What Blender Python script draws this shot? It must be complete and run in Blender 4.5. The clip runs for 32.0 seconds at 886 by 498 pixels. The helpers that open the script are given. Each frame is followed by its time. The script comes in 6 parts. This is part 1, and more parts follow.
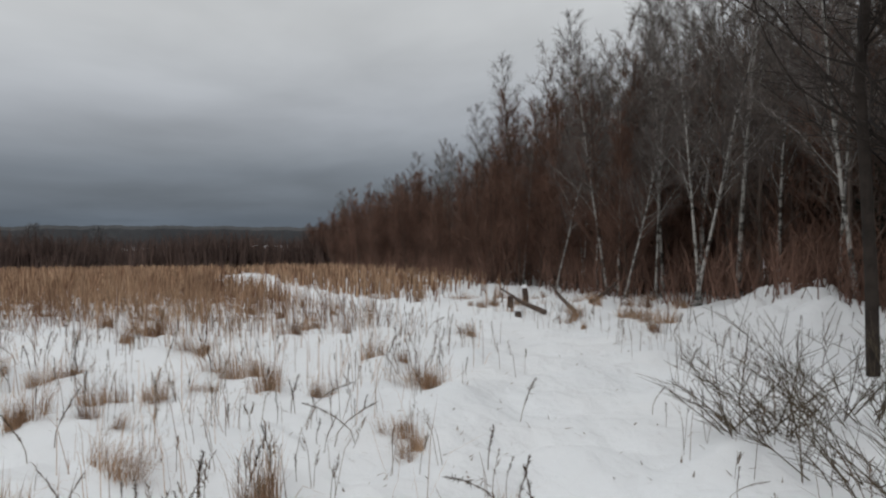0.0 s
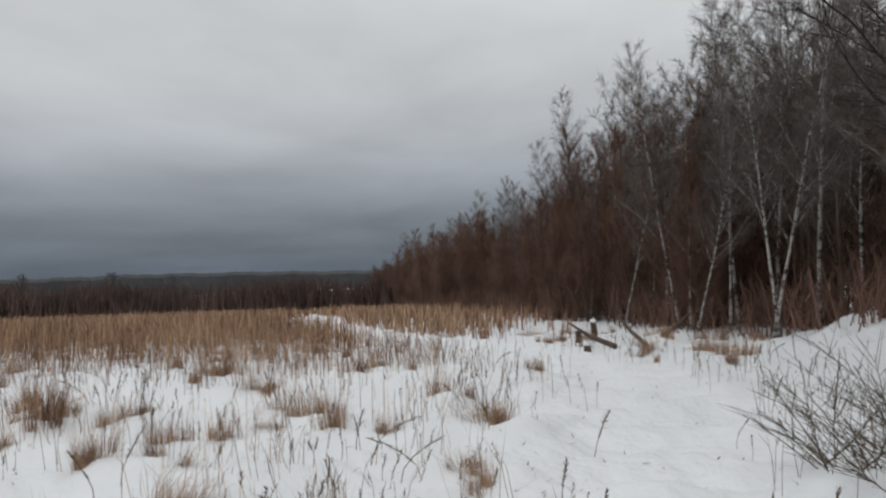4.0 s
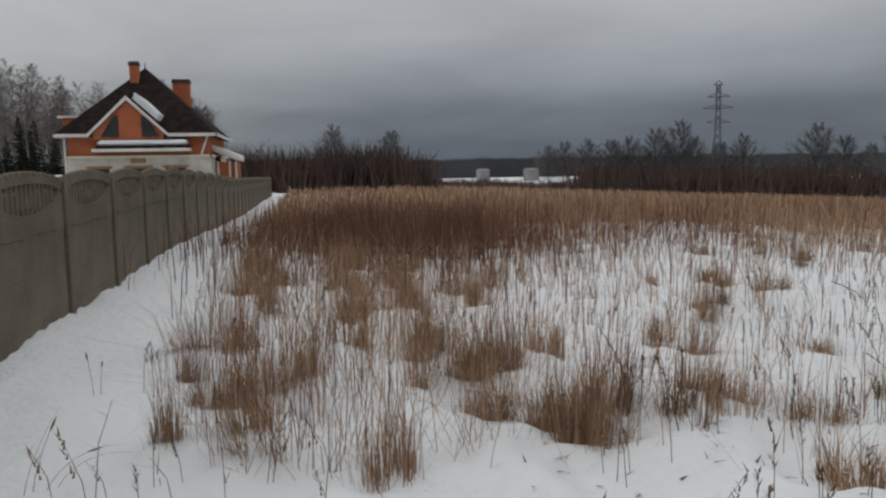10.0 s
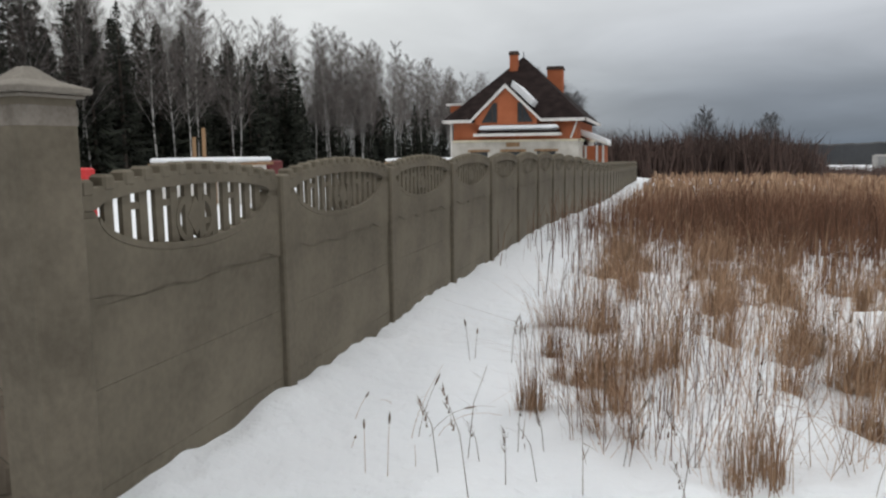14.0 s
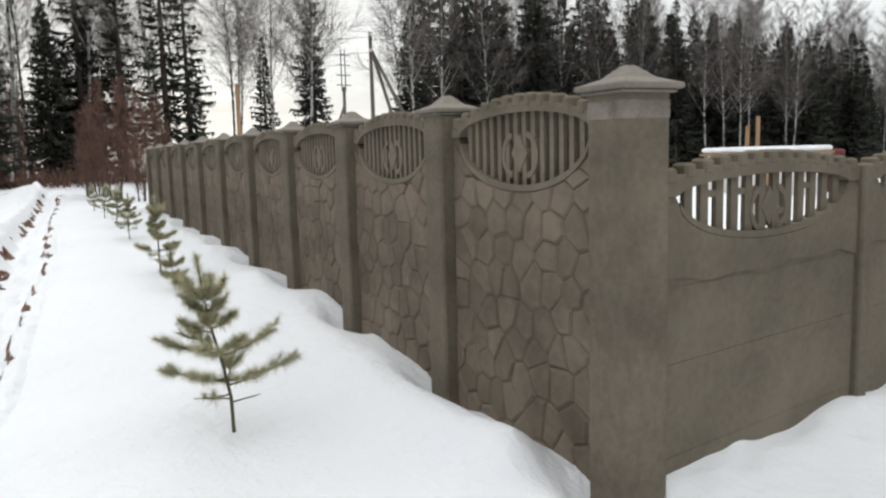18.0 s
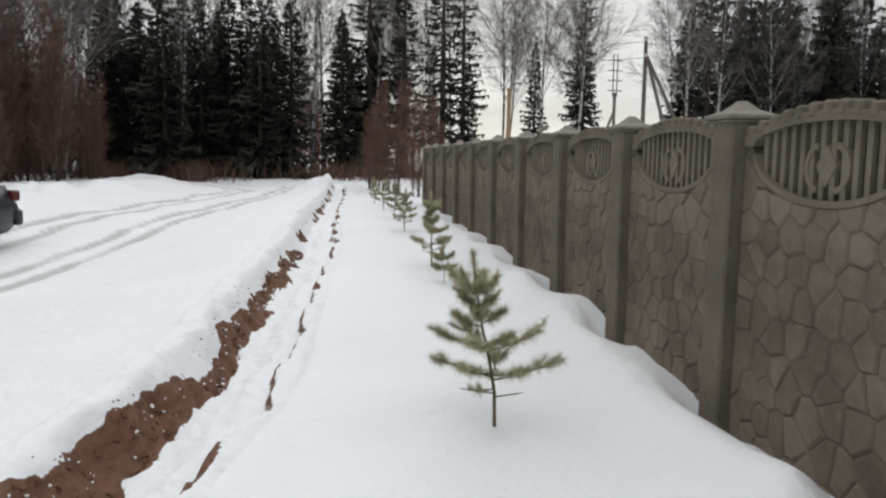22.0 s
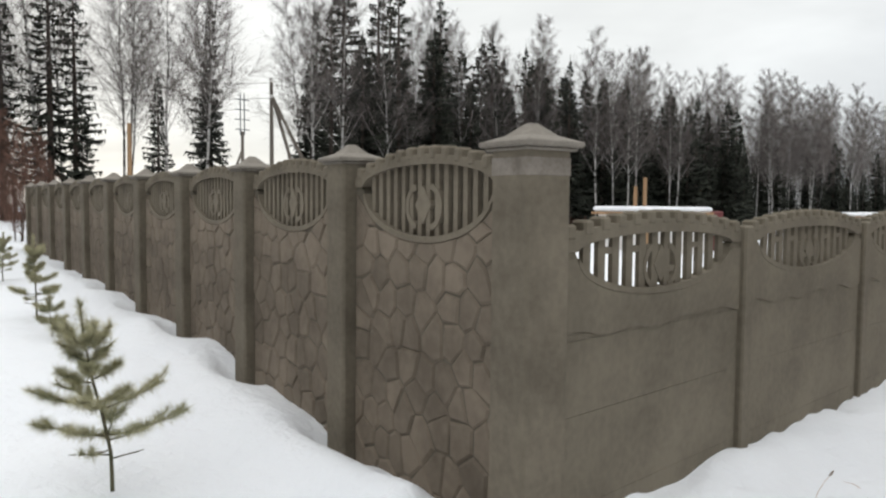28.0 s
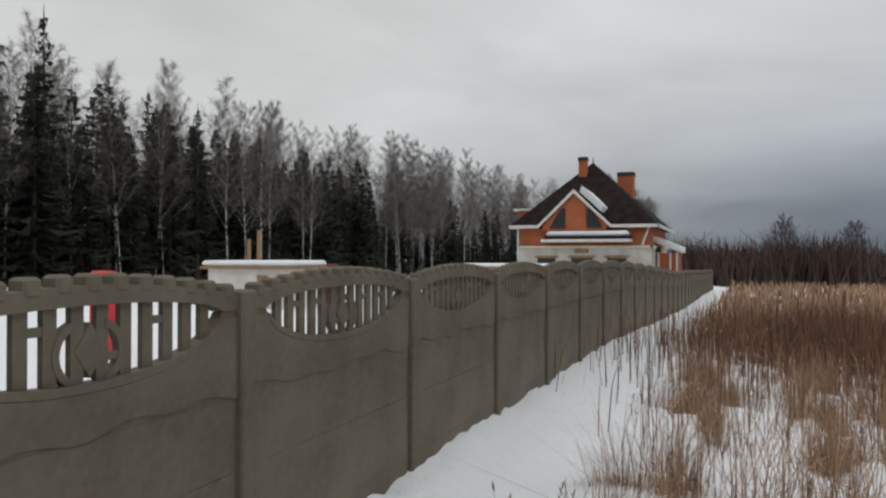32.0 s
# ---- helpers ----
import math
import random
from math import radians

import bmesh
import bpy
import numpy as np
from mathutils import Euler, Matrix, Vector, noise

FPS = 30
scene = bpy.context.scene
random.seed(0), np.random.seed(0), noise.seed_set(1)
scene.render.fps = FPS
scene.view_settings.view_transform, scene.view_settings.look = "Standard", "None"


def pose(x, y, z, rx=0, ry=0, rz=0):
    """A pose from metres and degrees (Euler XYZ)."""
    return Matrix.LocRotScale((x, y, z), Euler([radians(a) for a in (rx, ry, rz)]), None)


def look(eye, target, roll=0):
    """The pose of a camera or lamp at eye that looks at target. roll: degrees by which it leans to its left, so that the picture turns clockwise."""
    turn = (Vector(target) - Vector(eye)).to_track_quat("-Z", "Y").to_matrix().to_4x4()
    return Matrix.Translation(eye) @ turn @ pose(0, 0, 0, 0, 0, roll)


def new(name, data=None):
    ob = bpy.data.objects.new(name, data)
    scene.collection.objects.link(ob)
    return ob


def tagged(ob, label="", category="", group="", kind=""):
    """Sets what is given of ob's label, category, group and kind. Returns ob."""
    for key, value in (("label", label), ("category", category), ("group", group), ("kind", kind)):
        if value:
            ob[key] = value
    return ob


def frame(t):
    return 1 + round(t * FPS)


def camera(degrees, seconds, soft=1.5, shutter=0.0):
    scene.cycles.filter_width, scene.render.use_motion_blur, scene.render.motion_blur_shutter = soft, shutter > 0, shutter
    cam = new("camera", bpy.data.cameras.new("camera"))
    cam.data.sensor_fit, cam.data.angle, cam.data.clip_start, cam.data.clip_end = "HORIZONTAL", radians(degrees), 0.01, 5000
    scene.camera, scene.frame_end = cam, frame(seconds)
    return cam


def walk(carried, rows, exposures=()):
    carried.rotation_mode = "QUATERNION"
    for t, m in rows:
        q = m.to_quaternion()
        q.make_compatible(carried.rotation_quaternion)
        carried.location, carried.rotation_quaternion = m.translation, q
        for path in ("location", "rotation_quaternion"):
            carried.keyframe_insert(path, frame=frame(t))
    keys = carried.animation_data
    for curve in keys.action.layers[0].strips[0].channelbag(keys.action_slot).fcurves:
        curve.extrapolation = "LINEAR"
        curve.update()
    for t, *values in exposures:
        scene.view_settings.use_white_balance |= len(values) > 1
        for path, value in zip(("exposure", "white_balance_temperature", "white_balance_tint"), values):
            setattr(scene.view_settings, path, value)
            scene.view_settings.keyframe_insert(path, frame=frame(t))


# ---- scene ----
cam = camera(59.3, 32.0, soft=2.3, shutter=0.0)
PATH = [
    (0.0, pose(2.435, -2.658, 1.666, 87.97, -0.14, -80.13)),
    (0.5, pose(2.431, -2.674, 1.669, 88.47, 0.18, -81.45)),
    (1.0, pose(2.438, -2.687, 1.675, 89.69, 0.02, -82.90)),
    (1.5, pose(2.452, -2.690, 1.674, 91.35, -0.46, -83.80)),
    (2.0, pose(2.452, -2.693, 1.669, 92.75, -0.78, -86.51)),
    (2.5, pose(2.459, -2.707, 1.662, 94.11, -0.92, -88.73)),
    (4.5, pose(2.644, -2.603, 1.541, 88.68, 1.89, -70.79)),
    (5.0, pose(2.657, -2.595, 1.532, 85.83, 1.60, -67.39)),
    (5.5, pose(2.651, -2.583, 1.525, 84.87, 2.53, -59.03)),
    (6.0, pose(2.636, -2.555, 1.525, 84.39, 2.94, -51.66)),
    (6.5, pose(2.613, -2.542, 1.524, 83.41, 2.26, -45.18)),
    (7.0, pose(2.590, -2.512, 1.530, 83.11, 2.23, -39.25)),
    (7.5, pose(2.534, -2.478, 1.534, 82.77, 1.89, -34.34)),
    (8.0, pose(2.470, -2.476, 1.540, 82.62, 1.32, -30.14)),
    (8.5, pose(2.423, -2.474, 1.554, 83.39, 1.16, -25.68)),
    (9.0, pose(2.359, -2.461, 1.559, 83.86, 1.65, -18.60)),
    (9.5, pose(2.314, -2.449, 1.560, 84.08, 1.04, -14.71)),
    (10.0, pose(2.304, -2.434, 1.559, 83.56, 0.99, -11.39)),
    (10.5, pose(2.315, -2.448, 1.571, 83.45, 0.50, -5.39)),
    (11.0, pose(2.306, -2.463, 1.577, 83.45, 1.09, -1.62)),
    (11.5, pose(2.300, -2.466, 1.576, 83.47, 0.92, 0.39)),
    (12.0, pose(2.298, -2.467, 1.576, 83.51, 0.73, 2.89)),
    (12.5, pose(2.293, -2.469, 1.578, 83.40, 0.76, 5.32)),
    (13.0, pose(2.286, -2.455, 1.571, 83.24, 0.68, 7.90)),
    (13.5, pose(2.272, -2.455, 1.571, 82.97, 0.73, 11.13)),
    (15.5, pose(2.223, -2.505, 1.558, 82.89, 0.95, 27.55)),
    (16.0, pose(2.197, -2.513, 1.559, 83.06, 1.21, 31.45)),
    (16.5, pose(2.169, -2.532, 1.560, 83.78, 0.97, 35.39)),
    (17.0, pose(2.171, -2.558, 1.568, 83.30, 0.87, 42.73)),
    (17.5, pose(2.165, -2.561, 1.568, 82.89, 1.17, 48.31)),
    (18.0, pose(2.167, -2.579, 1.568, 82.88, 1.59, 53.31)),
    (18.5, pose(2.146, -2.618, 1.557, 84.51, 1.17, 64.33)),
    (19.0, pose(2.121, -2.633, 1.552, 84.54, 0.22, 69.22)),
    (19.5, pose(2.116, -2.639, 1.555, 84.42, -0.30, 71.66)),
    (20.0, pose(2.113, -2.638, 1.560, 84.33, -0.67, 71.52)),
    (20.5, pose(2.102, -2.643, 1.560, 84.54, -0.43, 72.67)),
    (21.0, pose(2.080, -2.645, 1.554, 84.33, -0.75, 74.35)),
    (21.5, pose(2.085, -2.642, 1.556, 83.92, -0.86, 73.28)),
    (22.0, pose(2.082, -2.645, 1.558, 83.40, -0.79, 72.35)),
    (22.5, pose(2.089, -2.652, 1.558, 83.34, -1.07, 71.89)),
    (23.0, pose(2.085, -2.649, 1.560, 84.09, -1.14, 70.62)),
    (23.5, pose(2.093, -2.651, 1.560, 85.07, -0.99, 69.83)),
    (24.0, pose(2.098, -2.649, 1.562, 86.01, -0.52, 69.81)),
    (24.5, pose(2.093, -2.642, 1.566, 86.52, -0.32, 69.46)),
    (26.5, pose(2.081, -2.641, 1.556, 86.54, -1.08, 61.34)),
    (27.0, pose(2.096, -2.644, 1.558, 86.67, -0.83, 58.31)),
    (27.5, pose(2.120, -2.627, 1.563, 86.74, -0.78, 51.88)),
    (28.0, pose(2.128, -2.583, 1.569, 86.49, -0.47, 45.89)),
    (28.5, pose(2.154, -2.561, 1.563, 86.34, 0.06, 40.44)),
    (29.0, pose(2.185, -2.549, 1.563, 86.13, -0.00, 34.63)),
    (29.5, pose(2.239, -2.547, 1.565, 85.97, -0.03, 27.90)),
    (30.0, pose(2.300, -2.553, 1.564, 85.94, 0.27, 22.23)),
    (30.5, pose(2.324, -2.534, 1.563, 85.89, 0.32, 17.06)),
    (31.0, pose(2.326, -2.523, 1.567, 88.25, 0.85, 16.65)),
    (31.5, pose(2.415, -2.414, 1.592, 89.66, -0.24, 18.06)),
    (32.0, pose(2.192, -1.185, 1.600, 90.48, -0.03, 20.10)),
]
EXPOSURES = [(0, -0.18), (2, 0.12), (4.5, -0.22), (6, -0.38), (9, -0.38), (11, -0.3), (13, 0.05), (15.5, 0.48), (18, 0.55), (19, 0.38), (20, 0.34), (22, 0.22), (24, 0.18), (27, 0.3), (28, 0.54), (30, 0.64), (31, 0.45), (31.5, 0.15), (32, -0.02)]
walk(cam, PATH, EXPOSURES)

# ---- world and light ----
world = bpy.data.worlds.new("overcast")
scene.world = world
world.use_nodes = True
wn, wl = world.node_tree.nodes, world.node_tree.links
wn.clear()


def wnode(kind, **inputs):
    n = wn.new(kind)
    for k, v in inputs.items():
        n.inputs[k].default_value = v
    return n


w_out = wn.new("ShaderNodeOutputWorld")
w_add = wn.new("ShaderNodeAddShader")
w_sky = wn.new("ShaderNodeTexSky")
w_sky.sky_type, w_sky.sun_disc = "NISHITA", False
w_sky.sun_elevation, w_sky.sun_rotation = radians(22), radians(-75)
w_bg = wnode("ShaderNodeBackground", Strength=0.004)
wl.new(w_sky.outputs[0], w_bg.inputs[0])
w_co = wn.new("ShaderNodeTexCoord")
w_sep = wn.new("ShaderNodeSeparateXYZ")
wl.new(w_co.outputs["Generated"], w_sep.inputs[0])


def wmath(op, a, b=None, clamp=False):
    n = wn.new("ShaderNodeMath")
    n.operation, n.use_clamp = op, clamp
    for i, v in enumerate((a, b)):
        if v is None:
            continue
        if hasattr(v, "type"):
            wl.new(v, n.inputs[i])
        else:
            n.inputs[i].default_value = v
    return n.outputs[0]


# cloud deck: grey-blue at the horizon, paler above, brightest towards the hidden sun in the west
w_el = wn.new("ShaderNodeValToRGB")
ramp = w_el.color_ramp
for pos, col in ((0.0, (0.122, 0.150, 0.187, 1)), (0.06, (0.185, 0.21, 0.248, 1)), (0.13, (0.409, 0.432, 0.469, 1)), (0.24, (0.605, 0.622, 0.635, 1)), (0.5, (0.74, 0.755, 0.75, 1)), (0.75, (0.98, 0.99, 0.98, 1)), (1.0, (1.10, 1.11, 1.10, 1))):
    e = ramp.elements.new(pos)
    e.color = col
ramp.elements.remove(ramp.elements[0])
ramp.elements.remove(ramp.elements[-1])
wl.new(w_sep.outputs["Z"], w_el.inputs[0])
west = wmath("ADD", wmath("MULTIPLY", w_sep.outputs["X"], -0.80), wmath("MULTIPLY", w_sep.outputs["Y"], 0.25))
west = wmath("ADD", west, wmath("MULTIPLY", w_sep.outputs["Z"], 0.35))
w_mr = wnode("ShaderNodeMapRange", **{"From Min": 0.12, "From Max": 0.85, "To Min": 0.0, "To Max": 1.0})
w_mr.interpolation_type = "SMOOTHSTEP"
wl.new(west, w_mr.inputs[0])
w_mix = wn.new("ShaderNodeMix")
w_mix.data_type = "RGBA"
w_mix.inputs["B"].default_value = (0.62, 0.63, 0.615, 1)
wl.new(wmath("MULTIPLY", w_mr.outputs[0], wmath("SUBTRACT", 1.0, wmath("MULTIPLY", w_sep.outputs["Z"], 0.8), True)), w_mix.inputs["Factor"])
wl.new(w_el.outputs[0], w_mix.inputs["A"])
# layered clouds, flattened towards the horizon
w_den = wmath("ADD", wmath("ABSOLUTE", w_sep.outputs["Z"]), 0.16)
w_comb = wn.new("ShaderNodeCombineXYZ")
wl.new(wmath("DIVIDE", w_sep.outputs["X"], w_den), w_comb.inputs[0])
wl.new(wmath("DIVIDE", w_sep.outputs["Y"], w_den), w_comb.inputs[1])
w_no = wnode("ShaderNodeTexNoise", Scale=0.9, Detail=5.0, Roughness=0.5, Distortion=0.3)
wl.new(w_comb.outputs[0], w_no.inputs["Vector"])
w_cl = wnode("ShaderNodeMapRange", **{"From Min": 0.3, "From Max": 0.7, "To Min": 0.84, "To Max": 1.14})
wl.new(w_no.outputs[0], w_cl.inputs[0])
w_sc = wn.new("ShaderNodeVectorMath")
w_sc.operation = "SCALE"
wl.new(w_mix.outputs["Result"], w_sc.inputs[0])
wl.new(w_cl.outputs[0], w_sc.inputs["Scale"])
w_bg2 = wnode("ShaderNodeBackground", Strength=1.0)
wl.new(w_sc.outputs[0], w_bg2.inputs[0])
wl.new(w_bg.outputs[0], w_add.inputs[0])
wl.new(w_bg2.outputs[0], w_add.inputs[1])
wl.new(w_add.outputs[0], w_out.inputs[0])

sun = new("sun", bpy.data.lights.new("sun", "SUN"))
sun.data.energy, sun.data.angle, sun.data.color = 0.45, radians(40), (0.98, 0.97, 0.95)
sun.matrix_world = look((-60, 16, 40), (0, 0, 0))


# ---- small tools ----
class Geo:
    """Vertices and faces of one mesh under construction."""

    def __init__(self):
        self.v, self.f = [], []

    def add(self, verts, faces):
        n = len(self.v)
        self.v.extend(verts)
        self.f.extend([tuple(i + n for i in q) for q in faces])
        return self

    def box(self, x0, y0, z0, x1, y1, z1, bev=0.0):
        if bev <= 0:
            v = [(x, y, z) for z in (z0, z1) for x, y in ((x0, y0), (x1, y0), (x1, y1), (x0, y1))]
            return self.add(v, [(3, 2, 1, 0), (4, 5, 6, 7), (0, 1, 5, 4), (1, 2, 6, 5), (2, 3, 7, 6), (3, 0, 4, 7)])
        b = bev
        ring = [(x0 + b, y0), (x1 - b, y0), (x1, y0 + b), (x1, y1 - b), (x1 - b, y1), (x0 + b, y1), (x0, y1 - b), (x0, y0 + b)]
        cx, cy = (x0 + x1) / 2, (y0 + y1) / 2
        inner = [(cx + (x - cx) * (1 - 2 * b / (x1 - x0)), cy + (y - cy) * (1 - 2 * b / (y1 - y0))) for x, y in ring]
        v = [(x, y, z0) for x, y in inner] + [(x, y, z0 + b) for x, y in ring] + [(x, y, z1 - b) for x, y in ring] + [(x, y, z1) for x, y in inner]
        f = [tuple(range(7, -1, -1)), tuple(range(24, 32))]
        for k in range(3):
            f += [(8 * k + i, 8 * k + (i + 1) % 8, 8 * k + 8 + (i + 1) % 8, 8 * k + 8 + i) for i in range(8)]
        return self.add(v, f)

    def tube(self, pts, radii, n=6, cap=True):
        """A tapered tube along pts."""
        rings = []
        for i, p in enumerate(pts):
            a = Vector(pts[max(i - 1, 0)])
            b = Vector(pts[min(i + 1, len(pts) - 1)])
            d = (b - a).normalized()
            u = d.orthogonal().normalized() if abs(d.z) < 0.95 else (Vector((1, 0, 0)) - d * d.x).normalized()
            w = d.cross(u)
            rings.append([tuple(Vector(p) + (u * math.cos(k * math.tau / n) + w * math.sin(k * math.tau / n)) * radii[i]) for k in range(n)])
        v = [q for r in rings for q in r]
        f = [(i * n + k, i * n + (k + 1) % n, (i + 1) * n + (k + 1) % n, (i + 1) * n + k) for i in range(len(pts) - 1) for k in range(n)]
        if cap:
            f += [tuple(range(n - 1, -1, -1)), tuple(range((len(pts) - 1) * n, len(pts) * n))]
        return self.add(v, f)

    def sliver(self, a, b, width, side):
        """A thin three-cornered blade from a to b."""
        s = (side[0] * width / 2, side[1] * width / 2, side[2] * width / 2)
        return self.add([(a[0] - s[0], a[1] - s[1], a[2] - s[2]), (a[0] + s[0], a[1] + s[1], a[2] + s[2]), b], [(0, 1, 2)])

    def lathe(self, prof, n=16, centre=(0, 0), axis="z"):
        v, m = [], len(prof)
        for k in range(n):
            c, s = math.cos(k * math.tau / n), math.sin(k * math.tau / n)
            for r, z in prof:
                v.append((centre[0] + r * c, centre[1] + r * s, z) if axis == "z" else (z, centre[0] + r * c, centre[1] + r * s))
        f = [(k * m + i, ((k + 1) % n) * m + i, ((k + 1) % n) * m + i + 1, k * m + i + 1) for k in range(n) for i in range(m - 1)]
        return self.add(v, f)

    def prism(self, poly, y0, y1):
        """A polygon in x and z, drawn out along y."""
        n = len(poly)
        v = [(x, y0, z) for x, z in poly] + [(x, y1, z) for x, z in poly]
        return self.add(v, [tuple(range(n)), tuple(range(2 * n - 1, n - 1, -1))] + [(i, n + i, n + (i + 1) % n, (i + 1) % n) for i in range(n)])

    def mesh(self, name, material, smooth=False):
        me = bpy.data.meshes.new(name)
        me.from_pydata(self.v, [], self.f)
        me.materials.append(material)
        if smooth:
            me.shade_smooth()
        me.update()
        return me


def part(name, geo, material, parent=None, label="", smooth=False):
    """Links a Geo, or a ready mesh, as one object under its thing."""
    me = geo if isinstance(geo, bpy.types.Mesh) else geo.mesh(name, material, smooth)
    ob = new(name, me)
    ob.parent = parent
    return tagged(ob, label)


def thing(name, label, category, at=None, group="", kind=""):
    ob = new(name)
    ob.empty_display_size = 0.2
    if at is not None:
        ob.matrix_basis = at
    return tagged(ob, label, category, group, kind)


def solid(name, geo, material, label, category, group="", kind="", smooth=False, at=None):
    ob = part(name, geo, material, None, "", smooth)
    if at is not None:
        ob.matrix_basis = at
    return tagged(ob, label, category, group, kind)


def smooth01(a, b, x):
    u = np.clip((x - a) / (b - a), 0, 1)
    return u * u * (3 - 2 * u)


# ---- materials ----
def material(name, c1, c2, scale=4.0, rough=0.85, bump=0.2, fine=40.0, vary=0.0, island=0.0, metal=0.0, stretch=(1, 1, 1), spread=(0.35, 0.65), spec=0.3, dist=0.01):
    """A surface of two colours mixed by coarse and fine noise, with relief. vary: lightness by object; island: by loose piece."""
    m = bpy.data.materials.new(name)
    m.use_nodes = True
    n, l = m.node_tree.nodes, m.node_tree.links
    b = n["Principled BSDF"]
    co = n.new("ShaderNodeTexCoord")
    mp = n.new("ShaderNodeMapping")
    mp.inputs["Scale"].default_value = stretch
    l.new(co.outputs["Object"], mp.inputs[0])
    big = n.new("ShaderNodeTexNoise")
    big.inputs["Scale"].default_value, big.inputs["Detail"].default_value = scale, 6
    small = n.new("ShaderNodeTexNoise")
    small.inputs["Scale"].default_value, small.inputs["Detail"].default_value = fine, 3
    l.new(mp.outputs[0], big.inputs["Vector"])
    l.new(mp.outputs[0], small.inputs["Vector"])
    mixf = n.new("ShaderNodeMath")
    mixf.operation = "MULTIPLY_ADD"
    l.new(small.outputs[0], mixf.inputs[0])
    mixf.inputs[1].default_value = 0.35
    l.new(big.outputs[0], mixf.inputs[2])
    mr = n.new("ShaderNodeMapRange")
    mr.inputs["From Min"].default_value, mr.inputs["From Max"].default_value = spread[0] + 0.17, spread[1] + 0.17
    l.new(mixf.outputs[0], mr.inputs[0])
    mx = n.new("ShaderNodeMix")
    mx.data_type = "RGBA"
    mx.inputs["A"].default_value, mx.inputs["B"].default_value = (*c1, 1), (*c2, 1)
    l.new(mr.outputs[0], mx.inputs["Factor"])
    out = mx.outputs["Result"]
    if vary or island:
        hs = n.new("ShaderNodeHueSaturation")
        src = n.new("ShaderNodeObjectInfo" if vary else "ShaderNodeNewGeometry")
        vr = n.new("ShaderNodeMapRange")
        amount = vary or island
        vr.inputs["To Min"].default_value, vr.inputs["To Max"].default_value = 1 - amount, 1 + amount
        l.new(src.outputs["Random" if vary else "Random Per Island"], vr.inputs[0])
        l.new(vr.outputs[0], hs.inputs["Value"])
        l.new(out, hs.inputs["Color"])
        out = hs.outputs[0]
    l.new(out, b.inputs["Base Color"])
    b.inputs["Roughness"].default_value, b.inputs["Metallic"].default_value = rough, metal
    b.inputs["Specular IOR Level"].default_value = spec
    if bump:
        bp = n.new("ShaderNodeBump")
        bp.inputs["Strength"].default_value, bp.inputs["Distance"].default_value = bump, dist
        l.new(mixf.outputs[0], bp.inputs["Height"])
        l.new(bp.outputs[0], b.inputs["Normal"])
    return m


CONCRETE = material("concrete", (0.108, 0.092, 0.069), (0.192, 0.166, 0.126), 1.7, 0.9, 0.45, 28, dist=0.014, spread=(0.3, 0.68))
MORTAR = material("fresh_mortar", (0.15, 0.13, 0.108), (0.25, 0.225, 0.195), 7.0, 0.9, 0.5, 60)
PLAIN_CONCRETE = material("plain_concrete", (0.112, 0.096, 0.072), (0.186, 0.162, 0.122), 1.6, 0.9, 0.4, 26, dist=0.01, spread=(0.28, 0.72))
CONCRETE_PALE = material("concrete_pale", (0.165, 0.148, 0.125), (0.255, 0.232, 0.2), 3.0, 0.9, 0.5, 60)
STONEWORK = material("cast_stone", (0.118, 0.0955, 0.072), (0.188, 0.154, 0.118), 2.0, 0.9, 0.5, 18, vary=0.15, dist=0.02)
STONE_REST = material("cast_stone_rest", (0.118, 0.0955, 0.072), (0.188, 0.154, 0.118), 2.0, 0.9, 0.6, 35, island=0.09, dist=0.02)
JOINT = material("panel_bed", (0.080, 0.069, 0.052), (0.130, 0.114, 0.088), 3.0, 0.95, 0.4, 50)
BRICK = material("orange_brick", (0.36, 0.105, 0.045), (0.46, 0.15, 0.07), 1.2, 0.85, 0.3, 14, spread=(0.3, 0.7))
WHITE_BRICK = material("white_brick", (0.46, 0.43, 0.38), (0.62, 0.59, 0.54), 1.5, 0.85, 0.3, 9)
ROOFING = material("dark_shingles", (0.012, 0.0075, 0.007), (0.026, 0.017, 0.016), 2.0, 0.9, 0.5, 12, spec=0.1)
WHITE_TRIM = material("white_trim", (0.62, 0.60, 0.57), (0.74, 0.72, 0.69), 3.0, 0.6, 0.1, 20)
YELLOW_TRIM = material("cream_gutter", (0.62, 0.55, 0.38), (0.72, 0.66, 0.5), 3.0, 0.5, 0.1, 20)
WINDOW_DARK = material("dark_glass", (0.03, 0.035, 0.04), (0.05, 0.055, 0.06), 1.0, 0.12, 0.0, 5, spec=0.6)
WOOD_RAW = material("raw_board", (0.25, 0.15, 0.08), (0.36, 0.23, 0.13), 6.0, 0.8, 0.3, 30, stretch=(1, 1, 0.1))
SNOW_CAP = material("roof_snow", (0.78, 0.80, 0.83), (0.86, 0.87, 0.89), 2.0, 0.8, 0.5, 12, dist=0.03)
SPRUCE_NEEDLES = material("spruce_needles", (0.017, 0.020, 0.015), (0.040, 0.044, 0.031), 1.5, 0.8, 0.0, 8, island=0.4)
SPRUCE_BARK = material("spruce_bark", (0.05, 0.04, 0.033), (0.09, 0.07, 0.058), 5.0, 0.9, 0.5, 30)
BIRCH_BARK = material("birch_bark", (0.05, 0.045, 0.04), (0.40, 0.385, 0.365), 2.6, 0.8, 0.3, 9, stretch=(1, 1, 1.6), spread=(0.40, 0.56))
BIRCH_TWIG = material("birch_twigs", (0.10, 0.085, 0.079), (0.185, 0.160, 0.150), 1.0, 0.85, 0.0, 6, island=0.3)
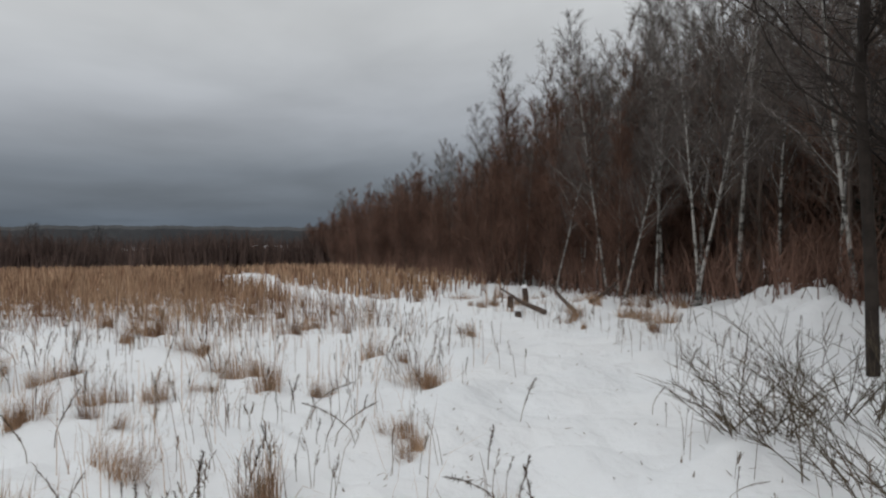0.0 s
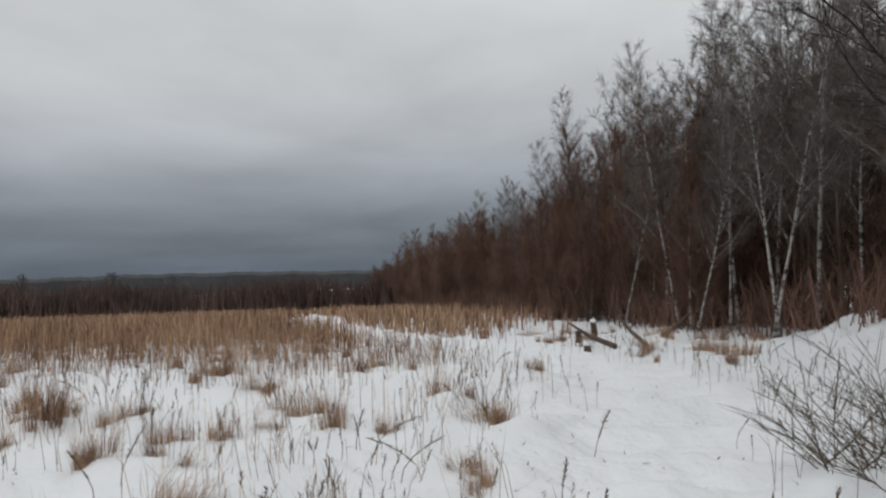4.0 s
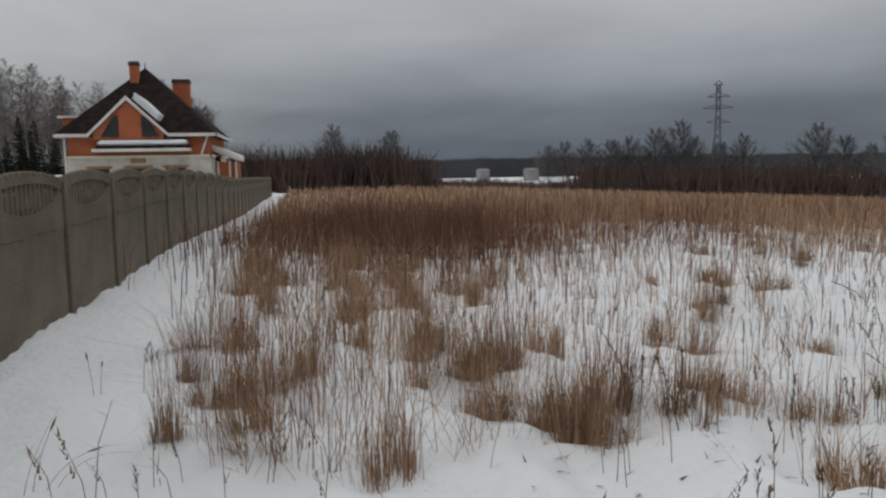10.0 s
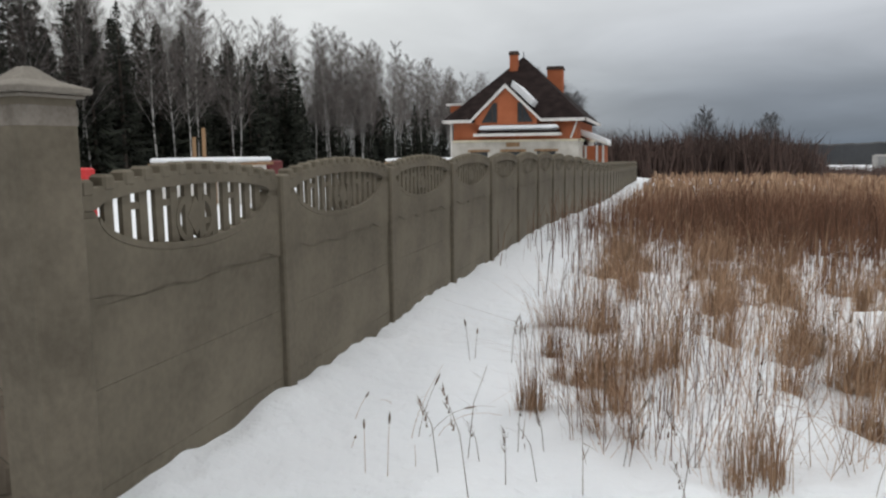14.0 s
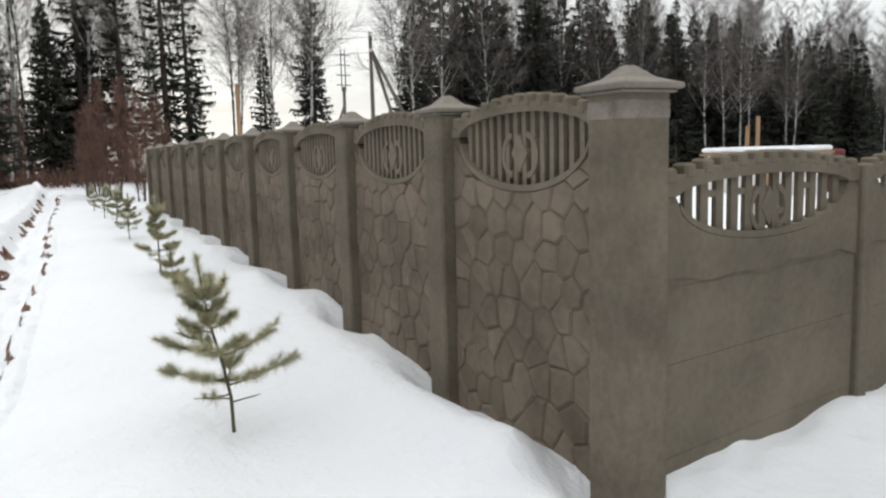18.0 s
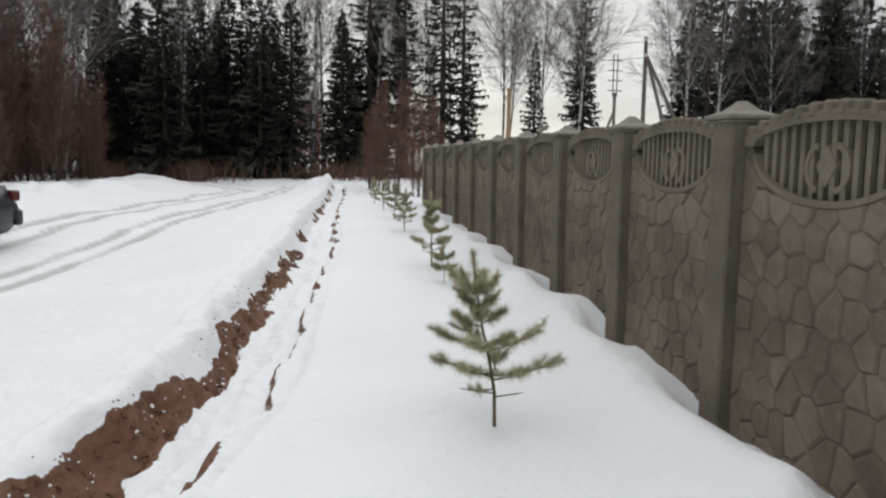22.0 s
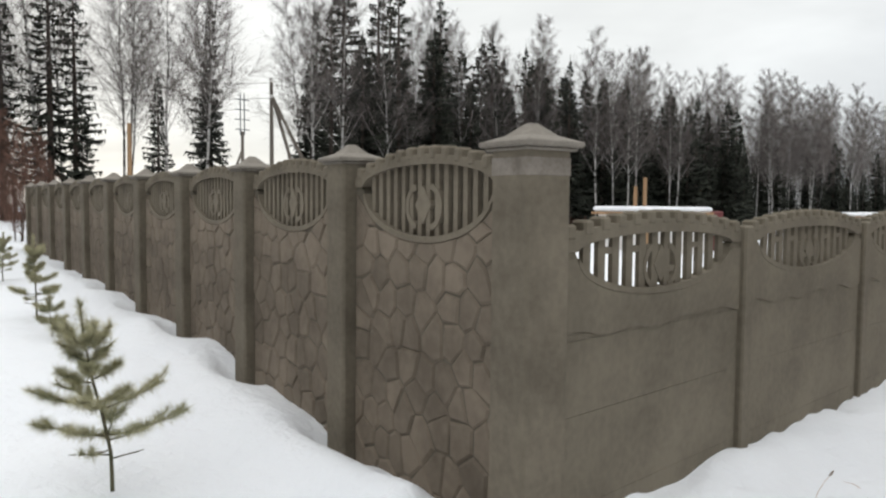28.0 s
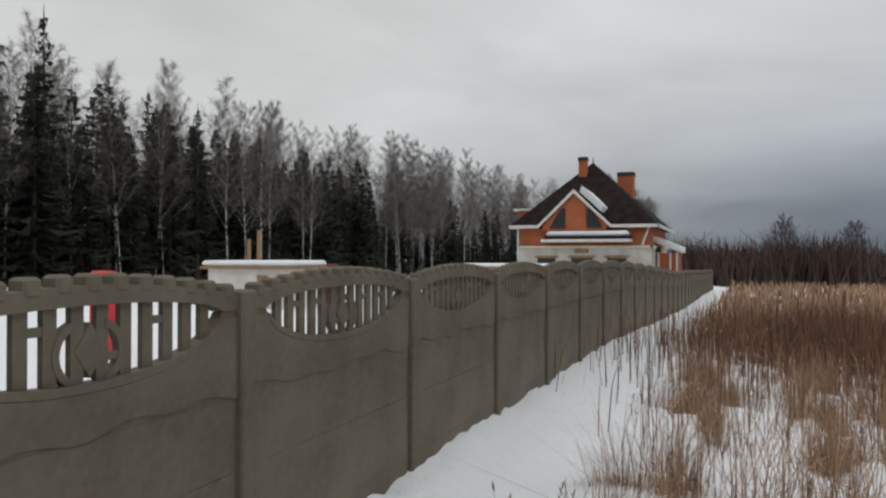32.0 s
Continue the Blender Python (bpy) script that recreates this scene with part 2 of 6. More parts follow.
BROWN_TWIG = material("alder_twigs", (0.115, 0.064, 0.048), (0.19, 0.108, 0.08), 0.8, 0.85, 0.0, 5, island=0.3)
GREY_TWIG = material("thicket_twigs", (0.115, 0.088, 0.074), (0.20, 0.158, 0.136), 0.8, 0.85, 0.0, 5, island=0.35)
DARK_BARK = material("alder_bark", (0.055, 0.038, 0.03), (0.10, 0.072, 0.058), 4.0, 0.9, 0.4, 25)
WILLOW_BARK = material("willow_bark", (0.018, 0.014, 0.012), (0.04, 0.031, 0.026), 4.0, 0.9, 0.5, 25)
OLIVE_TWIG = material("willow_twigs", (0.06, 0.046, 0.03), (0.105, 0.08, 0.052), 3.0, 0.8, 0.0, 20, island=0.25)
PINE_NEEDLES = material("pine_needles", (0.31, 0.31, 0.185), (0.52, 0.49, 0.33), 4.0, 0.7, 0.0, 30, island=0.3)
PINE_BARK = material("sapling_bark", (0.07, 0.075, 0.04), (0.14, 0.12, 0.075), 8.0, 0.85, 0.3, 50)
STRAW = material("dry_straw", (0.30, 0.188, 0.115), (0.50, 0.345, 0.228), 1.2, 0.85, 0.0, 9, island=0.3)
STRAW_MID = material("brown_straw", (0.235, 0.140, 0.085), (0.42, 0.275, 0.178), 1.2, 0.85, 0.0, 9, island=0.35)
STRAW_RED = material("rusty_straw", (0.105, 0.052, 0.031), (0.20, 0.105, 0.064), 1.0, 0.85, 0.0, 9, island=0.35)
WEED = material("dead_weed", (0.10, 0.072, 0.05), (0.19, 0.135, 0.092), 3.0, 0.9, 0.0, 20, island=0.25)
DARK_WEED = material("dark_seed_heads", (0.045, 0.032, 0.022), (0.10, 0.072, 0.048), 3.0, 0.9, 0.0, 20, island=0.3)
EARTH = material("clay_earth", (0.085, 0.042, 0.024), (0.16, 0.082, 0.05), 5.0, 0.95, 0.8, 30, dist=0.03)
POLE_WOOD = material("pole_wood", (0.11, 0.095, 0.08), (0.18, 0.155, 0.13), 6.0, 0.9, 0.4, 40, stretch=(1, 1, 0.15))
STEEL = material("galvanised_steel", (0.13, 0.14, 0.15), (0.2, 0.21, 0.22), 3.0, 0.6, 0.1, 30, metal=0.3)
CABLE = material("cable", (0.03, 0.03, 0.03), (0.05, 0.05, 0.05), 3.0, 0.6, 0.0, 30)
FAR_SCRUB = material("far_scrub", (0.055, 0.036, 0.031), (0.10, 0.066, 0.056), 0.2, 0.9, 0.0, 2, island=0.3)
# twig colour lightened to grey: distance haze is put into it
HAZED_TREES = material("hazed_bare_trees", (0.12, 0.118, 0.124), (0.175, 0.172, 0.176), 0.2, 0.9, 0.0, 2, island=0.2)
# blue-grey of the air between is painted into the ridge colour
HAZED_WOODS = material("hazed_woods", (0.038, 0.04, 0.044), (0.056, 0.058, 0.062), 0.02, 0.95, 0.0, 0.3)
RED_PAINT = material("red_paint", (0.55, 0.03, 0.035), (0.65, 0.05, 0.05), 4.0, 0.5, 0.1, 30)
DARK_RED = material("dark_red_sheet", (0.09, 0.012, 0.012), (0.13, 0.02, 0.02), 4.0, 0.6, 0.1, 30)
CAR_PAINT = material("car_paint", (0.028, 0.031, 0.04), (0.036, 0.04, 0.052), 2.0, 0.3, 0.0, 20, metal=0.4, spec=0.5)
CAR_DIRT = material("sill_dirt", (0.08, 0.08, 0.085), (0.12, 0.115, 0.11), 5.0, 0.8, 0.1, 30)
RUBBER = material("rubber", (0.015, 0.015, 0.015), (0.03, 0.03, 0.03), 6.0, 0.9, 0.2, 40)
ALLOY = material("alloy_rim", (0.25, 0.25, 0.26), (0.35, 0.35, 0.36), 6.0, 0.4, 0.0, 40, metal=0.8)
HAZE_WALL = material("hazy_wall", (0.20, 0.20, 0.20), (0.28, 0.27, 0.26), 0.1, 0.9, 0.0, 1)
TAIL_RED = material("tail_lamp", (0.05, 0.008, 0.009), (0.09, 0.012, 0.012), 6.0, 0.2, 0.0, 40)


import functools

# ---- ground: one sheet of snow out to the horizon ----
DITCH = [(1.6, -4.9), (0.4, -4.15), (-0.6, -3.62), (-1.63, -3.2), (-2.57, -2.74), (-3.22, -2.52), (-4.6, -2.2), (-6.54, -1.78), (-8.7, -1.3), (-11.0, -0.9), (-14.0, -0.3), (-22.0, 1.3), (-30.0, 2.9)]
ROAD = [(3.5, -9.0), (-2.0, -6.6), (-7.1, -5.4), (-10.7, -4.5), (-15.6, -3.3), (-23.0, -0.95), (-26.5, 0.3), (-31.0, -0.8), (-40.0, -4.0)]
TRAIL = [(3.0, -4.0), (7.8, -2.7), (11.1, -2.8), (14.2, -2.2), (16.8, -0.3), (19.4, 1.4), (22.0, 3.5), (29.0, 8.9), (60.0, 24.0)]


def along(line, x, y):
    """Distance to a line of points, with sign (positive on its right), and the place along it."""
    best = np.full(np.shape(x), 1e9)
    sign, place, run = np.ones(np.shape(x)), np.zeros(np.shape(x)), 0.0
    for (ax, ay), (bx, by) in zip(line, line[1:]):
        dx, dy = bx - ax, by - ay
        length = math.hypot(dx, dy)
        u = np.clip(((x - ax) * dx + (y - ay) * dy) / length ** 2, 0, 1)
        px, py = x - ax - u * dx, y - ay - u * dy
        d = np.hypot(px, py)
        near = d < best
        best = np.where(near, d, best)
        sign = np.where(near, np.where(dx * py - dy * px < 0, 1.0, -1.0), sign)
        place = np.where(near, run + u * length, place)
        run += length
    return best * sign, place


@functools.lru_cache(None)
def wave_set(scale, seed):
    v = np.random.RandomState(seed).random_sample((9, 3))
    a, s = v[:, 0] * math.tau, scale * (0.6 + v[:, 2])
    return np.cos(a), np.sin(a), v[:, 1] * math.tau, math.tau / s, math.tau / (s * 1.7)


def waves(x, y, scale, seed):
    """Smooth random waves, about -1 to 1."""
    ca, sa, ph, k1, k2 = wave_set(scale, seed)
    if np.ndim(x) == 0:
        return float(np.sum(np.sin((x * ca + y * sa) * k1 + ph + 0.8 * np.sin((x * sa - y * ca) * k2)))) / 4.5
    out = np.zeros(np.shape(x))
    for k in range(9):
        out = out + np.sin((x * ca[k] + y * sa[k]) * k1[k] + ph[k] + 0.8 * np.sin((x * sa[k] - y * ca[k]) * k2[k]))
    return out / 4.5


def lie(x, y):
    """The broad lie of the land."""
    z = 0.32 * smooth01(0, -5, x) + 0.12 * smooth01(-5, -14, x)
    z = z - 0.045 * np.clip(x - 12, 0, 130) - 0.6 * smooth01(10, 32, y) - 0.018 * np.clip(y - 32, 0, 200)
    d = np.hypot(x, y)
    return z - 0.012 * np.clip(d - 220, 0, 4000)


HEAPS = [(-15.6, -6.9, 0.26, 0.9), (-18.6, -6.4, 0.32, 0.8), (-21.0, -5.9, 0.3, 0.9), (-23.2, -5.2, 0.34, 0.8), (-19.9, -6.9, 0.3, 0.7), (-17.0, -7.2, 0.28, 0.7), (-28.0, -4.4, 0.22, 1.2), (-33.0, -4.6, 0.28, 1.5), (-13.0, -7.8, 0.25, 1.4),
         (-27.5, 2.0, 0.22, 1.7), (-25.0, 1.3, 0.16, 1.4), (20.0, -7.4, 0.5, 1.6), (22.5, -8.0, 0.5, 1.4), (17.6, -7.2, 0.3, 1.3), (28.5, 9.2, 0.45, 1.1), (27.0, 8.0, 0.22, 0.9)]


def height(x, y):
    x, y = np.asarray(x, float), np.asarray(y, float)
    z = lie(x, y)
    field = smooth01(-6.0, -2.5, y) * smooth01(0.3, 2.5, x) * smooth01(1.2, 3.0, np.hypot(x - 2.3, y + 2.5))
    far = smooth01(8, 60, np.hypot(x, y))
    z = z + 0.025 * waves(x, y, 3.2, 1) + 0.008 * waves(x, y, 0.9, 2)
    z = z + (0.014 + 0.06 * field) * waves(x, y, 1.15, 3) + (0.004 + 0.03 * field) * waves(x, y, 0.42, 4) + 0.10 * far * waves(x, y, 14, 5)
    s, u = along(DITCH, x, y)
    s = s + 0.07 * waves(x, y, 1.0, 6) + 0.02 * waves(x, y, 0.4, 7)
    on = smooth01(0.3, 2.5, u)
    bank = 0.16 * smooth01(-2.4, -0.35, s)
    floor_ = -0.16 * smooth01(-0.16, 0.10, s) * (1 - smooth01(0.14, 0.52, s)) - 0.07 * smooth01(0.30, 0.42, s) * (1 - smooth01(0.46, 0.50, s))
    z = z + on * (bank * (1 - smooth01(-0.18, 0.10, s)) + floor_)
    r, v = along(ROAD, x, y)
    for off in (-1.5, -0.9, 0.3, 0.8):
        z = z - 0.05 * np.exp(-((r - off - 0.1 * waves(x, y, 4, 8)) / 0.26) ** 2)
    z = z - 0.10 * np.exp(-(r / 2.2) ** 4)
    q, w = along(TRAIL, x, y)
    z = z - 0.05 * np.exp(-(q / 0.8) ** 2) + 0.03 * np.exp(-((np.abs(q) - 1.2) / 0.4) ** 2)
    z = z - 0.16 * np.exp(-((x + 9.5) ** 2 + (y + 6.4) ** 2) / 9)
    lumps = 1 + 0.5 * waves(x, y, 1.3, 9) + 0.3 * waves(x, y, 0.5, 33)
    for hx, hy, hz, hr in HEAPS:
        d2 = ((x - hx) ** 2 + (y - hy) ** 2) / hr ** 2
        z = z + hz * np.exp(-d2) * lumps
    # melted gap and low drift along the stone fence
    fs = (0.171 * x + y) / 1.0145
    z = z + (0.08 + 0.13 * smooth01(-0.2, -0.5, x) * smooth01(-2.6, -1.6, x)) * np.exp(-((fs + 0.38) / 0.24) ** 2) * (1 + 0.4 * waves(x, y, 1.1, 10)) * (x < 0.1) * (x > -17.5)
    z = z + (0.03 * np.exp(-((fs + 0.1) / 0.25) ** 2)) * (x < 0.1) * (x > -17.5)
    # hollows melted round each pillar
    run = (0.2754 * y - 1.6105 * x) / 1.634
    gap = np.mod(run + 0.817, 1.634) - 0.817
    z = z - 0.17 * np.exp(-((fs + 0.12) / 0.15) ** 2) * np.exp(-((gap + 0.05) / 0.26) ** 2) * (x < 0.3) * (x > -17.5)
    # drift along the plain fence
    z = z + 0.075 * np.exp(-((x - 0.05 - 0.016 * np.clip(y - 4, 0, 90)) / 0.35) ** 2) * smooth01(-0.3, 0.4, y) * (1 + 0.4 * waves(x, y, 1.2, 14) + 0.3 * waves(x, y, 0.45, 35))
    return z


def soil(x, y):
    """Where bare clay shows: the cut side of the ditch. Also marks the painted shadow of the crack."""
    s, u = along(DITCH, x, y)
    s = s + 0.07 * waves(x, y, 1.0, 6) + 0.02 * waves(x, y, 0.4, 7)
    gaps = np.maximum(smooth01(-0.15, 0.05, waves(x, y, 2.0, 11)), 1 - smooth01(10.6, 11.2, u))
    up, down = 0.05 * waves(x, y, 0.6, 18) + 0.014 * waves(x, y, 0.17, 19), 0.035 * waves(x, y, 0.55, 31) + 0.012 * waves(x, y, 0.2, 32)
    rim = 0.065 * smooth01(3.0, 5.0, u)
    foot = 0.09 * (1 - smooth01(3.0, 5.5, u))
    a = smooth01(-0.10, -0.07, s + up - rim) * (1 - smooth01(0.06, 0.09, s + down - foot)) * gaps
    # shadow inside the crack, painted as a thin line through the same mask
    thick = 0.020 + 0.055 * smooth01(0.25, 0.9, waves(x, y, 1.3, 12))
    b = 0.9 * smooth01(0.452, 0.462, s) * (1 - smooth01(0.0, 0.012, s - 0.462 - thick)) * smooth01(-1.3, -0.7, waves(x, y, 0.8, 29))
    return np.maximum(a, b) * smooth01(1.0, 3.0, u) * (1 - smooth01(26, 30, u))


def grime(x, y):
    """Dirty wheel ruts on the road."""
    r, v = along(ROAD, x, y)
    g = 0
    for off in (-1.5, -0.9, 0.3, 0.8):
        g = g + np.exp(-((r - off - 0.1 * waves(x, y, 4, 8)) / 0.13) ** 2)
    return np.clip(g * (0.9 + 0.3 * waves(x, y, 2.5, 13)) * smooth01(4, 8, v), 0, 1)


def snow_material():
    m = bpy.data.materials.new("snow")
    m.use_nodes = True
    nd, l = m.node_tree.nodes, m.node_tree.links
    b = nd["Principled BSDF"]
    geo = nd.new("ShaderNodeNewGeometry")

    def noise_of(scale, detail):
        t = nd.new("ShaderNodeTexNoise")
        t.inputs["Scale"].default_value, t.inputs["Detail"].default_value = scale, detail
        l.new(geo.outputs["Position"], t.inputs["Vector"])
        return t.outputs[0]

    def mix(fac, a, c):
        t = nd.new("ShaderNodeMix")
        t.data_type = "RGBA"
        for s, v in (("Factor", fac), ("A", a), ("B", c)):
            if isinstance(v, tuple):
                t.inputs[s].default_value = v
            else:
                l.new(v, t.inputs[s])
        return t.outputs["Result"]

    def attr(name):
        t = nd.new("ShaderNodeAttribute")
        t.attribute_name = name
        return t.outputs["Fac"]

    def edged(value, jitter, lo, hi):
        t = nd.new("ShaderNodeMath")
        t.operation = "MULTIPLY_ADD"
        l.new(jitter, t.inputs[0])
        t.inputs[1].default_value = 0.7
        l.new(value, t.inputs[2])
        r_ = nd.new("ShaderNodeMapRange")
        r_.inputs["From Min"].default_value, r_.inputs["From Max"].default_value = lo, hi
        l.new(t.outputs[0], r_.inputs[0])
        return r_.outputs[0]

    n1, n2, n3, n4 = noise_of(0.8, 5), noise_of(9, 6), noise_of(60, 3), noise_of(22, 5)
    snow = mix(n1, (0.76, 0.79, 0.83, 1), (0.86, 0.87, 0.89, 1))
    dirty = mix(n2, (0.38, 0.385, 0.385, 1), (0.62, 0.63, 0.64, 1))
    clay = mix(n2, mix(n4, (0.040, 0.020, 0.013, 1), (0.17, 0.085, 0.052, 1)), mix(n4, (0.10, 0.046, 0.028, 1), (0.26, 0.135, 0.085, 1)))
    col = mix(edged(attr("grime"), n2, 0.55, 1.0), snow, dirty)
    # clay tones on the cut side; they also paint the crack's shadow
    col = mix(edged(attr("soil"), n4, 0.72, 0.82), col, clay)
    l.new(col, b.inputs["Base Color"])
    b.inputs["Roughness"].default_value, b.inputs["Specular IOR Level"].default_value = 0.7, 0.25
    h = nd.new("ShaderNodeMath")
    h.operation = "MULTIPLY_ADD"
    l.new(n3, h.inputs[0])
    h.inputs[1].default_value = 0.12
    l.new(n2, h.inputs[2])
    bp = nd.new("ShaderNodeBump")
    bp.inputs["Strength"].default_value, bp.inputs["Distance"].default_value = 0.7, 0.05
    l.new(h.outputs[0], bp.inputs["Height"])
    l.new(bp.outputs[0], b.inputs["Normal"])
    return m


def build_ground(m):
    cx, cy, spokes = 2.3, -2.5, 800
    radii = [0.0]
    r = 0.5
    while r < 3500:
        radii.append(r)
        r *= 1.016 if r < 45 else 1.05
    radii = np.array(radii[1:])
    ang = np.arange(spokes) * math.tau / spokes
    rr, aa = np.meshgrid(radii, ang, indexing="ij")
    x, y = (cx + rr * np.cos(aa)).ravel(), (cy + rr * np.sin(aa)).ravel()
    z = height(x, y)
    s, u = along(DITCH, x, y)
    z = z - 0.14 * smooth01(-0.36, -0.22, s) * (1 - smooth01(0.50, 0.64, s)) * smooth01(0.2, 0.6, u)
    x, y, z = np.append(x, cx), np.append(y, cy), np.append(z, float(height(cx, cy)))
    n = len(radii)
    i, k = np.meshgrid(np.arange(n - 1), np.arange(spokes), indexing="ij")
    k2 = (k + 1) % spokes
    quads = np.stack([i * spokes + k, (i + 1) * spokes + k, (i + 1) * spokes + k2, i * spokes + k2], -1).reshape(-1, 4)
    tris = [(n * spokes, k, (k + 1) % spokes) for k in range(spokes)]
    me = bpy.data.meshes.new("ground")
    me.from_pydata(np.stack([x, y, z], 1).tolist(), [], quads.tolist() + tris)
    for name, values in (("soil", 0 * x), ("grime", grime(x, y))):
        me.attributes.new(name, "FLOAT", "POINT").data.foreach_set("value", values.astype(np.float32))
    me.materials.append(m)
    me.shade_smooth()
    tagged(new("ground", me), "soft white snow cover with a clay ditch, wheel ruts and field hummocks", "ground", kind="structure")


SNOW = snow_material()
build_ground(SNOW)


def ditch_cut(m):
    """The cut of the ditch, in finer relief than the snowfield."""
    pts, run = [], 0.0
    for (ax, ay), (bx, by) in zip(DITCH, DITCH[1:]):
        ln = math.hypot(bx - ax, by - ay)
        k = max(2, int(ln / (0.035 if run < 12 else 0.08)))
        pts += [(ax + (bx - ax) * i / k, ay + (by - ay) * i / k) for i in range(k)]
        run += ln
    pts = np.array(pts)
    for _ in range(25):
        pts[1:-1] = (pts[:-2] + pts[1:-1] * 2 + pts[2:]) / 4
    t = np.gradient(pts, axis=0)
    t /= np.hypot(t[:, 0], t[:, 1])[:, None]
    across = np.linspace(-0.42, 0.72, 58)
    x = pts[:, :1] + t[:, 1:] * across[None, :]
    y = pts[:, 1:] - t[:, :1] * across[None, :]
    bare = soil(x, y)
    z = height(x, y) + 0.012 - 0.05 * smooth01(0.30, 0.42, np.abs(across[None, :] - 0.15) * 0.75)
    z = z + 0.012 * waves(x, y, 0.16, 15) + bare * (0.030 * waves(x, y, 0.22, 16) + 0.020 * waves(x, y, 0.1, 17))
    n, w = x.shape
    i, k = np.meshgrid(np.arange(n - 1), np.arange(w - 1), indexing="ij")
    quads = np.stack([i * w + k, i * w + k + 1, (i + 1) * w + k + 1, (i + 1) * w + k], -1).reshape(-1, 4)
    me = bpy.data.meshes.new("ditch")
    me.from_pydata(np.stack([x.ravel(), y.ravel(), z.ravel()], 1).tolist(), [], quads.tolist())
    for name, values in (("soil", bare.ravel()), ("grime", 0 * bare.ravel())):
        me.attributes.new(name, "FLOAT", "POINT").data.foreach_set("value", values.astype(np.float32))
    me.materials.append(m)
    me.shade_smooth()
    tagged(new("ditch", me), "narrow snow-lined ditch with a raw red-brown clay side", "ditch", kind="structure")


ditch_cut(SNOW)


def H(x, y):
    return float(height(x, y))


# ---- concrete fences ----
STEP_A, TURN_A = 1.634, math.atan2(0.2754, -1.6105)


def column_slab(geo, edges, lower, upper, y0, y1):
    """One slab between the curves lower(x) and upper(x)."""
    v = [p for x in edges for p in ((x, y0, lower(x)), (x, y1, lower(x)), (x, y1, upper(x)), (x, y0, upper(x)))]
    f = [(4 * i + k, 4 * i + (k + 1) % 4, 4 * i + 4 + (k + 1) % 4, 4 * i + 4 + k) for i in range(len(edges) - 1) for k in range(4)]
    n = 4 * len(edges)
    geo.add(v, f + [(3, 2, 1, 0), (n - 4, n - 3, n - 2, n - 1)])


def arc_bar(geo, cx, cz, r, a0, a1, w, y0, y1, n=9):
    """A curved bar of the ornament."""
    for i in range(n):
        t0, t1 = radians(a0 + (a1 - a0) * i / n), radians(a0 + (a1 - a0) * (i + 1) / n)
        q = [(cx + k * math.cos(t), cz + k * math.sin(t)) for k, t in ((r - w, t0), (r + w, t0), (r + w, t1), (r - w, t1))]
        geo.prism(q, y0, y1)


def lattice(x0, x1, oval_lo, oval_hi, rim, side, tooth, pitch, bar, depth, feet):
    """The openwork head of a panel: rim below, bars, arched rim above, and a crown of blocks."""
    mid, half = (x0 + x1) / 2, (x1 - x0) / 2
    u = lambda x: max(-1.0, min(1.0, (x - mid) / (half * 0.86)))
    oval = lambda x: math.sqrt(max(0.0, 1 - u(x) ** 2))
    low = lambda x: side - (side - oval_lo) * oval(x)
    arch = lambda x: math.cos(max(-1.0, min(1.0, (x - mid) / half)) * math.pi / 2) ** 0.9
    crown = lambda x: side + 0.004 + rim + (oval_hi - side) * arch(x)
    top = lambda x: min(side + 0.002 + (oval_hi - side) * oval(x), crown(x) - 0.035)
    head, bars, blocks = Geo(), Geo(), Geo()
    edges = list(np.linspace(x0, x1, 49))
    column_slab(head, edges, top, crown, -depth - 0.024, depth + 0.024)
    lip = list(np.linspace(mid - half * 0.85, mid + half * 0.85, 41))
    column_slab(head, lip, lambda x: low(x) - 0.028, lambda x: low(x) + 0.004, -0.036, 0.036)
    count = int((x1 - x0) * 0.84 / pitch)
    cz = (oval_lo + oval_hi) / 2 - 0.02
    for i in range(count):
        c = mid + (i - (count - 1) / 2) * pitch
        z0, z1 = low(c), top(c)
        if z1 - z0 < 0.03:
            continue
        bars.box(c - bar / 2, -depth, z0 - 0.03, c + bar / 2, depth, z1 + 0.01)
        # every other bar carries a short foot, which breaks the slots
        step = 1 if c < mid else -1
        if feet and i % 2 and abs(c - mid) < half * 0.75:
            zf = z0 + (z1 - z0) * (0.30 if abs(c - mid) < pitch * 2.2 else 0.72)
            bars.box(min(c, c + step * pitch * 0.75), -depth + 0.002, zf - 0.016, max(c, c + step * pitch * 0.75), depth - 0.002, zf + 0.016)
    # ornament: a lozenge between two brackets
    bars.prism([(mid - 0.075, cz), (mid, cz - 0.10), (mid + 0.075, cz), (mid, cz + 0.10)], -depth - 0.003, depth + 0.006)
    for sgn, a0 in ((-1, 100), (1, -80)):
        arc_bar(bars, mid + sgn * 0.05, cz - 0.01, 0.105, a0, a0 + 160, 0.015, -depth - 0.004, depth + 0.005, 12)
    n = int((x1 - x0) / tooth)
    for i in range(n):
        c = x0 + (i + 0.5) * (x1 - x0) / n
        z = crown(c)
        blocks.box(c - 0.29 * tooth, -depth - 0.030, z - 0.03, c + 0.29 * tooth, depth + 0.030, z + 0.042, 0.012)
    return low, head, bars, blocks


def clip_poly(poly, px, pz, nx, nz):
    """The part of a polygon on the inner side of a line."""
    out = []
    for (ax, az), (bx, bz) in zip(poly, poly[1:] + poly[:1]):
        da, db = (ax - px) * nx + (az - pz) * nz, (bx - px) * nx + (bz - pz) * nz
        if da <= 0:
            out.append((ax, az))
        if da * db < 0:
            t = da / (da - db)
            out.append((ax + (bx - ax) * t, az + (bz - az) * t))
    return out


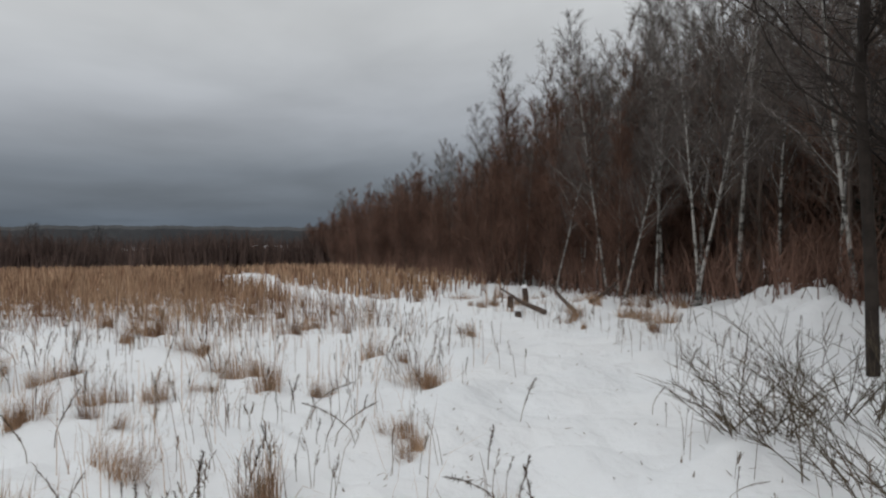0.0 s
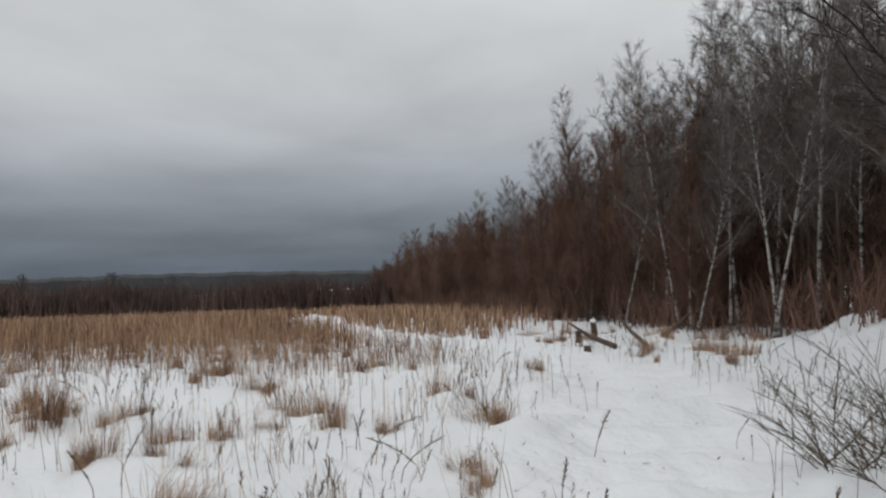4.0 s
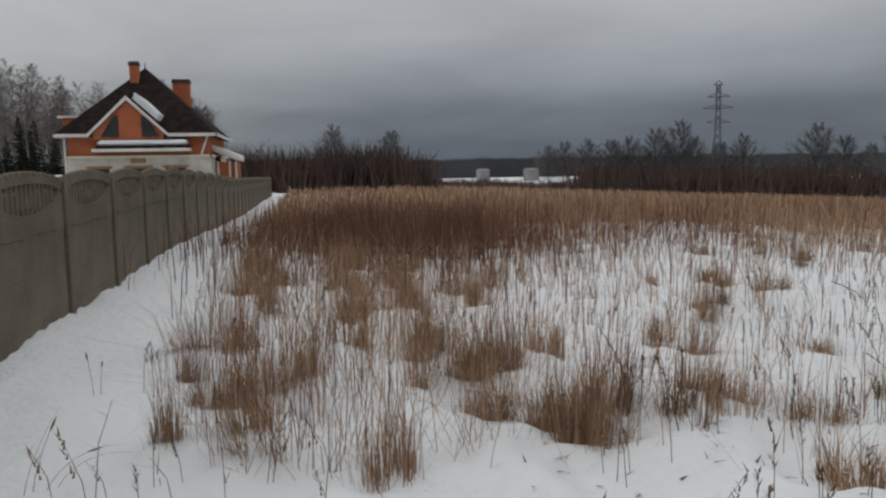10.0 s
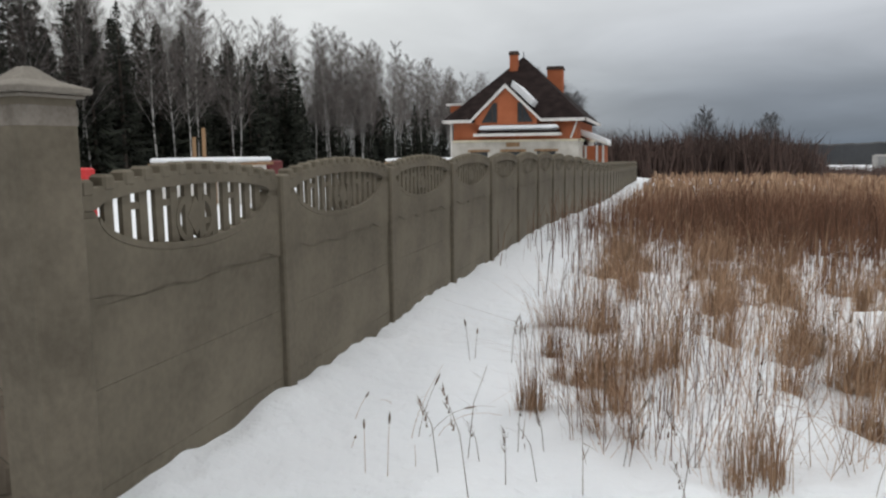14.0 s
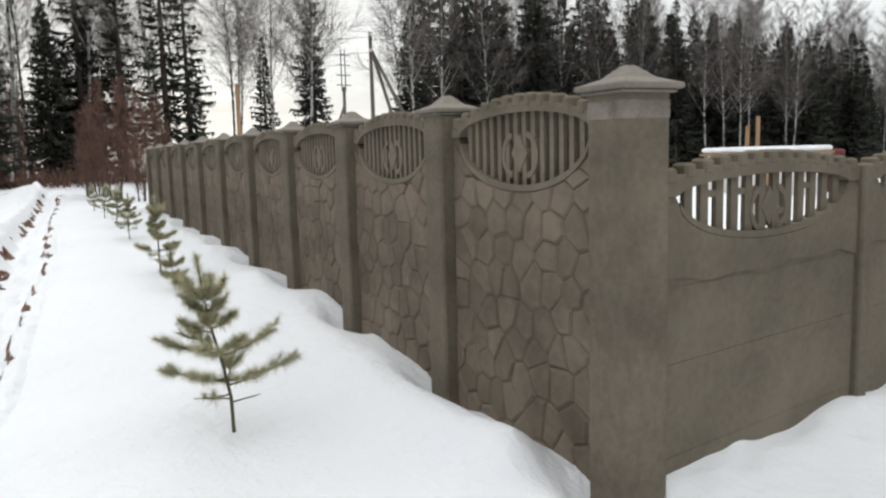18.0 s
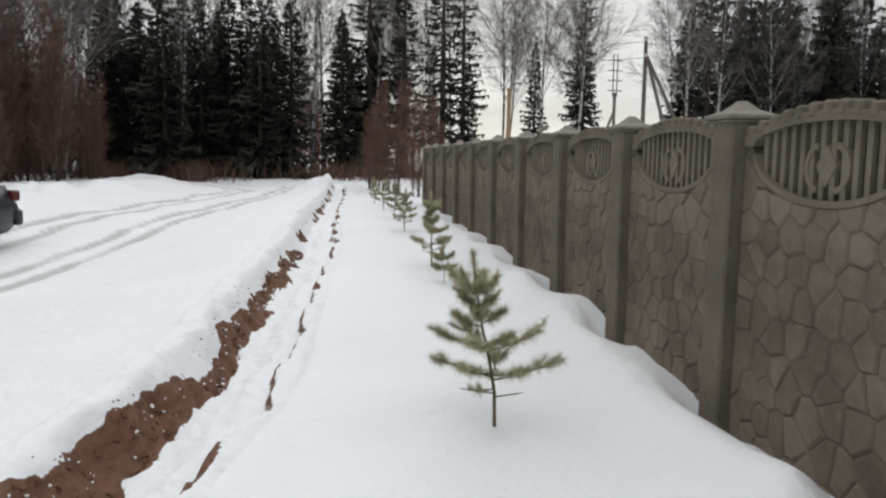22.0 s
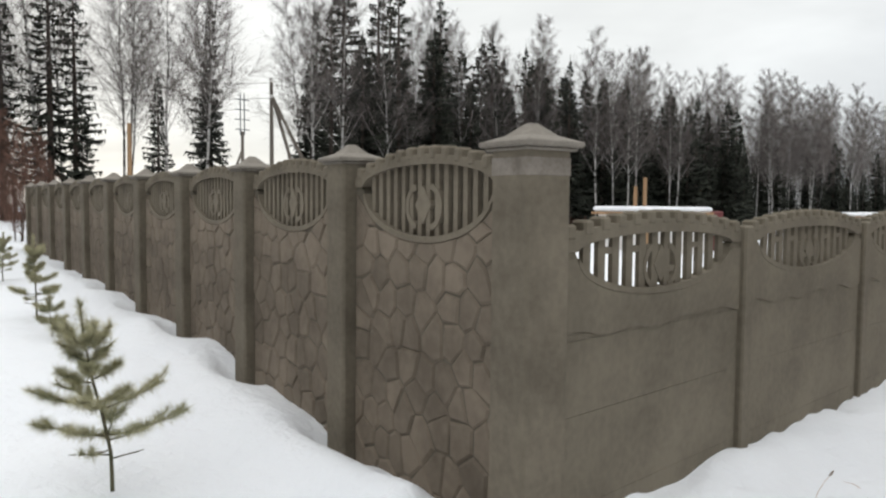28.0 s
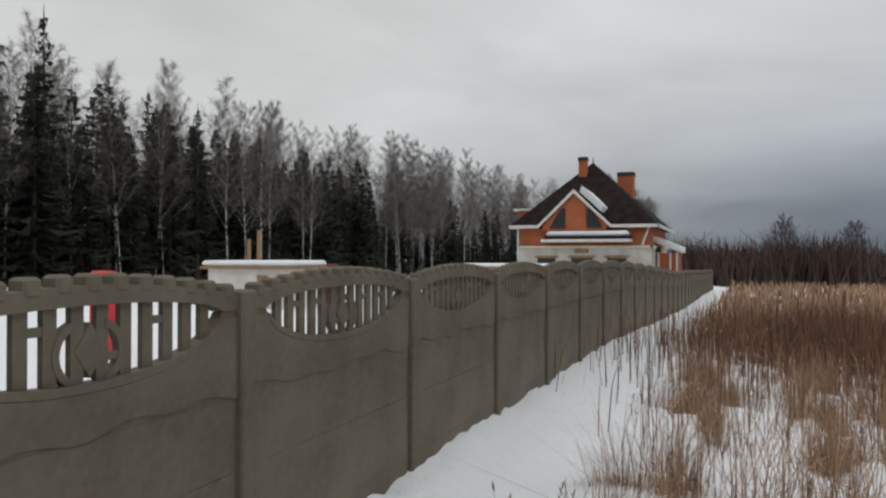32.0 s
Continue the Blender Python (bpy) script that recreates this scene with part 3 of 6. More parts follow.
def crazy_paving(seed, x0, x1, z0, z1, nx, nz):
    """Irregular stones that fill a rectangle, as polygons."""
    rng = random.Random(seed)
    dx, dz = (x1 - x0) / nx, (z1 - z0) / nz
    seeds = [(x0 + (i + 0.5 + (0.5 if j % 2 else 0.0) - 0.25 + rng.uniform(-0.36, 0.36)) * dx, z0 + (j + 0.5 + rng.uniform(-0.36, 0.36)) * dz) for j in range(nz) for i in range(nx)]
    cells = []
    for sx, sz in seeds:
        poly = [(x0, z0), (x1, z0), (x1, z1), (x0, z1)]
        for ox, oz in seeds:
            if (ox, oz) == (sx, sz):
                continue
            d = math.hypot(ox - sx, oz - sz)
            nx_, nz_ = (ox - sx) / d, (oz - sz) / d
            poly = clip_poly(poly, (sx + ox) / 2 - nx_ * 0.003, (sz + oz) / 2 - nz_ * 0.003, nx_, nz_)
            if len(poly) < 3:
                break
        if len(poly) >= 3:
            cells.append(poly)
    return cells


def stone_geo(geo, poly, face, rng):
    """One cast stone: a low pillow on the panel's face."""
    cx, cz = sum(p[0] for p in poly) / len(poly), sum(p[1] for p in poly) / len(poly)
    rise = rng.uniform(0.008, 0.015)
    n = len(poly)
    inner = [(cx + (x - cx) * 0.84, cz + (z - cz) * 0.84) for x, z in poly]
    v = [(x, face - 0.004, z) for x, z in poly] + [(x, face + 0.001, z) for x, z in poly] + [(x, face + rise, z) for x, z in inner]
    f = [(i, (i + 1) % n, n + (i + 1) % n, n + i) for i in range(n)] + [(n + i, n + (i + 1) % n, 2 * n + (i + 1) % n, 2 * n + i) for i in range(n)] + [tuple(range(2 * n, 3 * n))]
    geo.add(v, f)


def pillar_parts(w, c):
    """Shaft and pyramid cap, of half widths w and c."""
    shaft = Geo()
    shaft.box(-w, -w, -0.4, w, w, 1.80, 0.014)
    cap = Geo()
    cap.box(-c, -c, 1.797, c, c, 1.823, 0.006)
    d, e = c - 0.012, c * 0.5
    v = [(-d, -d, 1.823), (d, -d, 1.823), (d, d, 1.823), (-d, d, 1.823), (-0.02, -0.02, 1.90), (0.02, -0.02, 1.90), (0.02, 0.02, 1.90), (-0.02, 0.02, 1.90),
         (-e, -e, 1.848), (e, -e, 1.848), (e, e, 1.848), (-e, e, 1.848)]
    cap.add(v, [(4, 5, 6, 7)] + [(i, (i + 1) % 4, 8 + (i + 1) % 4, 8 + i) for i in range(4)] + [(8 + i, 8 + (i + 1) % 4, 4 + (i + 1) % 4, 4 + i) for i in range(4)])
    neck = Geo()
    neck.box(-w - 0.02, -w - 0.02, 1.782, w + 0.02, w + 0.02, 1.798, 0.006)
    cap.add(neck.v, neck.f)
    return shaft.mesh("shaft", CONCRETE), cap.mesh("cap", CONCRETE_PALE)


def place_a(k):
    return Matrix.Translation((-1.6105 * k, 0.2754 * k, 0)) @ Matrix.Rotation(TURN_A, 4, "Z")


corner_pillar, row_pillar = pillar_parts(0.122, 0.162), pillar_parts(0.112, 0.150)
for k in range(11):
    pillar = thing("fence_pillar", "square grey-brown concrete fence pillar with a pyramid cap" + (" at the fence corner" if k == 0 else " standing in snow"), "pillar", place_a(k), "stone fence pillars")
    shaft_me, cap_me = row_pillar if k else corner_pillar
    part("shaft", shaft_me, CONCRETE, pillar)
    part("cap", cap_me, CONCRETE_PALE, pillar, "pale weathered pyramid cap")
    if k == 0:
        g = Geo()
        g.box(-0.1245, -0.1245, 1.67, 0.1245, 0.1245, 1.764, 0.012)
        part("mortar_band", g, MORTAR, pillar, "pale band of fresh mortar under the cap")

PX0, PX1 = 0.112, STEP_A - 0.112
low_a, head_a, bars_a, blocks_a = lattice(PX0, PX1, 1.385, 1.755, 0.05, 1.645, 0.105, 0.080, 0.036, 0.012, False)
slab_a = Geo()
column_slab(slab_a, list(np.linspace(PX0, PX1, 41)), lambda x: -0.3, low_a, -0.03, 0.026)
back_a = Geo()
column_slab(back_a, list(np.linspace(PX0, PX1, 25)), lambda x: low_a(x) - 0.01, lambda x: 1.655 + 0.10 * math.cos((x - (PX0 + PX1) / 2) / (PX1 - PX0) * 3.0), -0.085, -0.06)
slab_me, head_me, bars_me, blocks_me, back_me = slab_a.mesh("slab", JOINT), head_a.mesh("arched_rim", CONCRETE), bars_a.mesh("lattice", CONCRETE), blocks_a.mesh("crown", CONCRETE), back_a.mesh("backing", JOINT)
stone_sets = []
for s in range(3):
    rng = random.Random(40 + s)
    singles, joined = [], Geo()
    for cell in crazy_paving(s + 3, PX0 + 0.005, PX1 - 0.005, -0.2, 1.62, 8, 11):
        if min(p[1] for p in cell) > low_a(sum(p[0] for p in cell) / len(cell)) - 0.07:
            continue
        cell = [(px + rng.uniform(-0.006, 0.006), pz + rng.uniform(-0.006, 0.006)) for px, pz in cell]
        cell = [(px, min(pz, low_a(px) - 0.031)) for px, pz in cell]
        g = Geo()
        stone_geo(g, cell, 0.026, rng)
        singles.append(g.mesh("stone", STONEWORK))
        joined.add(g.v, g.f)
    stone_sets.append((singles, joined.mesh("stones", STONE_REST)))
STONE_PANELS = []
for k in range(10):
    panel = thing("stone_fence_panel", "grey-brown cast stone fence panel with an oval lattice head", "fence panel", place_a(k), "stone fence panels")
    part("slab", slab_me, JOINT, panel)
    part("backing", back_me, JOINT, panel)
    part("arched_rim", head_me, CONCRETE, panel)
    part("lattice", bars_me, CONCRETE, panel)
    part("crown", blocks_me, CONCRETE, panel)
    STONE_PANELS.append(panel)

# plain fence along the field
STEP_B = 2.06


def fence_x(y):
    return 0.03 + 0.016 * max(y - 4, 0)


post_geo = Geo()
post_geo.box(-0.065, -0.06, -0.5, 0.065, 0.06, 1.44, 0.012)
post_me = post_geo.mesh("fence_post", PLAIN_CONCRETE)


def plain_panel(width, name):
    x0, x1 = 0.06, width - 0.06
    low, head, bars, blocks = lattice(x0, x1, 1.14, 1.42, 0.07, 1.345, 0.13, 0.118, 0.058, 0.012, True)
    bottoms = []
    for z0, z1 in ((-0.5, 0.17), (0.1712, 0.6), (0.6012, 0.95)):
        g = Geo()
        g.box(x0, -0.026, z0, x1, 0.026, z1, 0.002)
        bottoms.append(g.mesh("slab", PLAIN_CONCRETE))
    g = Geo()
    column_slab(g, list(np.linspace(x0, x1, 49)), lambda x: 0.945, low, -0.026, 0.026)
    edge = lambda x: 0.962 + 0.016 * math.sin((x - x0) * 13.5) + 0.012 * math.sin((x - x0) * 5.3 + 1)
    column_slab(g, list(np.linspace(x0, x1, 61)), edge, lambda x: low(x) - 0.03, -0.034, -0.024)
    bottoms.append(g.mesh("head_slab", PLAIN_CONCRETE))
    return bottoms, head.mesh("arched_rim", PLAIN_CONCRETE), bars.mesh("lattice", PLAIN_CONCRETE), blocks.mesh("crown", PLAIN_CONCRETE)


first_panel, plain = plain_panel(STEP_B - 0.13 - 0.08, "first"), plain_panel(STEP_B, "plain")
for k in range(0, 32):
    ya = 0.14 if k == 0 else STEP_B * k - 0.13
    yb = STEP_B * (k + 1) - 0.13
    xa, xb = fence_x(ya), fence_x(yb)
    dz = float(lie(0, ya)) * 0.9
    at = Matrix.Translation((xa, ya - (0.06 if k == 0 else 0), dz)) @ Matrix.Rotation(math.atan2(yb - ya, xb - xa), 4, "Z")
    panel = thing("plain_fence_panel", "grey-brown plain concrete fence panel with a pierced oval lattice", "fence panel", at, "plain fence panels")
    bottoms, head, bars, blocks = first_panel if k == 0 else plain
    for b in bottoms:
        part("slab", b, PLAIN_CONCRETE, panel)
    part("arched_rim", head, PLAIN_CONCRETE, panel)
    part("lattice", bars, PLAIN_CONCRETE, panel)
    part("crown", blocks, PLAIN_CONCRETE, panel)
    post = part("fence_post", post_me, PLAIN_CONCRETE)
    post.matrix_basis = Matrix.Translation((xb, yb, float(lie(0, yb)) * 0.9))
    tagged(post, "slim grey-brown concrete fence post between plain panels", "post", "plain fence posts")


# ---- brick house behind the fence ----
def gable_poly(xa, xb, z0, xm, z1):
    return [(xa, z0), (xb, z0), (xm, z1)]


house = thing("brick_house", "orange brick house with dark hip roof and white brick base", "house", pose(0, 0, 0))
HX0, HX1, HY0, HY1, EAVE = -9.31, -1.78, 43.0, 55.0, 3.32
g = Geo()
g.box(HX0, HY0, -2.5, HX1, HY1, 2.10)
ground_floor = part("ground_floor_wall", g, WHITE_BRICK, house, "pale unpainted brick wall")
g = Geo()
g.box(HX0 + 0.12, HY0 + 0.12, 2.10, HX1 - 0.12, HY1 - 0.12, EAVE)
upper = part("upper_wall", g, BRICK, house, "orange brick wall")
# hip roof
PKX, PKY, PKZ = -5.85, 48.6, 7.5
g = Geo()
e0, e1, f0, f1 = HX0 - 0.42, HX1 + 0.42, HY0 - 0.45, HY1 + 0.45
for lift in (0.0,):
    v = [(e0, f0, EAVE), (e1, f0, EAVE), (e1, f1, EAVE), (e0, f1, EAVE), (PKX, PKY - 0.1, PKZ), (PKX, PKY + 1.2, PKZ),
         (e0, f0, EAVE - 0.1), (e1, f0, EAVE - 0.1), (e1, f1, EAVE - 0.1), (e0, f1, EAVE - 0.1)]
    g.add(v, [(0, 1, 4), (1, 2, 5, 4), (2, 3, 5), (3, 0, 4, 5), (0, 6, 7, 1), (1, 7, 8, 2), (2, 8, 9, 3), (3, 9, 6, 0), (9, 8, 7, 6)])
roof = part("hip_roof", g, ROOFING, house, "dark brown shingled hip roof")
g = Geo()
for a, b in (((e0, f0), (-7.95, f0)), ((-3.85, f0), (e1, f0)), ((e1, f0), (e1, f1)), ((e0, f0), (e0, f1))):
    x0, x1, y0, y1 = min(a[0], b[0]), max(a[0], b[0]), min(a[1], b[1]), max(a[1], b[1])
    g.box(x0 - 0.03, y0 - 0.03, EAVE - 0.16, x1 + 0.03, y1 + 0.03, EAVE + 0.02)
part("eave_board", g, WHITE_TRIM, roof, "white eave board")
g = Geo()
g.tube([(PKX, PKY, PKZ), (PKX, PKY, PKZ + 0.35)], [0.05, 0.02], 6)
part("finial", g, STEEL, roof)
# front gable
GX0, GX1, GXM, GZ = -7.93, -3.87, -5.91, 5.30
g = Geo()
g.prism([(GX0 + 0.25, EAVE - 0.3), (GX1 - 0.25, EAVE - 0.3), (GX1 - 0.2, EAVE + 0.05), (GXM, GZ - 0.22), (GX0 + 0.2, EAVE + 0.05)], HY0 - 0.62, HY0 + 0.2)
gable = part("gable_wall", g, BRICK, house, "orange brick gable")
g = Geo()
for s, xe in ((-1, GX0), (1, GX1)):
    back = HY0 + 4.5
    v = [(GXM, HY0 - 0.75, GZ), (xe, HY0 - 0.75, EAVE), (xe, back, EAVE), (GXM, back, GZ), (GXM, HY0 - 0.75, GZ - 0.14), (xe, HY0 - 0.75, EAVE - 0.14), (xe, back, EAVE - 0.14), (GXM, back, GZ - 0.14)]
    g.add(v, [(0, 1, 2, 3), (4, 7, 6, 5), (0, 4, 5, 1), (1, 5, 6, 2), (2, 6, 7, 3)])
gable_roof = part("gable_roof", g, ROOFING, house, "dark shingled gable roof")
g = Geo()
for xe in (GX0, GX1):
    d = (1 if xe > GXM else -1)
    g.prism([(GXM, GZ + 0.03), (xe + d * 0.05, EAVE - 0.02), (xe + d * 0.05, EAVE - 0.2), (GXM, GZ - 0.2)], HY0 - 0.82, HY0 - 0.755)
part("barge_board", g, WHITE_TRIM, gable_roof, "white barge board")
g = Geo()
v = [(GXM + 0.25, HY0 - 0.3, GZ - 0.12), (GXM + 0.55, HY0 + 3.6, GZ - 0.45), (GX1 - 0.35, HY0 + 3.4, EAVE + 0.5), (GX1 - 0.6, HY0 - 0.3, EAVE + 0.72)]
g.add([(x, y, z + 0.03) for x, y, z in v] + [(x + 0.12, y, z + 0.36) for x, y, z in v], [(3, 2, 1, 0), (4, 5, 6, 7), (0, 1, 5, 4), (1, 2, 6, 5), (2, 3, 7, 6), (3, 0, 4, 7)])
part("roof_snow", g, SNOW_CAP, gable_roof, "slab of snow left on the slope")
# gable windows follow the slope
for pts in (((-7.29, 3.16), (-6.42, 3.16), (-6.42, 4.25), (-6.62, 4.25)), ((-5.19, 3.16), (-4.35, 3.16), (-5.0, 4.25), (-5.19, 4.25))):
    g = Geo()
    g.prism(pts, HY0 - 0.65, HY0 - 0.61)
    pane = part("gable_window", g, WINDOW_DARK, gable, "dark unglazed-looking sloped window")
    cx, cz = sum(p[0] for p in pts) / 4, sum(p[1] for p in pts) / 4
    g = Geo()
    for (ax, az), (bx, bz) in zip(pts, pts[1:] + pts[:1]):
        g.tube([(ax, HY0 - 0.66, az), (bx, HY0 - 0.66, bz)], [0.035, 0.035], 4)
    g.tube([(cx, HY0 - 0.66, 3.16), (cx, HY0 - 0.66, 4.1)], [0.025, 0.025], 4)
    part("window_frame", g, DARK_BARK, pane)
# dormer on the west slope
g = Geo()
g.box(-9.75, 44.6, 3.9, -8.7, 46.6, 4.32)
dormer = part("dormer", g, BRICK, house)
g = Geo()
g.box(-9.95, 44.4, 4.30, -8.6, 46.8, 4.42)
part("dormer_eave", g, WHITE_TRIM, dormer)
# front bay with a snow-laden canopy
g = Geo()
g.box(-7.75, HY0 - 0.95, 2.36, -2.75, HY0 + 0.1, 2.52)
canopy = part("canopy", g, WHITE_TRIM, house, "white canopy ledge")
g = Geo()
g.box(-7.55, HY0 - 0.85, 2.52, -2.85, HY0 + 0.1, 2.68)
part("canopy_roof", g, ROOFING, canopy)
g = Geo()
g.box(-7.5, HY0 - 0.8, 2.66, -2.9, HY0 + 0.1, 2.98, 0.13)
part("canopy_snow", g, SNOW_CAP, canopy, "thick snow on the canopy")
# gutter belt
g = Geo()
g.box(HX0 + 0.1, HY0 - 0.1, 2.04, HX1 + 0.2, HY0 + 0.02, 2.16)
g.box(HX1 - 0.02, HY0 - 0.1, 2.04, HX1 + 0.1, HY1, 2.16)
part("gutter_belt", g, YELLOW_TRIM, house, "cream gutter belt")
g = Geo()
g.tube([(HX0 + 0.02, HY0 - 0.08, EAVE - 0.15), (HX0 + 0.02, HY0 - 0.08, -1.0)], [0.05, 0.05], 6)
part("downpipe", g, WHITE_TRIM, house)
g = Geo()
g.tube([(HX1 - 0.1, HY0 - 0.08, EAVE - 0.15), (HX1 - 0.45, HY0 - 0.12, 2.2)], [0.06, 0.06], 6)
part("downpipe", g, WHITE_TRIM, house)
for x0, x1 in ((-8.15, -7.1), (-6.2, -4.98), (-4.18, -3.1)):
    g = Geo()
    g.box(x0, HY0 - 0.02, 0.2, x1, HY0 + 0.02, 1.46)
    win = part("boarded_window", g, WINDOW_DARK, ground_floor, "dark ground-floor window opening")
    g = Geo()
    g.box(x0 - 0.15, HY0 - 0.05, 1.46, x1 + 0.15, HY0 + 0.02, 1.60)
    part("lintel", g, WOOD_RAW, win)
g = Geo()
g.box(-6.0, HY0 - 0.015, 1.75, -5.2, HY0 + 0.02, 2.0)
part("damp_patch_board", g, WOOD_RAW, ground_floor)
# chimneys
for cx, cy, w, d, z0, z1 in ((-6.25, 47.3, 0.5, 0.5, 5.0, 7.72), (-3.95, 50.0, 1.0, 0.9, 4.2, 6.95)):
    g = Geo()
    g.box(cx - w / 2, cy - d / 2, z0, cx + w / 2, cy + d / 2, z1 - 0.22)
    chimney = part("chimney", g, BRICK, house, "orange brick chimney")
    g = Geo()
    g.box(cx - w / 2 - 0.05, cy - d / 2 - 0.05, z1 - 0.22, cx + w / 2 + 0.05, cy + d / 2 + 0.05, z1 - 0.1)
    g.box(cx - w / 2 - 0.02, cy - d / 2 - 0.02, z1 - 0.1, cx + w / 2 + 0.02, cy + d / 2 + 0.02, z1)
    part("chimney_cap", g, DARK_BARK, chimney)
# snow on the east hip
g = Geo()
v = [(-3.0, 49.3, 4.55), (-2.0, 46.0, 3.62), (-1.75, 46.0, 3.35), (-1.8, 50.5, 3.4), (-2.6, 51.0, 4.1)]
g.add([(x, y, z + 0.02) for x, y, z in v] + [(x + 0.05, y, z + 0.2) for x, y, z in v], [(4, 3, 2, 1, 0), (5, 6, 7, 8, 9)] + [(i, (i + 1) % 5, 5 + (i + 1) % 5, 5 + i) for i in range(5)])
part("hip_snow", g, SNOW_CAP, roof, "snow strip on the hip")
# side porch
g = Geo()
g.box(-1.78, 46.0, -2.5, -0.52, 50.0, 1.75)
porch = part("porch", g, BRICK, house, "low orange brick side porch")
g = Geo()
v = [(-2.2, 45.7, 2.62), (-0.32, 45.7, 1.88), (-0.32, 50.3, 1.88), (-2.2, 50.3, 2.62)]
g.add([(x, y, z - 0.12) for x, y, z in v] + [(x, y, z) for x, y, z in v], [(3, 2, 1, 0), (4, 5, 6, 7), (0, 1, 5, 4), (1, 2, 6, 5), (2, 3, 7, 6), (3, 0, 4, 7)])
porch_roof = part("porch_roof", g, WHITE_TRIM, porch)
g = Geo()
g.add([(x, y, z + 0.01) for x, y, z in v] + [(x * 0.97 - 0.04, y, z + 0.24) for x, y, z in v], [(3, 2, 1, 0), (4, 5, 6, 7), (0, 1, 5, 4), (1, 2, 6, 5), (2, 3, 7, 6), (3, 0, 4, 7)])
part("porch_snow", g, SNOW_CAP, porch_roof, "snow on the porch roof")
g = Geo()
for x in (-1.62, -0.95, -0.58):
    g.box(x - 0.06, 45.86, -2.0, x + 0.06, 45.99, 1.78)
part("porch_column", g, WHITE_TRIM, porch, "white porch columns")


# ---- yard behind the fence ----
def shed(x, y, w, d, wall, name, label, wall_mat, turn):
    z = H(x, y) - 0.2
    s = thing(name, label, "shed", pose(x, y, z, 0, 0, turn))
    g = Geo()
    g.box(-w / 2, -d / 2, 0, w / 2, d / 2, wall)
    part("wall", g, wall_mat, s)
    g = Geo()
    g.box(-w / 2 - 0.15, -d / 2 - 0.15, wall, w / 2 + 0.15, d / 2 + 0.15, wall + 0.07)
    part("roof", g, WOOD_RAW, s)
    g = Geo()
    g.box(-w / 2 - 0.13, -d / 2 - 0.13, wall + 0.07, w / 2 + 0.13, d / 2 + 0.13, wall + 0.22, 0.05)
    part("snow_cover", g, SNOW_CAP, s, "snow lying on the flat roof")
    g = Geo()
    g.box(w / 2 - 0.75, -d / 2 - 0.02, 0.1, w / 2 - 0.45, -d / 2 + 0.02, wall - 0.15)
    part("door_board", g, WOOD_RAW, s)


shed(-9.35, 16.65, 2.2, 2.0, 1.2, "site_cabin", "pale site cabin with a snow-covered flat roof", WHITE_TRIM, 2)
shed(-6.9, 30.6, 3.6, 2.0, 1.5, "low_shed", "low shed with thick snow on its roof", WHITE_BRICK, 0)
for px, py, top in ((-10.05, 17.35, 2.3), (-10.27, 17.2, 2.05)):
    g = Geo()
    g.tube([(px, py, H(px, py) - 0.3), (px + 0.02, py, top)], [0.065, 0.055], 8)
    solid("timber_post", g, WOOD_RAW, "raw timber post standing beside the cabin", "post", "yard posts")
g = Geo()
zz = H(-7.6, 20.5)
g.box(-9.95, 19.6, zz - 0.1, -9.15, 20.5, 1.34, 0.05)
solid("metal_container", g, DARK_RED, "dark red metal container in the yard", "container")
g = Geo()
zz = H(-5.4, 6.8)
g.box(-5.53, 6.67, zz - 0.05, -5.27, 6.93, 1.40, 0.03)
solid("red_box", g, RED_PAINT, "bright red sheet-metal box behind the fence corner", "box", at=Matrix.Translation((-0.02, -0.01, 0.0)))


# ---- trees ----
def side_of(d, rng):
    s = Vector((rng.uniform(-1, 1), rng.uniform(-1, 1), rng.uniform(-0.4, 0.4)))
    s = s - d * s.dot(d)
    return tuple(s.normalized()) if s.length > 1e-3 else (1, 0, 0)


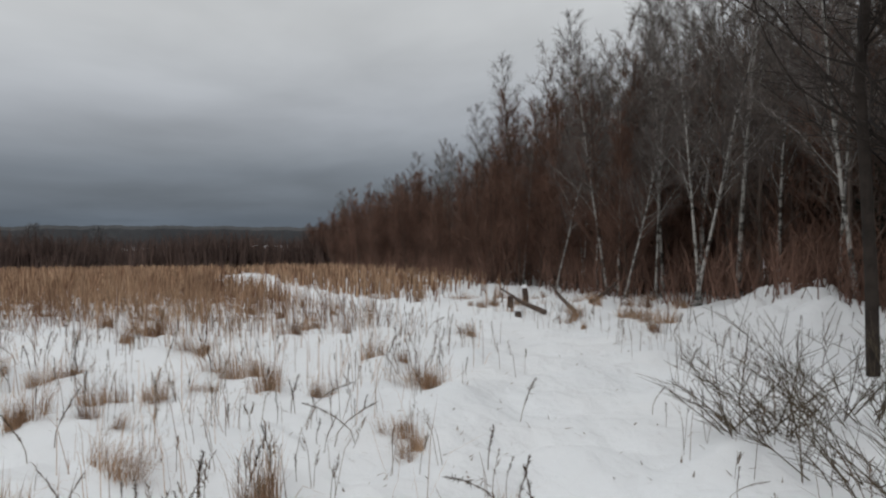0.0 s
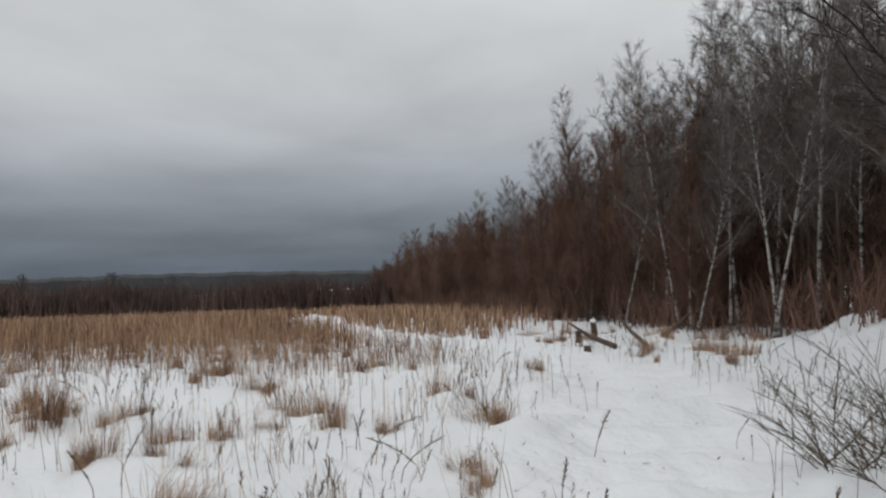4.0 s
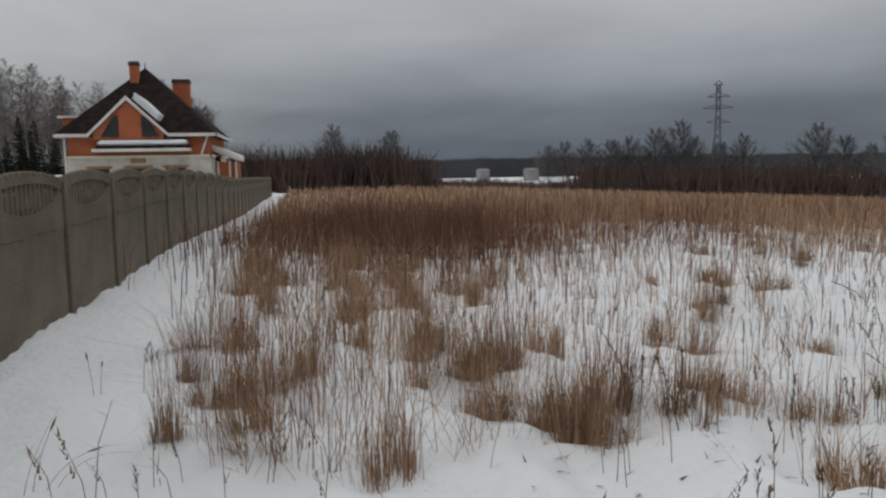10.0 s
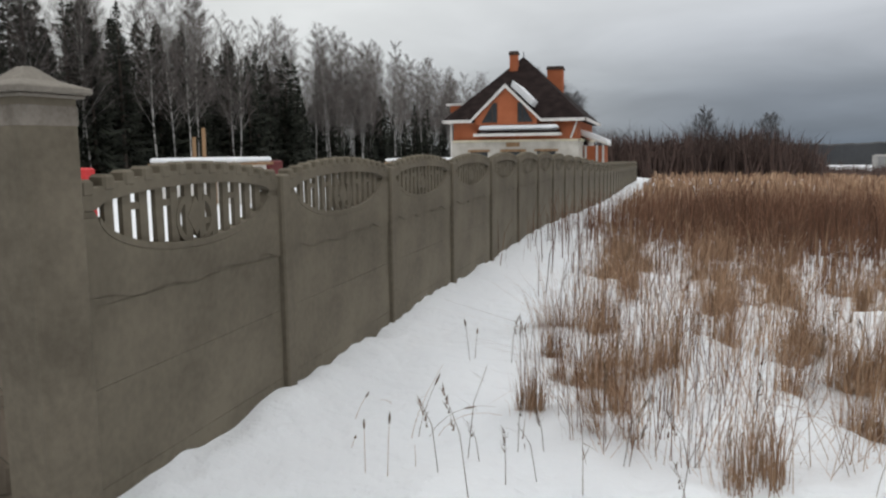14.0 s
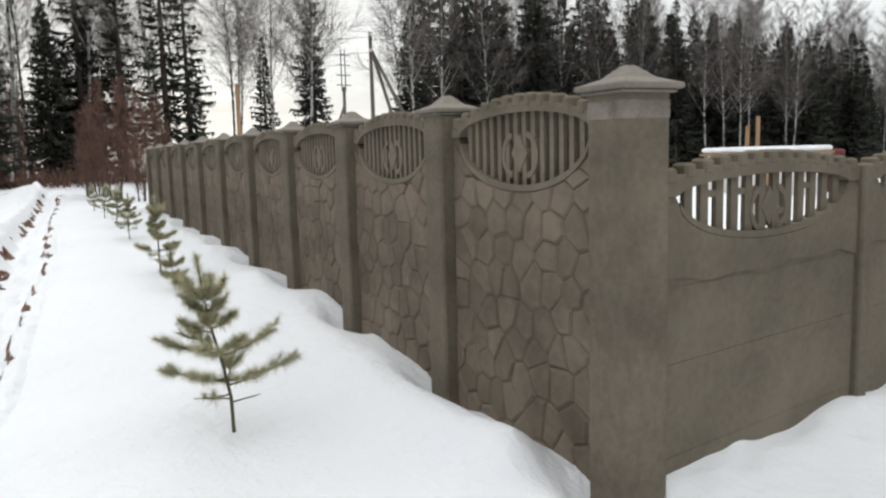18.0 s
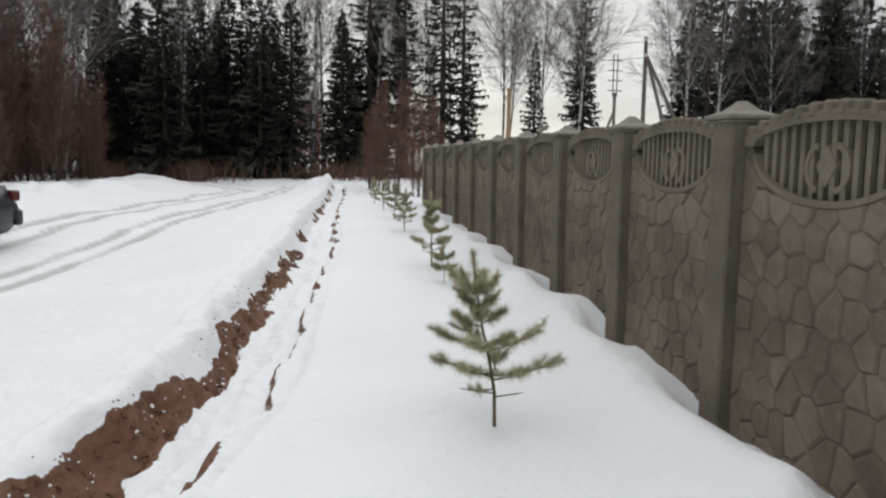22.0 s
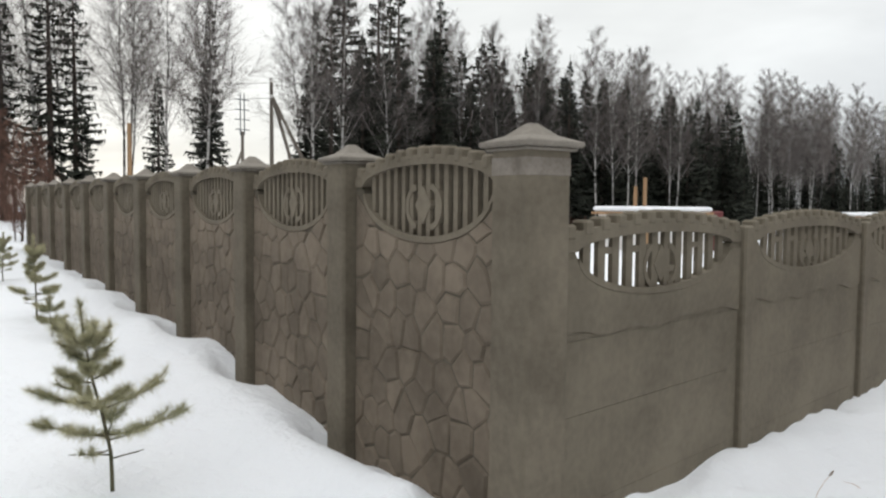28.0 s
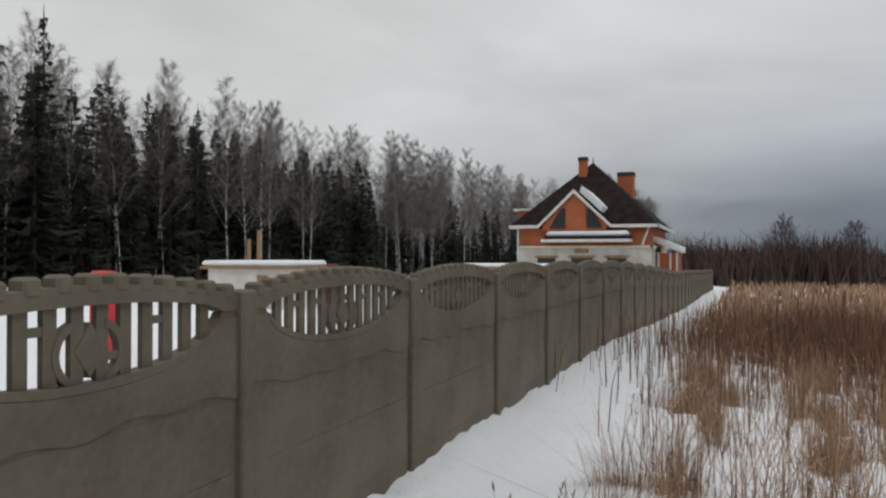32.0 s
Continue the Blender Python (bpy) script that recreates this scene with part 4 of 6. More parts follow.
def bare_tree(seed, h, trunk_r, lean, crown_from, spread, limbs, twigs, twig_w, up=0.9, stems=1, droop=0.0):
    """Trunk with limbs, and a crown of fine twigs, as two Geos."""
    rng = random.Random(seed)
    trunk, crown = Geo(), Geo()
    for st in range(stems):
        a0 = rng.uniform(0, math.tau)
        base = Vector((0.25 * math.cos(a0), 0.25 * math.sin(a0), -0.3)) if stems > 1 else Vector((0, 0, -0.3))
        tilt = Vector((math.cos(a0), math.sin(a0), 0)) * (lean * rng.uniform(0.5, 1.3))
        hh = h * (rng.uniform(0.7, 1.0) if stems > 1 else 1.0)
        pts, wob = [], Vector((0, 0, 0))
        steps = 7
        for i in range(steps + 1):
            t = i / steps
            wob += Vector((rng.uniform(-1, 1), rng.uniform(-1, 1), 0)) * 0.012 * hh
            pts.append(base + tilt * hh * t + wob * t + Vector((0, 0, hh * t)))
        radii = [max(trunk_r * (1 - 0.93 * i / steps) * (1 if stems == 1 else 0.8), 0.012) for i in range(steps + 1)]
        radii[0] *= 1.25
        trunk.tube([tuple(p) for p in pts], radii, 6)

        def at(t):
            f = t * steps
            i = min(int(f), steps - 1)
            return pts[i].lerp(pts[i + 1], f - i)

        for k in range(limbs):
            t = crown_from + (1 - crown_from) * (k + rng.random()) / limbs * 0.97
            p0 = at(t)
            az = k * 2.4 + rng.uniform(-0.5, 0.5)
            reach = spread * hh * (1.08 - t) * rng.uniform(0.6, 1.15) + 0.03 * hh
            d = Vector((math.cos(az), math.sin(az), up * rng.uniform(0.7, 1.4))).normalized()
            p1 = p0 + d * reach * 0.55 + Vector((0, 0, 0.05 * reach))
            p2 = p1 + (d + Vector((rng.uniform(-0.3, 0.3), rng.uniform(-0.3, 0.3), 0.35 - droop))).normalized() * reach * 0.55
            r = max(trunk_r * 0.32 * (1.05 - t), 0.007)
            trunk.tube([tuple(p0), tuple(p1), tuple(p2)], [r, r * 0.6, r * 0.2], 4, False)
            for q in range(twigs):
                u = rng.random() ** 0.7
                b = p0.lerp(p1, u * 2) if u < 0.5 else p1.lerp(p2, u * 2 - 1)
                dd = (d + Vector((rng.uniform(-1, 1), rng.uniform(-1, 1), rng.uniform(-0.5, 0.9) - droop * 1.4)) * 0.9).normalized()
                ln = reach * rng.uniform(0.22, 0.5) + 0.12
                e = b + dd * ln
                crown.sliver(tuple(b), tuple(e), twig_w, side_of(dd, rng))
                for s in range(2):
                    m = b.lerp(e, rng.uniform(0.25, 0.8))
                    d3 = (dd + Vector((rng.uniform(-1, 1), rng.uniform(-1, 1), rng.uniform(-0.6, 0.8) - droop))).normalized()
                    crown.sliver(tuple(m), tuple(m + d3 * ln * rng.uniform(0.45, 0.9)), twig_w * 0.7, side_of(d3, rng))
    return trunk, crown


def spruce(seed, h, spread, bare=0.06, gaps=0.0, fine=4):
    """Trunk, and feathered boughs that droop in ragged tiers."""
    rng = random.Random(seed)
    trunk, crown = Geo(), Geo()
    trunk.tube([(0, 0, -0.3), (0, 0, h * 0.5), (0, 0, h)], [h * 0.013, h * 0.009, 0.01], 6)
    lop = [rng.uniform(0.75, 1.2) for _ in range(8)]
    z, k = h * bare, 0
    while z < h * 0.985:
        t = z / h
        n = 6 if t < 0.8 else 4
        swell = rng.uniform(0.78, 1.15)
        for i in range(n):
            if rng.random() < gaps:
                continue
            az = k * 1.1 + i * math.tau / n + rng.uniform(-0.45, 0.45)
            side = lop[int((az % math.tau) / math.tau * 8) % 8]
            ln = spread * h * (1 - t) ** 0.85 * rng.uniform(0.6, 1.15) * swell * side * (1.0 if t > 0.12 else 0.8) + 0.12
            drop = (0.42 - 0.62 * t + rng.uniform(-0.12, 0.16)) * ln
            zz = z + rng.uniform(-0.012, 0.012) * h
            c, s = math.cos(az), math.sin(az)
            w = min(ln * 0.40, 0.7)
            spine = lambda u: (c * ln * u, s * ln * u, zz - drop * math.sin(u * 1.9) + 0.10 * ln * u * u)
            a, m, e = spine(0.0), spine(0.55), spine(1.0)
            for sg in (-1, 1):
                edge = (m[0] - s * w * 0.55 * sg, m[1] + c * w * 0.55 * sg, m[2] - 0.10 * ln)
                crown.add([a, edge, e, m], [(0, 1, 3), (1, 2, 3)])
            for q in range(fine * 2):
                u = rng.uniform(0.22, 1.0)
                b = spine(u)
                j = (1 if q % 2 else -1) * rng.uniform(0.5, 1.15) * (1.15 - 0.6 * u)
                f = rng.uniform(0.1, 0.35) * w
                tip = (b[0] - s * w * j + c * f, b[1] + c * w * j + s * f, b[2] - rng.uniform(0.04, 0.30) - 0.06 * ln)
                crown.sliver(b, tip, 0.20 * w + 0.06, (c, s, 0.0))
            for q in range(3):
                u = rng.uniform(0.45, 1.0)
                b = spine(u)
                crown.sliver(b, (b[0] + rng.uniform(-0.1, 0.1), b[1] + rng.uniform(-0.1, 0.1), b[2] - rng.uniform(0.2, 0.5)), 0.13, (c, s, 0))
        z += h * (0.027 - 0.011 * t)
        k += 1
    crown.tube([(0, 0, h * 0.93), (0, 0, h * 1.03)], [0.07, 0.01], 4)
    return trunk, crown


def tree_kind(builders, bark, leaf):
    return [(t.mesh("trunk", bark, True), c.mesh("crown", leaf)) for t, c in builders]


BIRCHES = tree_kind([bare_tree(100 + i, 15.0, 0.085, 0.03 + 0.035 * (i % 3), 0.28, 0.225, 34, 42, 0.018, 1.25, 1, 0.28) for i in range(6)], BIRCH_BARK, BIRCH_TWIG)
ALDERS = tree_kind([bare_tree(200 + i, 6.5, 0.042, 0.09, 0.05, 0.25, 24, 30, 0.014, 1.7, 3) for i in range(4)], DARK_BARK, BROWN_TWIG)
SPRUCES = tree_kind([spruce(300 + i, 13.0, 0.185 + 0.03 * (i % 2), 0.04, 0.03 + 0.08 * (i % 3)) for i in range(6)], SPRUCE_BARK, SPRUCE_NEEDLES)
TALL_SPRUCES = tree_kind([spruce(350 + i, 17.0, 0.135, 0.16, 0.30) for i in range(4)], SPRUCE_BARK, SPRUCE_NEEDLES)


def plant(kind, i, x, y, size, turn, name, label, category, group, tilt=0.0):
    trunk_me, crown_me = kind[i % len(kind)]
    m = Matrix.Translation((x, y, H(x, y))) @ Matrix.Rotation(tilt, 4, "X") @ Matrix.Rotation(turn, 4, "Z") @ Matrix.Diagonal((size * random.uniform(0.9, 1.1), size * random.uniform(0.9, 1.1), size, 1))
    t = thing(name, label, category, m, group)
    part("trunk", trunk_me, None, t)
    part("crown", crown_me, None, t)


BIRCH = ("birch_tree", "tall bare birch with a white trunk and fine twigs", "tree", "birches of the wood")
ALDER = ("alder_tree", "leafless reddish-brown young alder with many thin stems", "tree", "brown scrub of the wood")
SPRUCE = ("spruce_tree", "dark green spruce with drooping boughs", "tree", "spruces of the wood")
rnd = random.Random(7)
count = [0]


def stand(kind, tag, x, y, size, chance=1.0):
    """Plants one tree; a clearing stays open along the power line."""
    count[0] += 1
    bearing = math.degrees(math.atan2(2.1 - x, y + 2.6))
    if rnd.random() > chance or (x < -30 and 56.2 < bearing < 62.3):
        return
    plant(kind, count[0], x, y, size, rnd.uniform(0, math.tau), *tag)


# western wood behind the plot: spruces in front, birches among and above them
for i in range(13):
    stand(SPRUCES, SPRUCE, -40 + rnd.uniform(-2.5, 2), -6.6 + i * 0.74 + rnd.uniform(-0.3, 0.3), rnd.uniform(0.6, 0.8))
for x, y, s, kind in ((-40, 5.0, 0.68, SPRUCES), (-42, 9.0, 0.78, TALL_SPRUCES), (-41, 11.0, 0.86, TALL_SPRUCES), (-41.5, 12.4, 0.8, TALL_SPRUCES), (-38.5, 15.6, 0.6, SPRUCES), (-38, 18.2, 0.66, SPRUCES), (-43, 7.2, 0.9, TALL_SPRUCES)):
    stand(kind, SPRUCE, x, y, s)
for i in range(60):
    y = 25 + i * 1.15 + rnd.uniform(-1, 1)
    stand(SPRUCES, SPRUCE, -39 + rnd.uniform(-3, 3) - 0.03 * y, y, rnd.uniform(0.65, 1.12))
for i in range(45):
    y = 34 + i * 1.4 + rnd.uniform(-1, 1)
    stand(SPRUCES, SPRUCE, -44 + rnd.uniform(-3, 2) - 0.03 * y, y, rnd.uniform(0.7, 1.1))
for i in range(30):
    y = 92 + i * 3.4 + rnd.uniform(-1.5, 1.5)
    stand(SPRUCES, SPRUCE, -44 + rnd.uniform(-4, 3), y, rnd.uniform(0.7, 1.05))
for i in range(90):
    y = -8 + i * 1.45 + rnd.uniform(-1.2, 1.2)
    stand(BIRCHES, BIRCH, -45 + rnd.uniform(-4, 4), y, rnd.uniform(1.0, 1.35) * (1.0 if y < 36 else 0.92 if y < 85 else 1.08), 0.7 if y < 4 else 1.0)
for i in range(60):
    y = 100 + i * 1.8 + rnd.uniform(-1.5, 1.5)
    stand(BIRCHES, BIRCH, -46 + rnd.uniform(-6, 6), y, rnd.uniform(1.0, 1.3) if y < 125 else rnd.uniform(1.3, 1.65))
for i in range(18):
    stand(BIRCHES, BIRCH, -34.8 + rnd.uniform(-1.5, 1.5), 14 + i * 2.9 + rnd.uniform(-2, 2), rnd.uniform(0.75, 1.1))
for i in range(14):
    stand(SPRUCES, SPRUCE, -44.5 + rnd.uniform(-1.5, 1.5), -7.0 + i * 0.7 + rnd.uniform(-0.3, 0.3), rnd.uniform(0.55, 0.74))
for i in range(16):
    stand(SPRUCES if i % 3 else TALL_SPRUCES, SPRUCE, -36.5 + rnd.uniform(-2, 2), 25.5 + i * 1.5 + rnd.uniform(-0.6, 0.6), rnd.uniform(0.75, 1.0))
# across the road end
for i in range(6):
    y = 24 + i * 3.1 + rnd.uniform(-0.8, 0.8)
    stand(TALL_SPRUCES, SPRUCE, -45 + rnd.uniform(-4, 4), y, rnd.uniform(0.9, 1.25))
for i in range(26):
    stand(ALDERS, ALDER, -38 + rnd.uniform(-5, 5), -7.5 - i * 0.9 + rnd.uniform(-1, 1), rnd.uniform(0.9, 1.5))
for i in range(24):
    stand(BIRCHES, BIRCH, -46 + rnd.uniform(-8, 6), -34 + i * 1.15 + rnd.uniform(-1, 1), rnd.uniform(1.0, 1.4))
for i in range(30):
    stand(ALDERS, ALDER, -27 - 0.35 * i + rnd.uniform(-1.5, 1.5), -14.5 + 0.2 * i + rnd.uniform(-2.5, 2.5), rnd.uniform(0.6, 1.0))
for i in range(16):
    stand(ALDERS, ALDER, -18 - 0.6 * i + rnd.uniform(-1, 1), -15 + rnd.uniform(-2.5, 2), rnd.uniform(0.7, 1.1))
for i in range(5):
    stand(ALDERS, ALDER, -20.0 - i * 1.2, 3.9 + rnd.uniform(-0.8, 1.2), rnd.uniform(0.45, 0.7))
for i in range(12):
    stand(BIRCHES, BIRCH, -24 + rnd.uniform(-6, 5), -17 + rnd.uniform(-4, 3), rnd.uniform(0.85, 1.2))
# white birches that lean over the thicket at the road's end
for x, y, s, tilt in ((-36, -8.2, 1.0, 0.10), (-35.4, -8.5, 0.95, 0.14), (-38, -10.6, 1.05, 0.05), (-33, -10.8, 0.9, 0.07), (-36, -12.0, 1.0, -0.04), (-39, -3.4, 1.0, 0.02)):
    plant(BIRCHES, int(s * 40), x, y, s, s * 9, *BIRCH, tilt=-tilt)
# eastern wood along the field: brown scrub at the edge, birches behind
EX, EY = 0.906, 0.423
for i in range(120):
    s = 8 + i * 0.8
    off = rnd.uniform(-5.5, 0.2)
    stand(ALDERS, ALDER, 20 + EX * s - EY * off, -6.5 + EY * s + EX * off, rnd.uniform(0.85, 1.3) * (1.25 if s < 30 and off < -2 else 1))
for i in range(130):
    s = -10 + i * 0.8
    off = rnd.uniform(-15, -1.5)
    stand(BIRCHES, BIRCH, 20 + EX * s - EY * off, -7.5 + EY * s + EX * off, rnd.uniform(0.68, 0.95) * (1.0 if s < 12 else 0.82 if s < 30 else 0.7))
for i in range(10):
    s = -9 + i * 2.6 + rnd.uniform(-1.2, 1.2)
    off = rnd.uniform(-3.0, 0.2)
    stand(BIRCHES, BIRCH, 20 + EX * s - EY * off, -7.0 + EY * s + EX * off, rnd.uniform(0.5, 0.7))
for s, off, size, tilt in ((3, 0.2, 0.62, 0.16), (9, -0.5, 0.7, -0.12), (12, 0.1, 0.55, 0.2), (17, -0.6, 0.6, 0.1), (-1, -1.0, 0.7, -0.08), (6.5, 0.3, 0.5, 0.25)):
    plant(BIRCHES, int(size * 50), 20 + EX * s - EY * off, -7.0 + EY * s + EX * off, size * 0.9, size * 11, *BIRCH, tilt=tilt)
for i in range(10):
    s = rnd.uniform(-8, 16)
    off = rnd.uniform(-10, -4)
    stand(SPRUCES, SPRUCE, 20 + EX * s - EY * off, -7.5 + EY * s + EX * off, rnd.uniform(0.35, 0.6))
# scrub thicket between the eastern wood and the road
for i in range(26):
    stand(ALDERS, ALDER, 14 - i * 1.1 + rnd.uniform(-1.5, 1.5), -15 + rnd.uniform(-4, 2), rnd.uniform(0.8, 1.2))


# depth of the woods, as one mass
def woods(name, spots, kinds, leaf, label):
    crown = Geo()
    for x, y, size, k in spots:
        z = H(x, y)
        for src, n in ((kinds[k % len(kinds)][1], 1), (kinds[k % len(kinds)][0], 1)):
            turn = rnd.uniform(0, math.tau)
            c, s = math.cos(turn) * size, math.sin(turn) * size
            vs = np.empty(len(src.vertices) * 3)
            src.vertices.foreach_get("co", vs)
            vs = vs.reshape(-1, 3)
            out = np.stack([x + vs[:, 0] * c - vs[:, 1] * s, y + vs[:, 0] * s + vs[:, 1] * c, z + vs[:, 2] * size], 1)
            crown.add(out.tolist(), [tuple(p.vertices) for p in src.polygons])
    solid(name, crown, leaf, label, "woods", kind="stuff")


rough_spruce = [tuple(g.mesh("deep", SPRUCE_NEEDLES) for g in spruce(380, 13, 0.18, 0.02, 0.25, 2))]
rough_alder = [tuple(g.mesh("deep", BROWN_TWIG) for g in bare_tree(390, 8, 0.07, 0.06, 0.05, 0.24, 15, 18, 0.027, 1.7, 2))]
woods("deep_spruce_wood", [(-52 + rnd.uniform(-6, 6), (26 if i > 8 else -20) + i * 1.6, rnd.uniform(0.55, 0.9), 0) for i in range(95)], rough_spruce, SPRUCE_NEEDLES, "dark mass of spruces deep in the wood")
woods("deep_alder_wood", [(20 + EX * s - EY * o, -7.5 + EY * s + EX * o, rnd.uniform(0.8, 1.15), 0) for s, o in [(rnd.uniform(-14, 95), rnd.uniform(-24, -6)) for _ in range(150)] + [(rnd.uniform(-18, 9), rnd.uniform(-24, -4.5)) for _ in range(50)]], rough_alder, BROWN_TWIG, "brown leafless thicket deep in the wood")
woods("dark_edge_wood", [(20 + EX * s - EY * o, -7.5 + EY * s + EX * o, rnd.uniform(1.0, 1.35), 0) for s, o in [(rnd.uniform(0, 24), rnd.uniform(-14, -3.5)) for _ in range(46)]], rough_alder, BROWN_TWIG, "dark leafless trees close behind the edge of the wood")
rough_birch = [tuple(g.mesh("deep", BIRCH_TWIG) for g in bare_tree(395, 14, 0.10, 0.04, 0.2, 0.2, 22, 20, 0.05, 1.3, 1, 0.2))]
woods("deep_birch_wood", [(rnd.uniform(-64, -49), rnd.uniform(-18, 16), rnd.uniform(0.55, 0.95), 0) for _ in range(60)], rough_birch, BIRCH_TWIG, "grey bare birches deep in the wood")
for y, s in ((5.8, 0.75), (6.6, 0.6), (7.8, 0.7), (13.6, 0.55)):
    stand(SPRUCES, SPRUCE, -44, y, s)
woods("south_alder_wood", [(rnd.uniform(-52, -41), rnd.uniform(-30, -8), rnd.uniform(0.8, 1.2), 0) for _ in range(45)] + [(rnd.uniform(-40, 18), rnd.uniform(-32, -16), rnd.uniform(0.9, 1.3), 0) for _ in range(90)], rough_alder, BROWN_TWIG, "brown leafless thicket south of the road")


rough_tall = [tuple(g.mesh("deep", GREY_TWIG) for g in bare_tree(396 + i, 9, 0.06, 0.05, 0.10, 0.24, 24, 20, 0.021, 1.4, 1, 0.1)) for i in range(3)]
woods("tall_thicket", [(20 + EX * s - EY * o, -7.5 + EY * s + EX * o, rnd.uniform(0.9, 1.35), rnd.randrange(3)) for s, o in [(rnd.uniform(-16, 24), rnd.uniform(-16, -2.5)) for _ in range(150)] + [(rnd.uniform(-6, 22), rnd.uniform(-14, -4)) for _ in range(50)] + [(rnd.uniform(8, 30), rnd.uniform(-16, -5)) for _ in range(35)]], rough_tall, GREY_TWIG, "tall grey-brown leafless thicket behind the edge of the wood")


def underbrush(name, spots, low, high, label):
    """Knee-high dead brush along the foot of a wood."""
    rng = random.Random(len(spots))
    g = Geo()
    for x, y in spots:
        z = H(x, y) - 0.05
        for k in range(26):
            px, py, h = x + rng.gauss(0, 0.7), y + rng.gauss(0, 0.7), rng.uniform(low, high)
            a, a2 = rng.uniform(0, math.tau), rng.uniform(0, math.tau)
            tip = (px + rng.uniform(-0.4, 0.4) * h, py + rng.uniform(-0.4, 0.4) * h, z + h)
            g.sliver((px, py, z), tip, 0.035, (math.cos(a), math.sin(a), 0))
            for q in range(2):
                b = (px + (tip[0] - px) * 0.5, py + (tip[1] - py) * 0.5, z + h * rng.uniform(0.3, 0.7))
                g.sliver(b, (b[0] + rng.uniform(-0.4, 0.4) * h, b[1] + rng.uniform(-0.4, 0.4) * h, b[2] + 0.35 * h), 0.025, (math.cos(a2), math.sin(a2), 0))
    solid(name, g, BROWN_TWIG, label, "brush", kind="stuff")


woods("road_end_wood", [(rnd.uniform(-66, -47), rnd.uniform(-14, 13), rnd.uniform(0.5, 0.95), 0) for _ in range(70)], rough_alder, BROWN_TWIG, "brown leafless thicket beyond the end of the road")
underbrush("eastern_underbrush", [(20 + EX * s - EY * o, -7.5 + EY * s + EX * o) for s, o in [(rnd.uniform(-12, 90), rnd.uniform(-7, 0.8)) for _ in range(420)]], 0.6, 2.0, "reddish-brown dead brush at the foot of the eastern wood")
underbrush("western_underbrush", [(-40 + rnd.uniform(-5, 4), rnd.uniform(-14, 60)) for _ in range(330)], 0.4, 1.3, "brown dead brush at the foot of the western wood")


# ---- far belt of scrub, far trees, pylon ----
def far_bush(geo, x, y, w, h, rng, n):
    z = float(lie(x, y)) - 0.5
    for k in range(n):
        a = rng.uniform(0, math.tau)
        px, py = x + rng.gauss(0, w * 0.4), y + rng.gauss(0, w * 0.4)
        top = h * rng.uniform(0.45, 1.0)
        geo.sliver((px, py, z), (px + rng.uniform(-0.25, 0.25) * h, py + rng.uniform(-0.2, 0.2) * h, z + top), 0.16 + 0.03 * h, (math.cos(a), math.sin(a), 0))
        if k % 2:
            b = z + top * rng.uniform(0.3, 0.8)
            geo.sliver((px, py, b), (px + rng.uniform(-0.4, 0.4) * h, py + rng.uniform(-0.3, 0.3) * h, b + 0.3 * h), 0.13, (math.sin(a), -math.cos(a), 0))


def belt():
    rng = random.Random(11)
    g = Geo()
    for i in range(620):
        a = radians(rng.uniform(10, 68))
        d = rng.uniform(95, 165)
        far_bush(g, 2 + d * math.cos(a), -2 + d * math.sin(a), 3.2, rng.uniform(3.8, 6.2) + 0.012 * (d - 95), rng, 36)
    for i in range(200):
        a = radians(rng.uniform(80, 93))
        d = rng.uniform(80, 120)
        far_bush(g, 2 + d * math.cos(a), -2 + d * math.sin(a), 2.5, rng.uniform(3.5, 6.5), rng, 46)
    for i in range(330):
        a = radians(rng.uniform(65, 82))
        d = rng.uniform(120, 230)
        far_bush(g, 2 + d * math.cos(a), -2 + d * math.sin(a), 4.0, rng.uniform(1.6, 3.3), rng, 20)
    far_bush(g, 88, 38, 4.5, 5.6, rng, 300)
    solid("scrub_belt", g, FAR_SCRUB, "dark brown leafless scrub belt beyond the field", "scrub", kind="stuff")


belt()
FAR_BIRCH = tree_kind([bare_tree(420 + i, 11.0, 0.12, 0.05, 0.12, 0.50, 42, 46, 0.042, 0.9, 1) for i in range(4)], DARK_BARK, HAZED_TREES)
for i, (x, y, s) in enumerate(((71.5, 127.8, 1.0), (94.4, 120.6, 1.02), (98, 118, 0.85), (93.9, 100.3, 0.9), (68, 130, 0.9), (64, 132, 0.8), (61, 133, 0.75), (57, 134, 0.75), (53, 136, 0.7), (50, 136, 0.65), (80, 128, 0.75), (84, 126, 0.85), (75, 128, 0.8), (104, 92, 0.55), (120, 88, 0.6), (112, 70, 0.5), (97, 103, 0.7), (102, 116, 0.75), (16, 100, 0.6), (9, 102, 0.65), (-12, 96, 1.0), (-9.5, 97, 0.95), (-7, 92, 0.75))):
    plant(FAR_BIRCH, i, x, y, s * 1.15, i * 1.7, "roadside_tree", "bare tree standing far behind the field, twigs coloured grey for haze", "tree", "far bare trees")


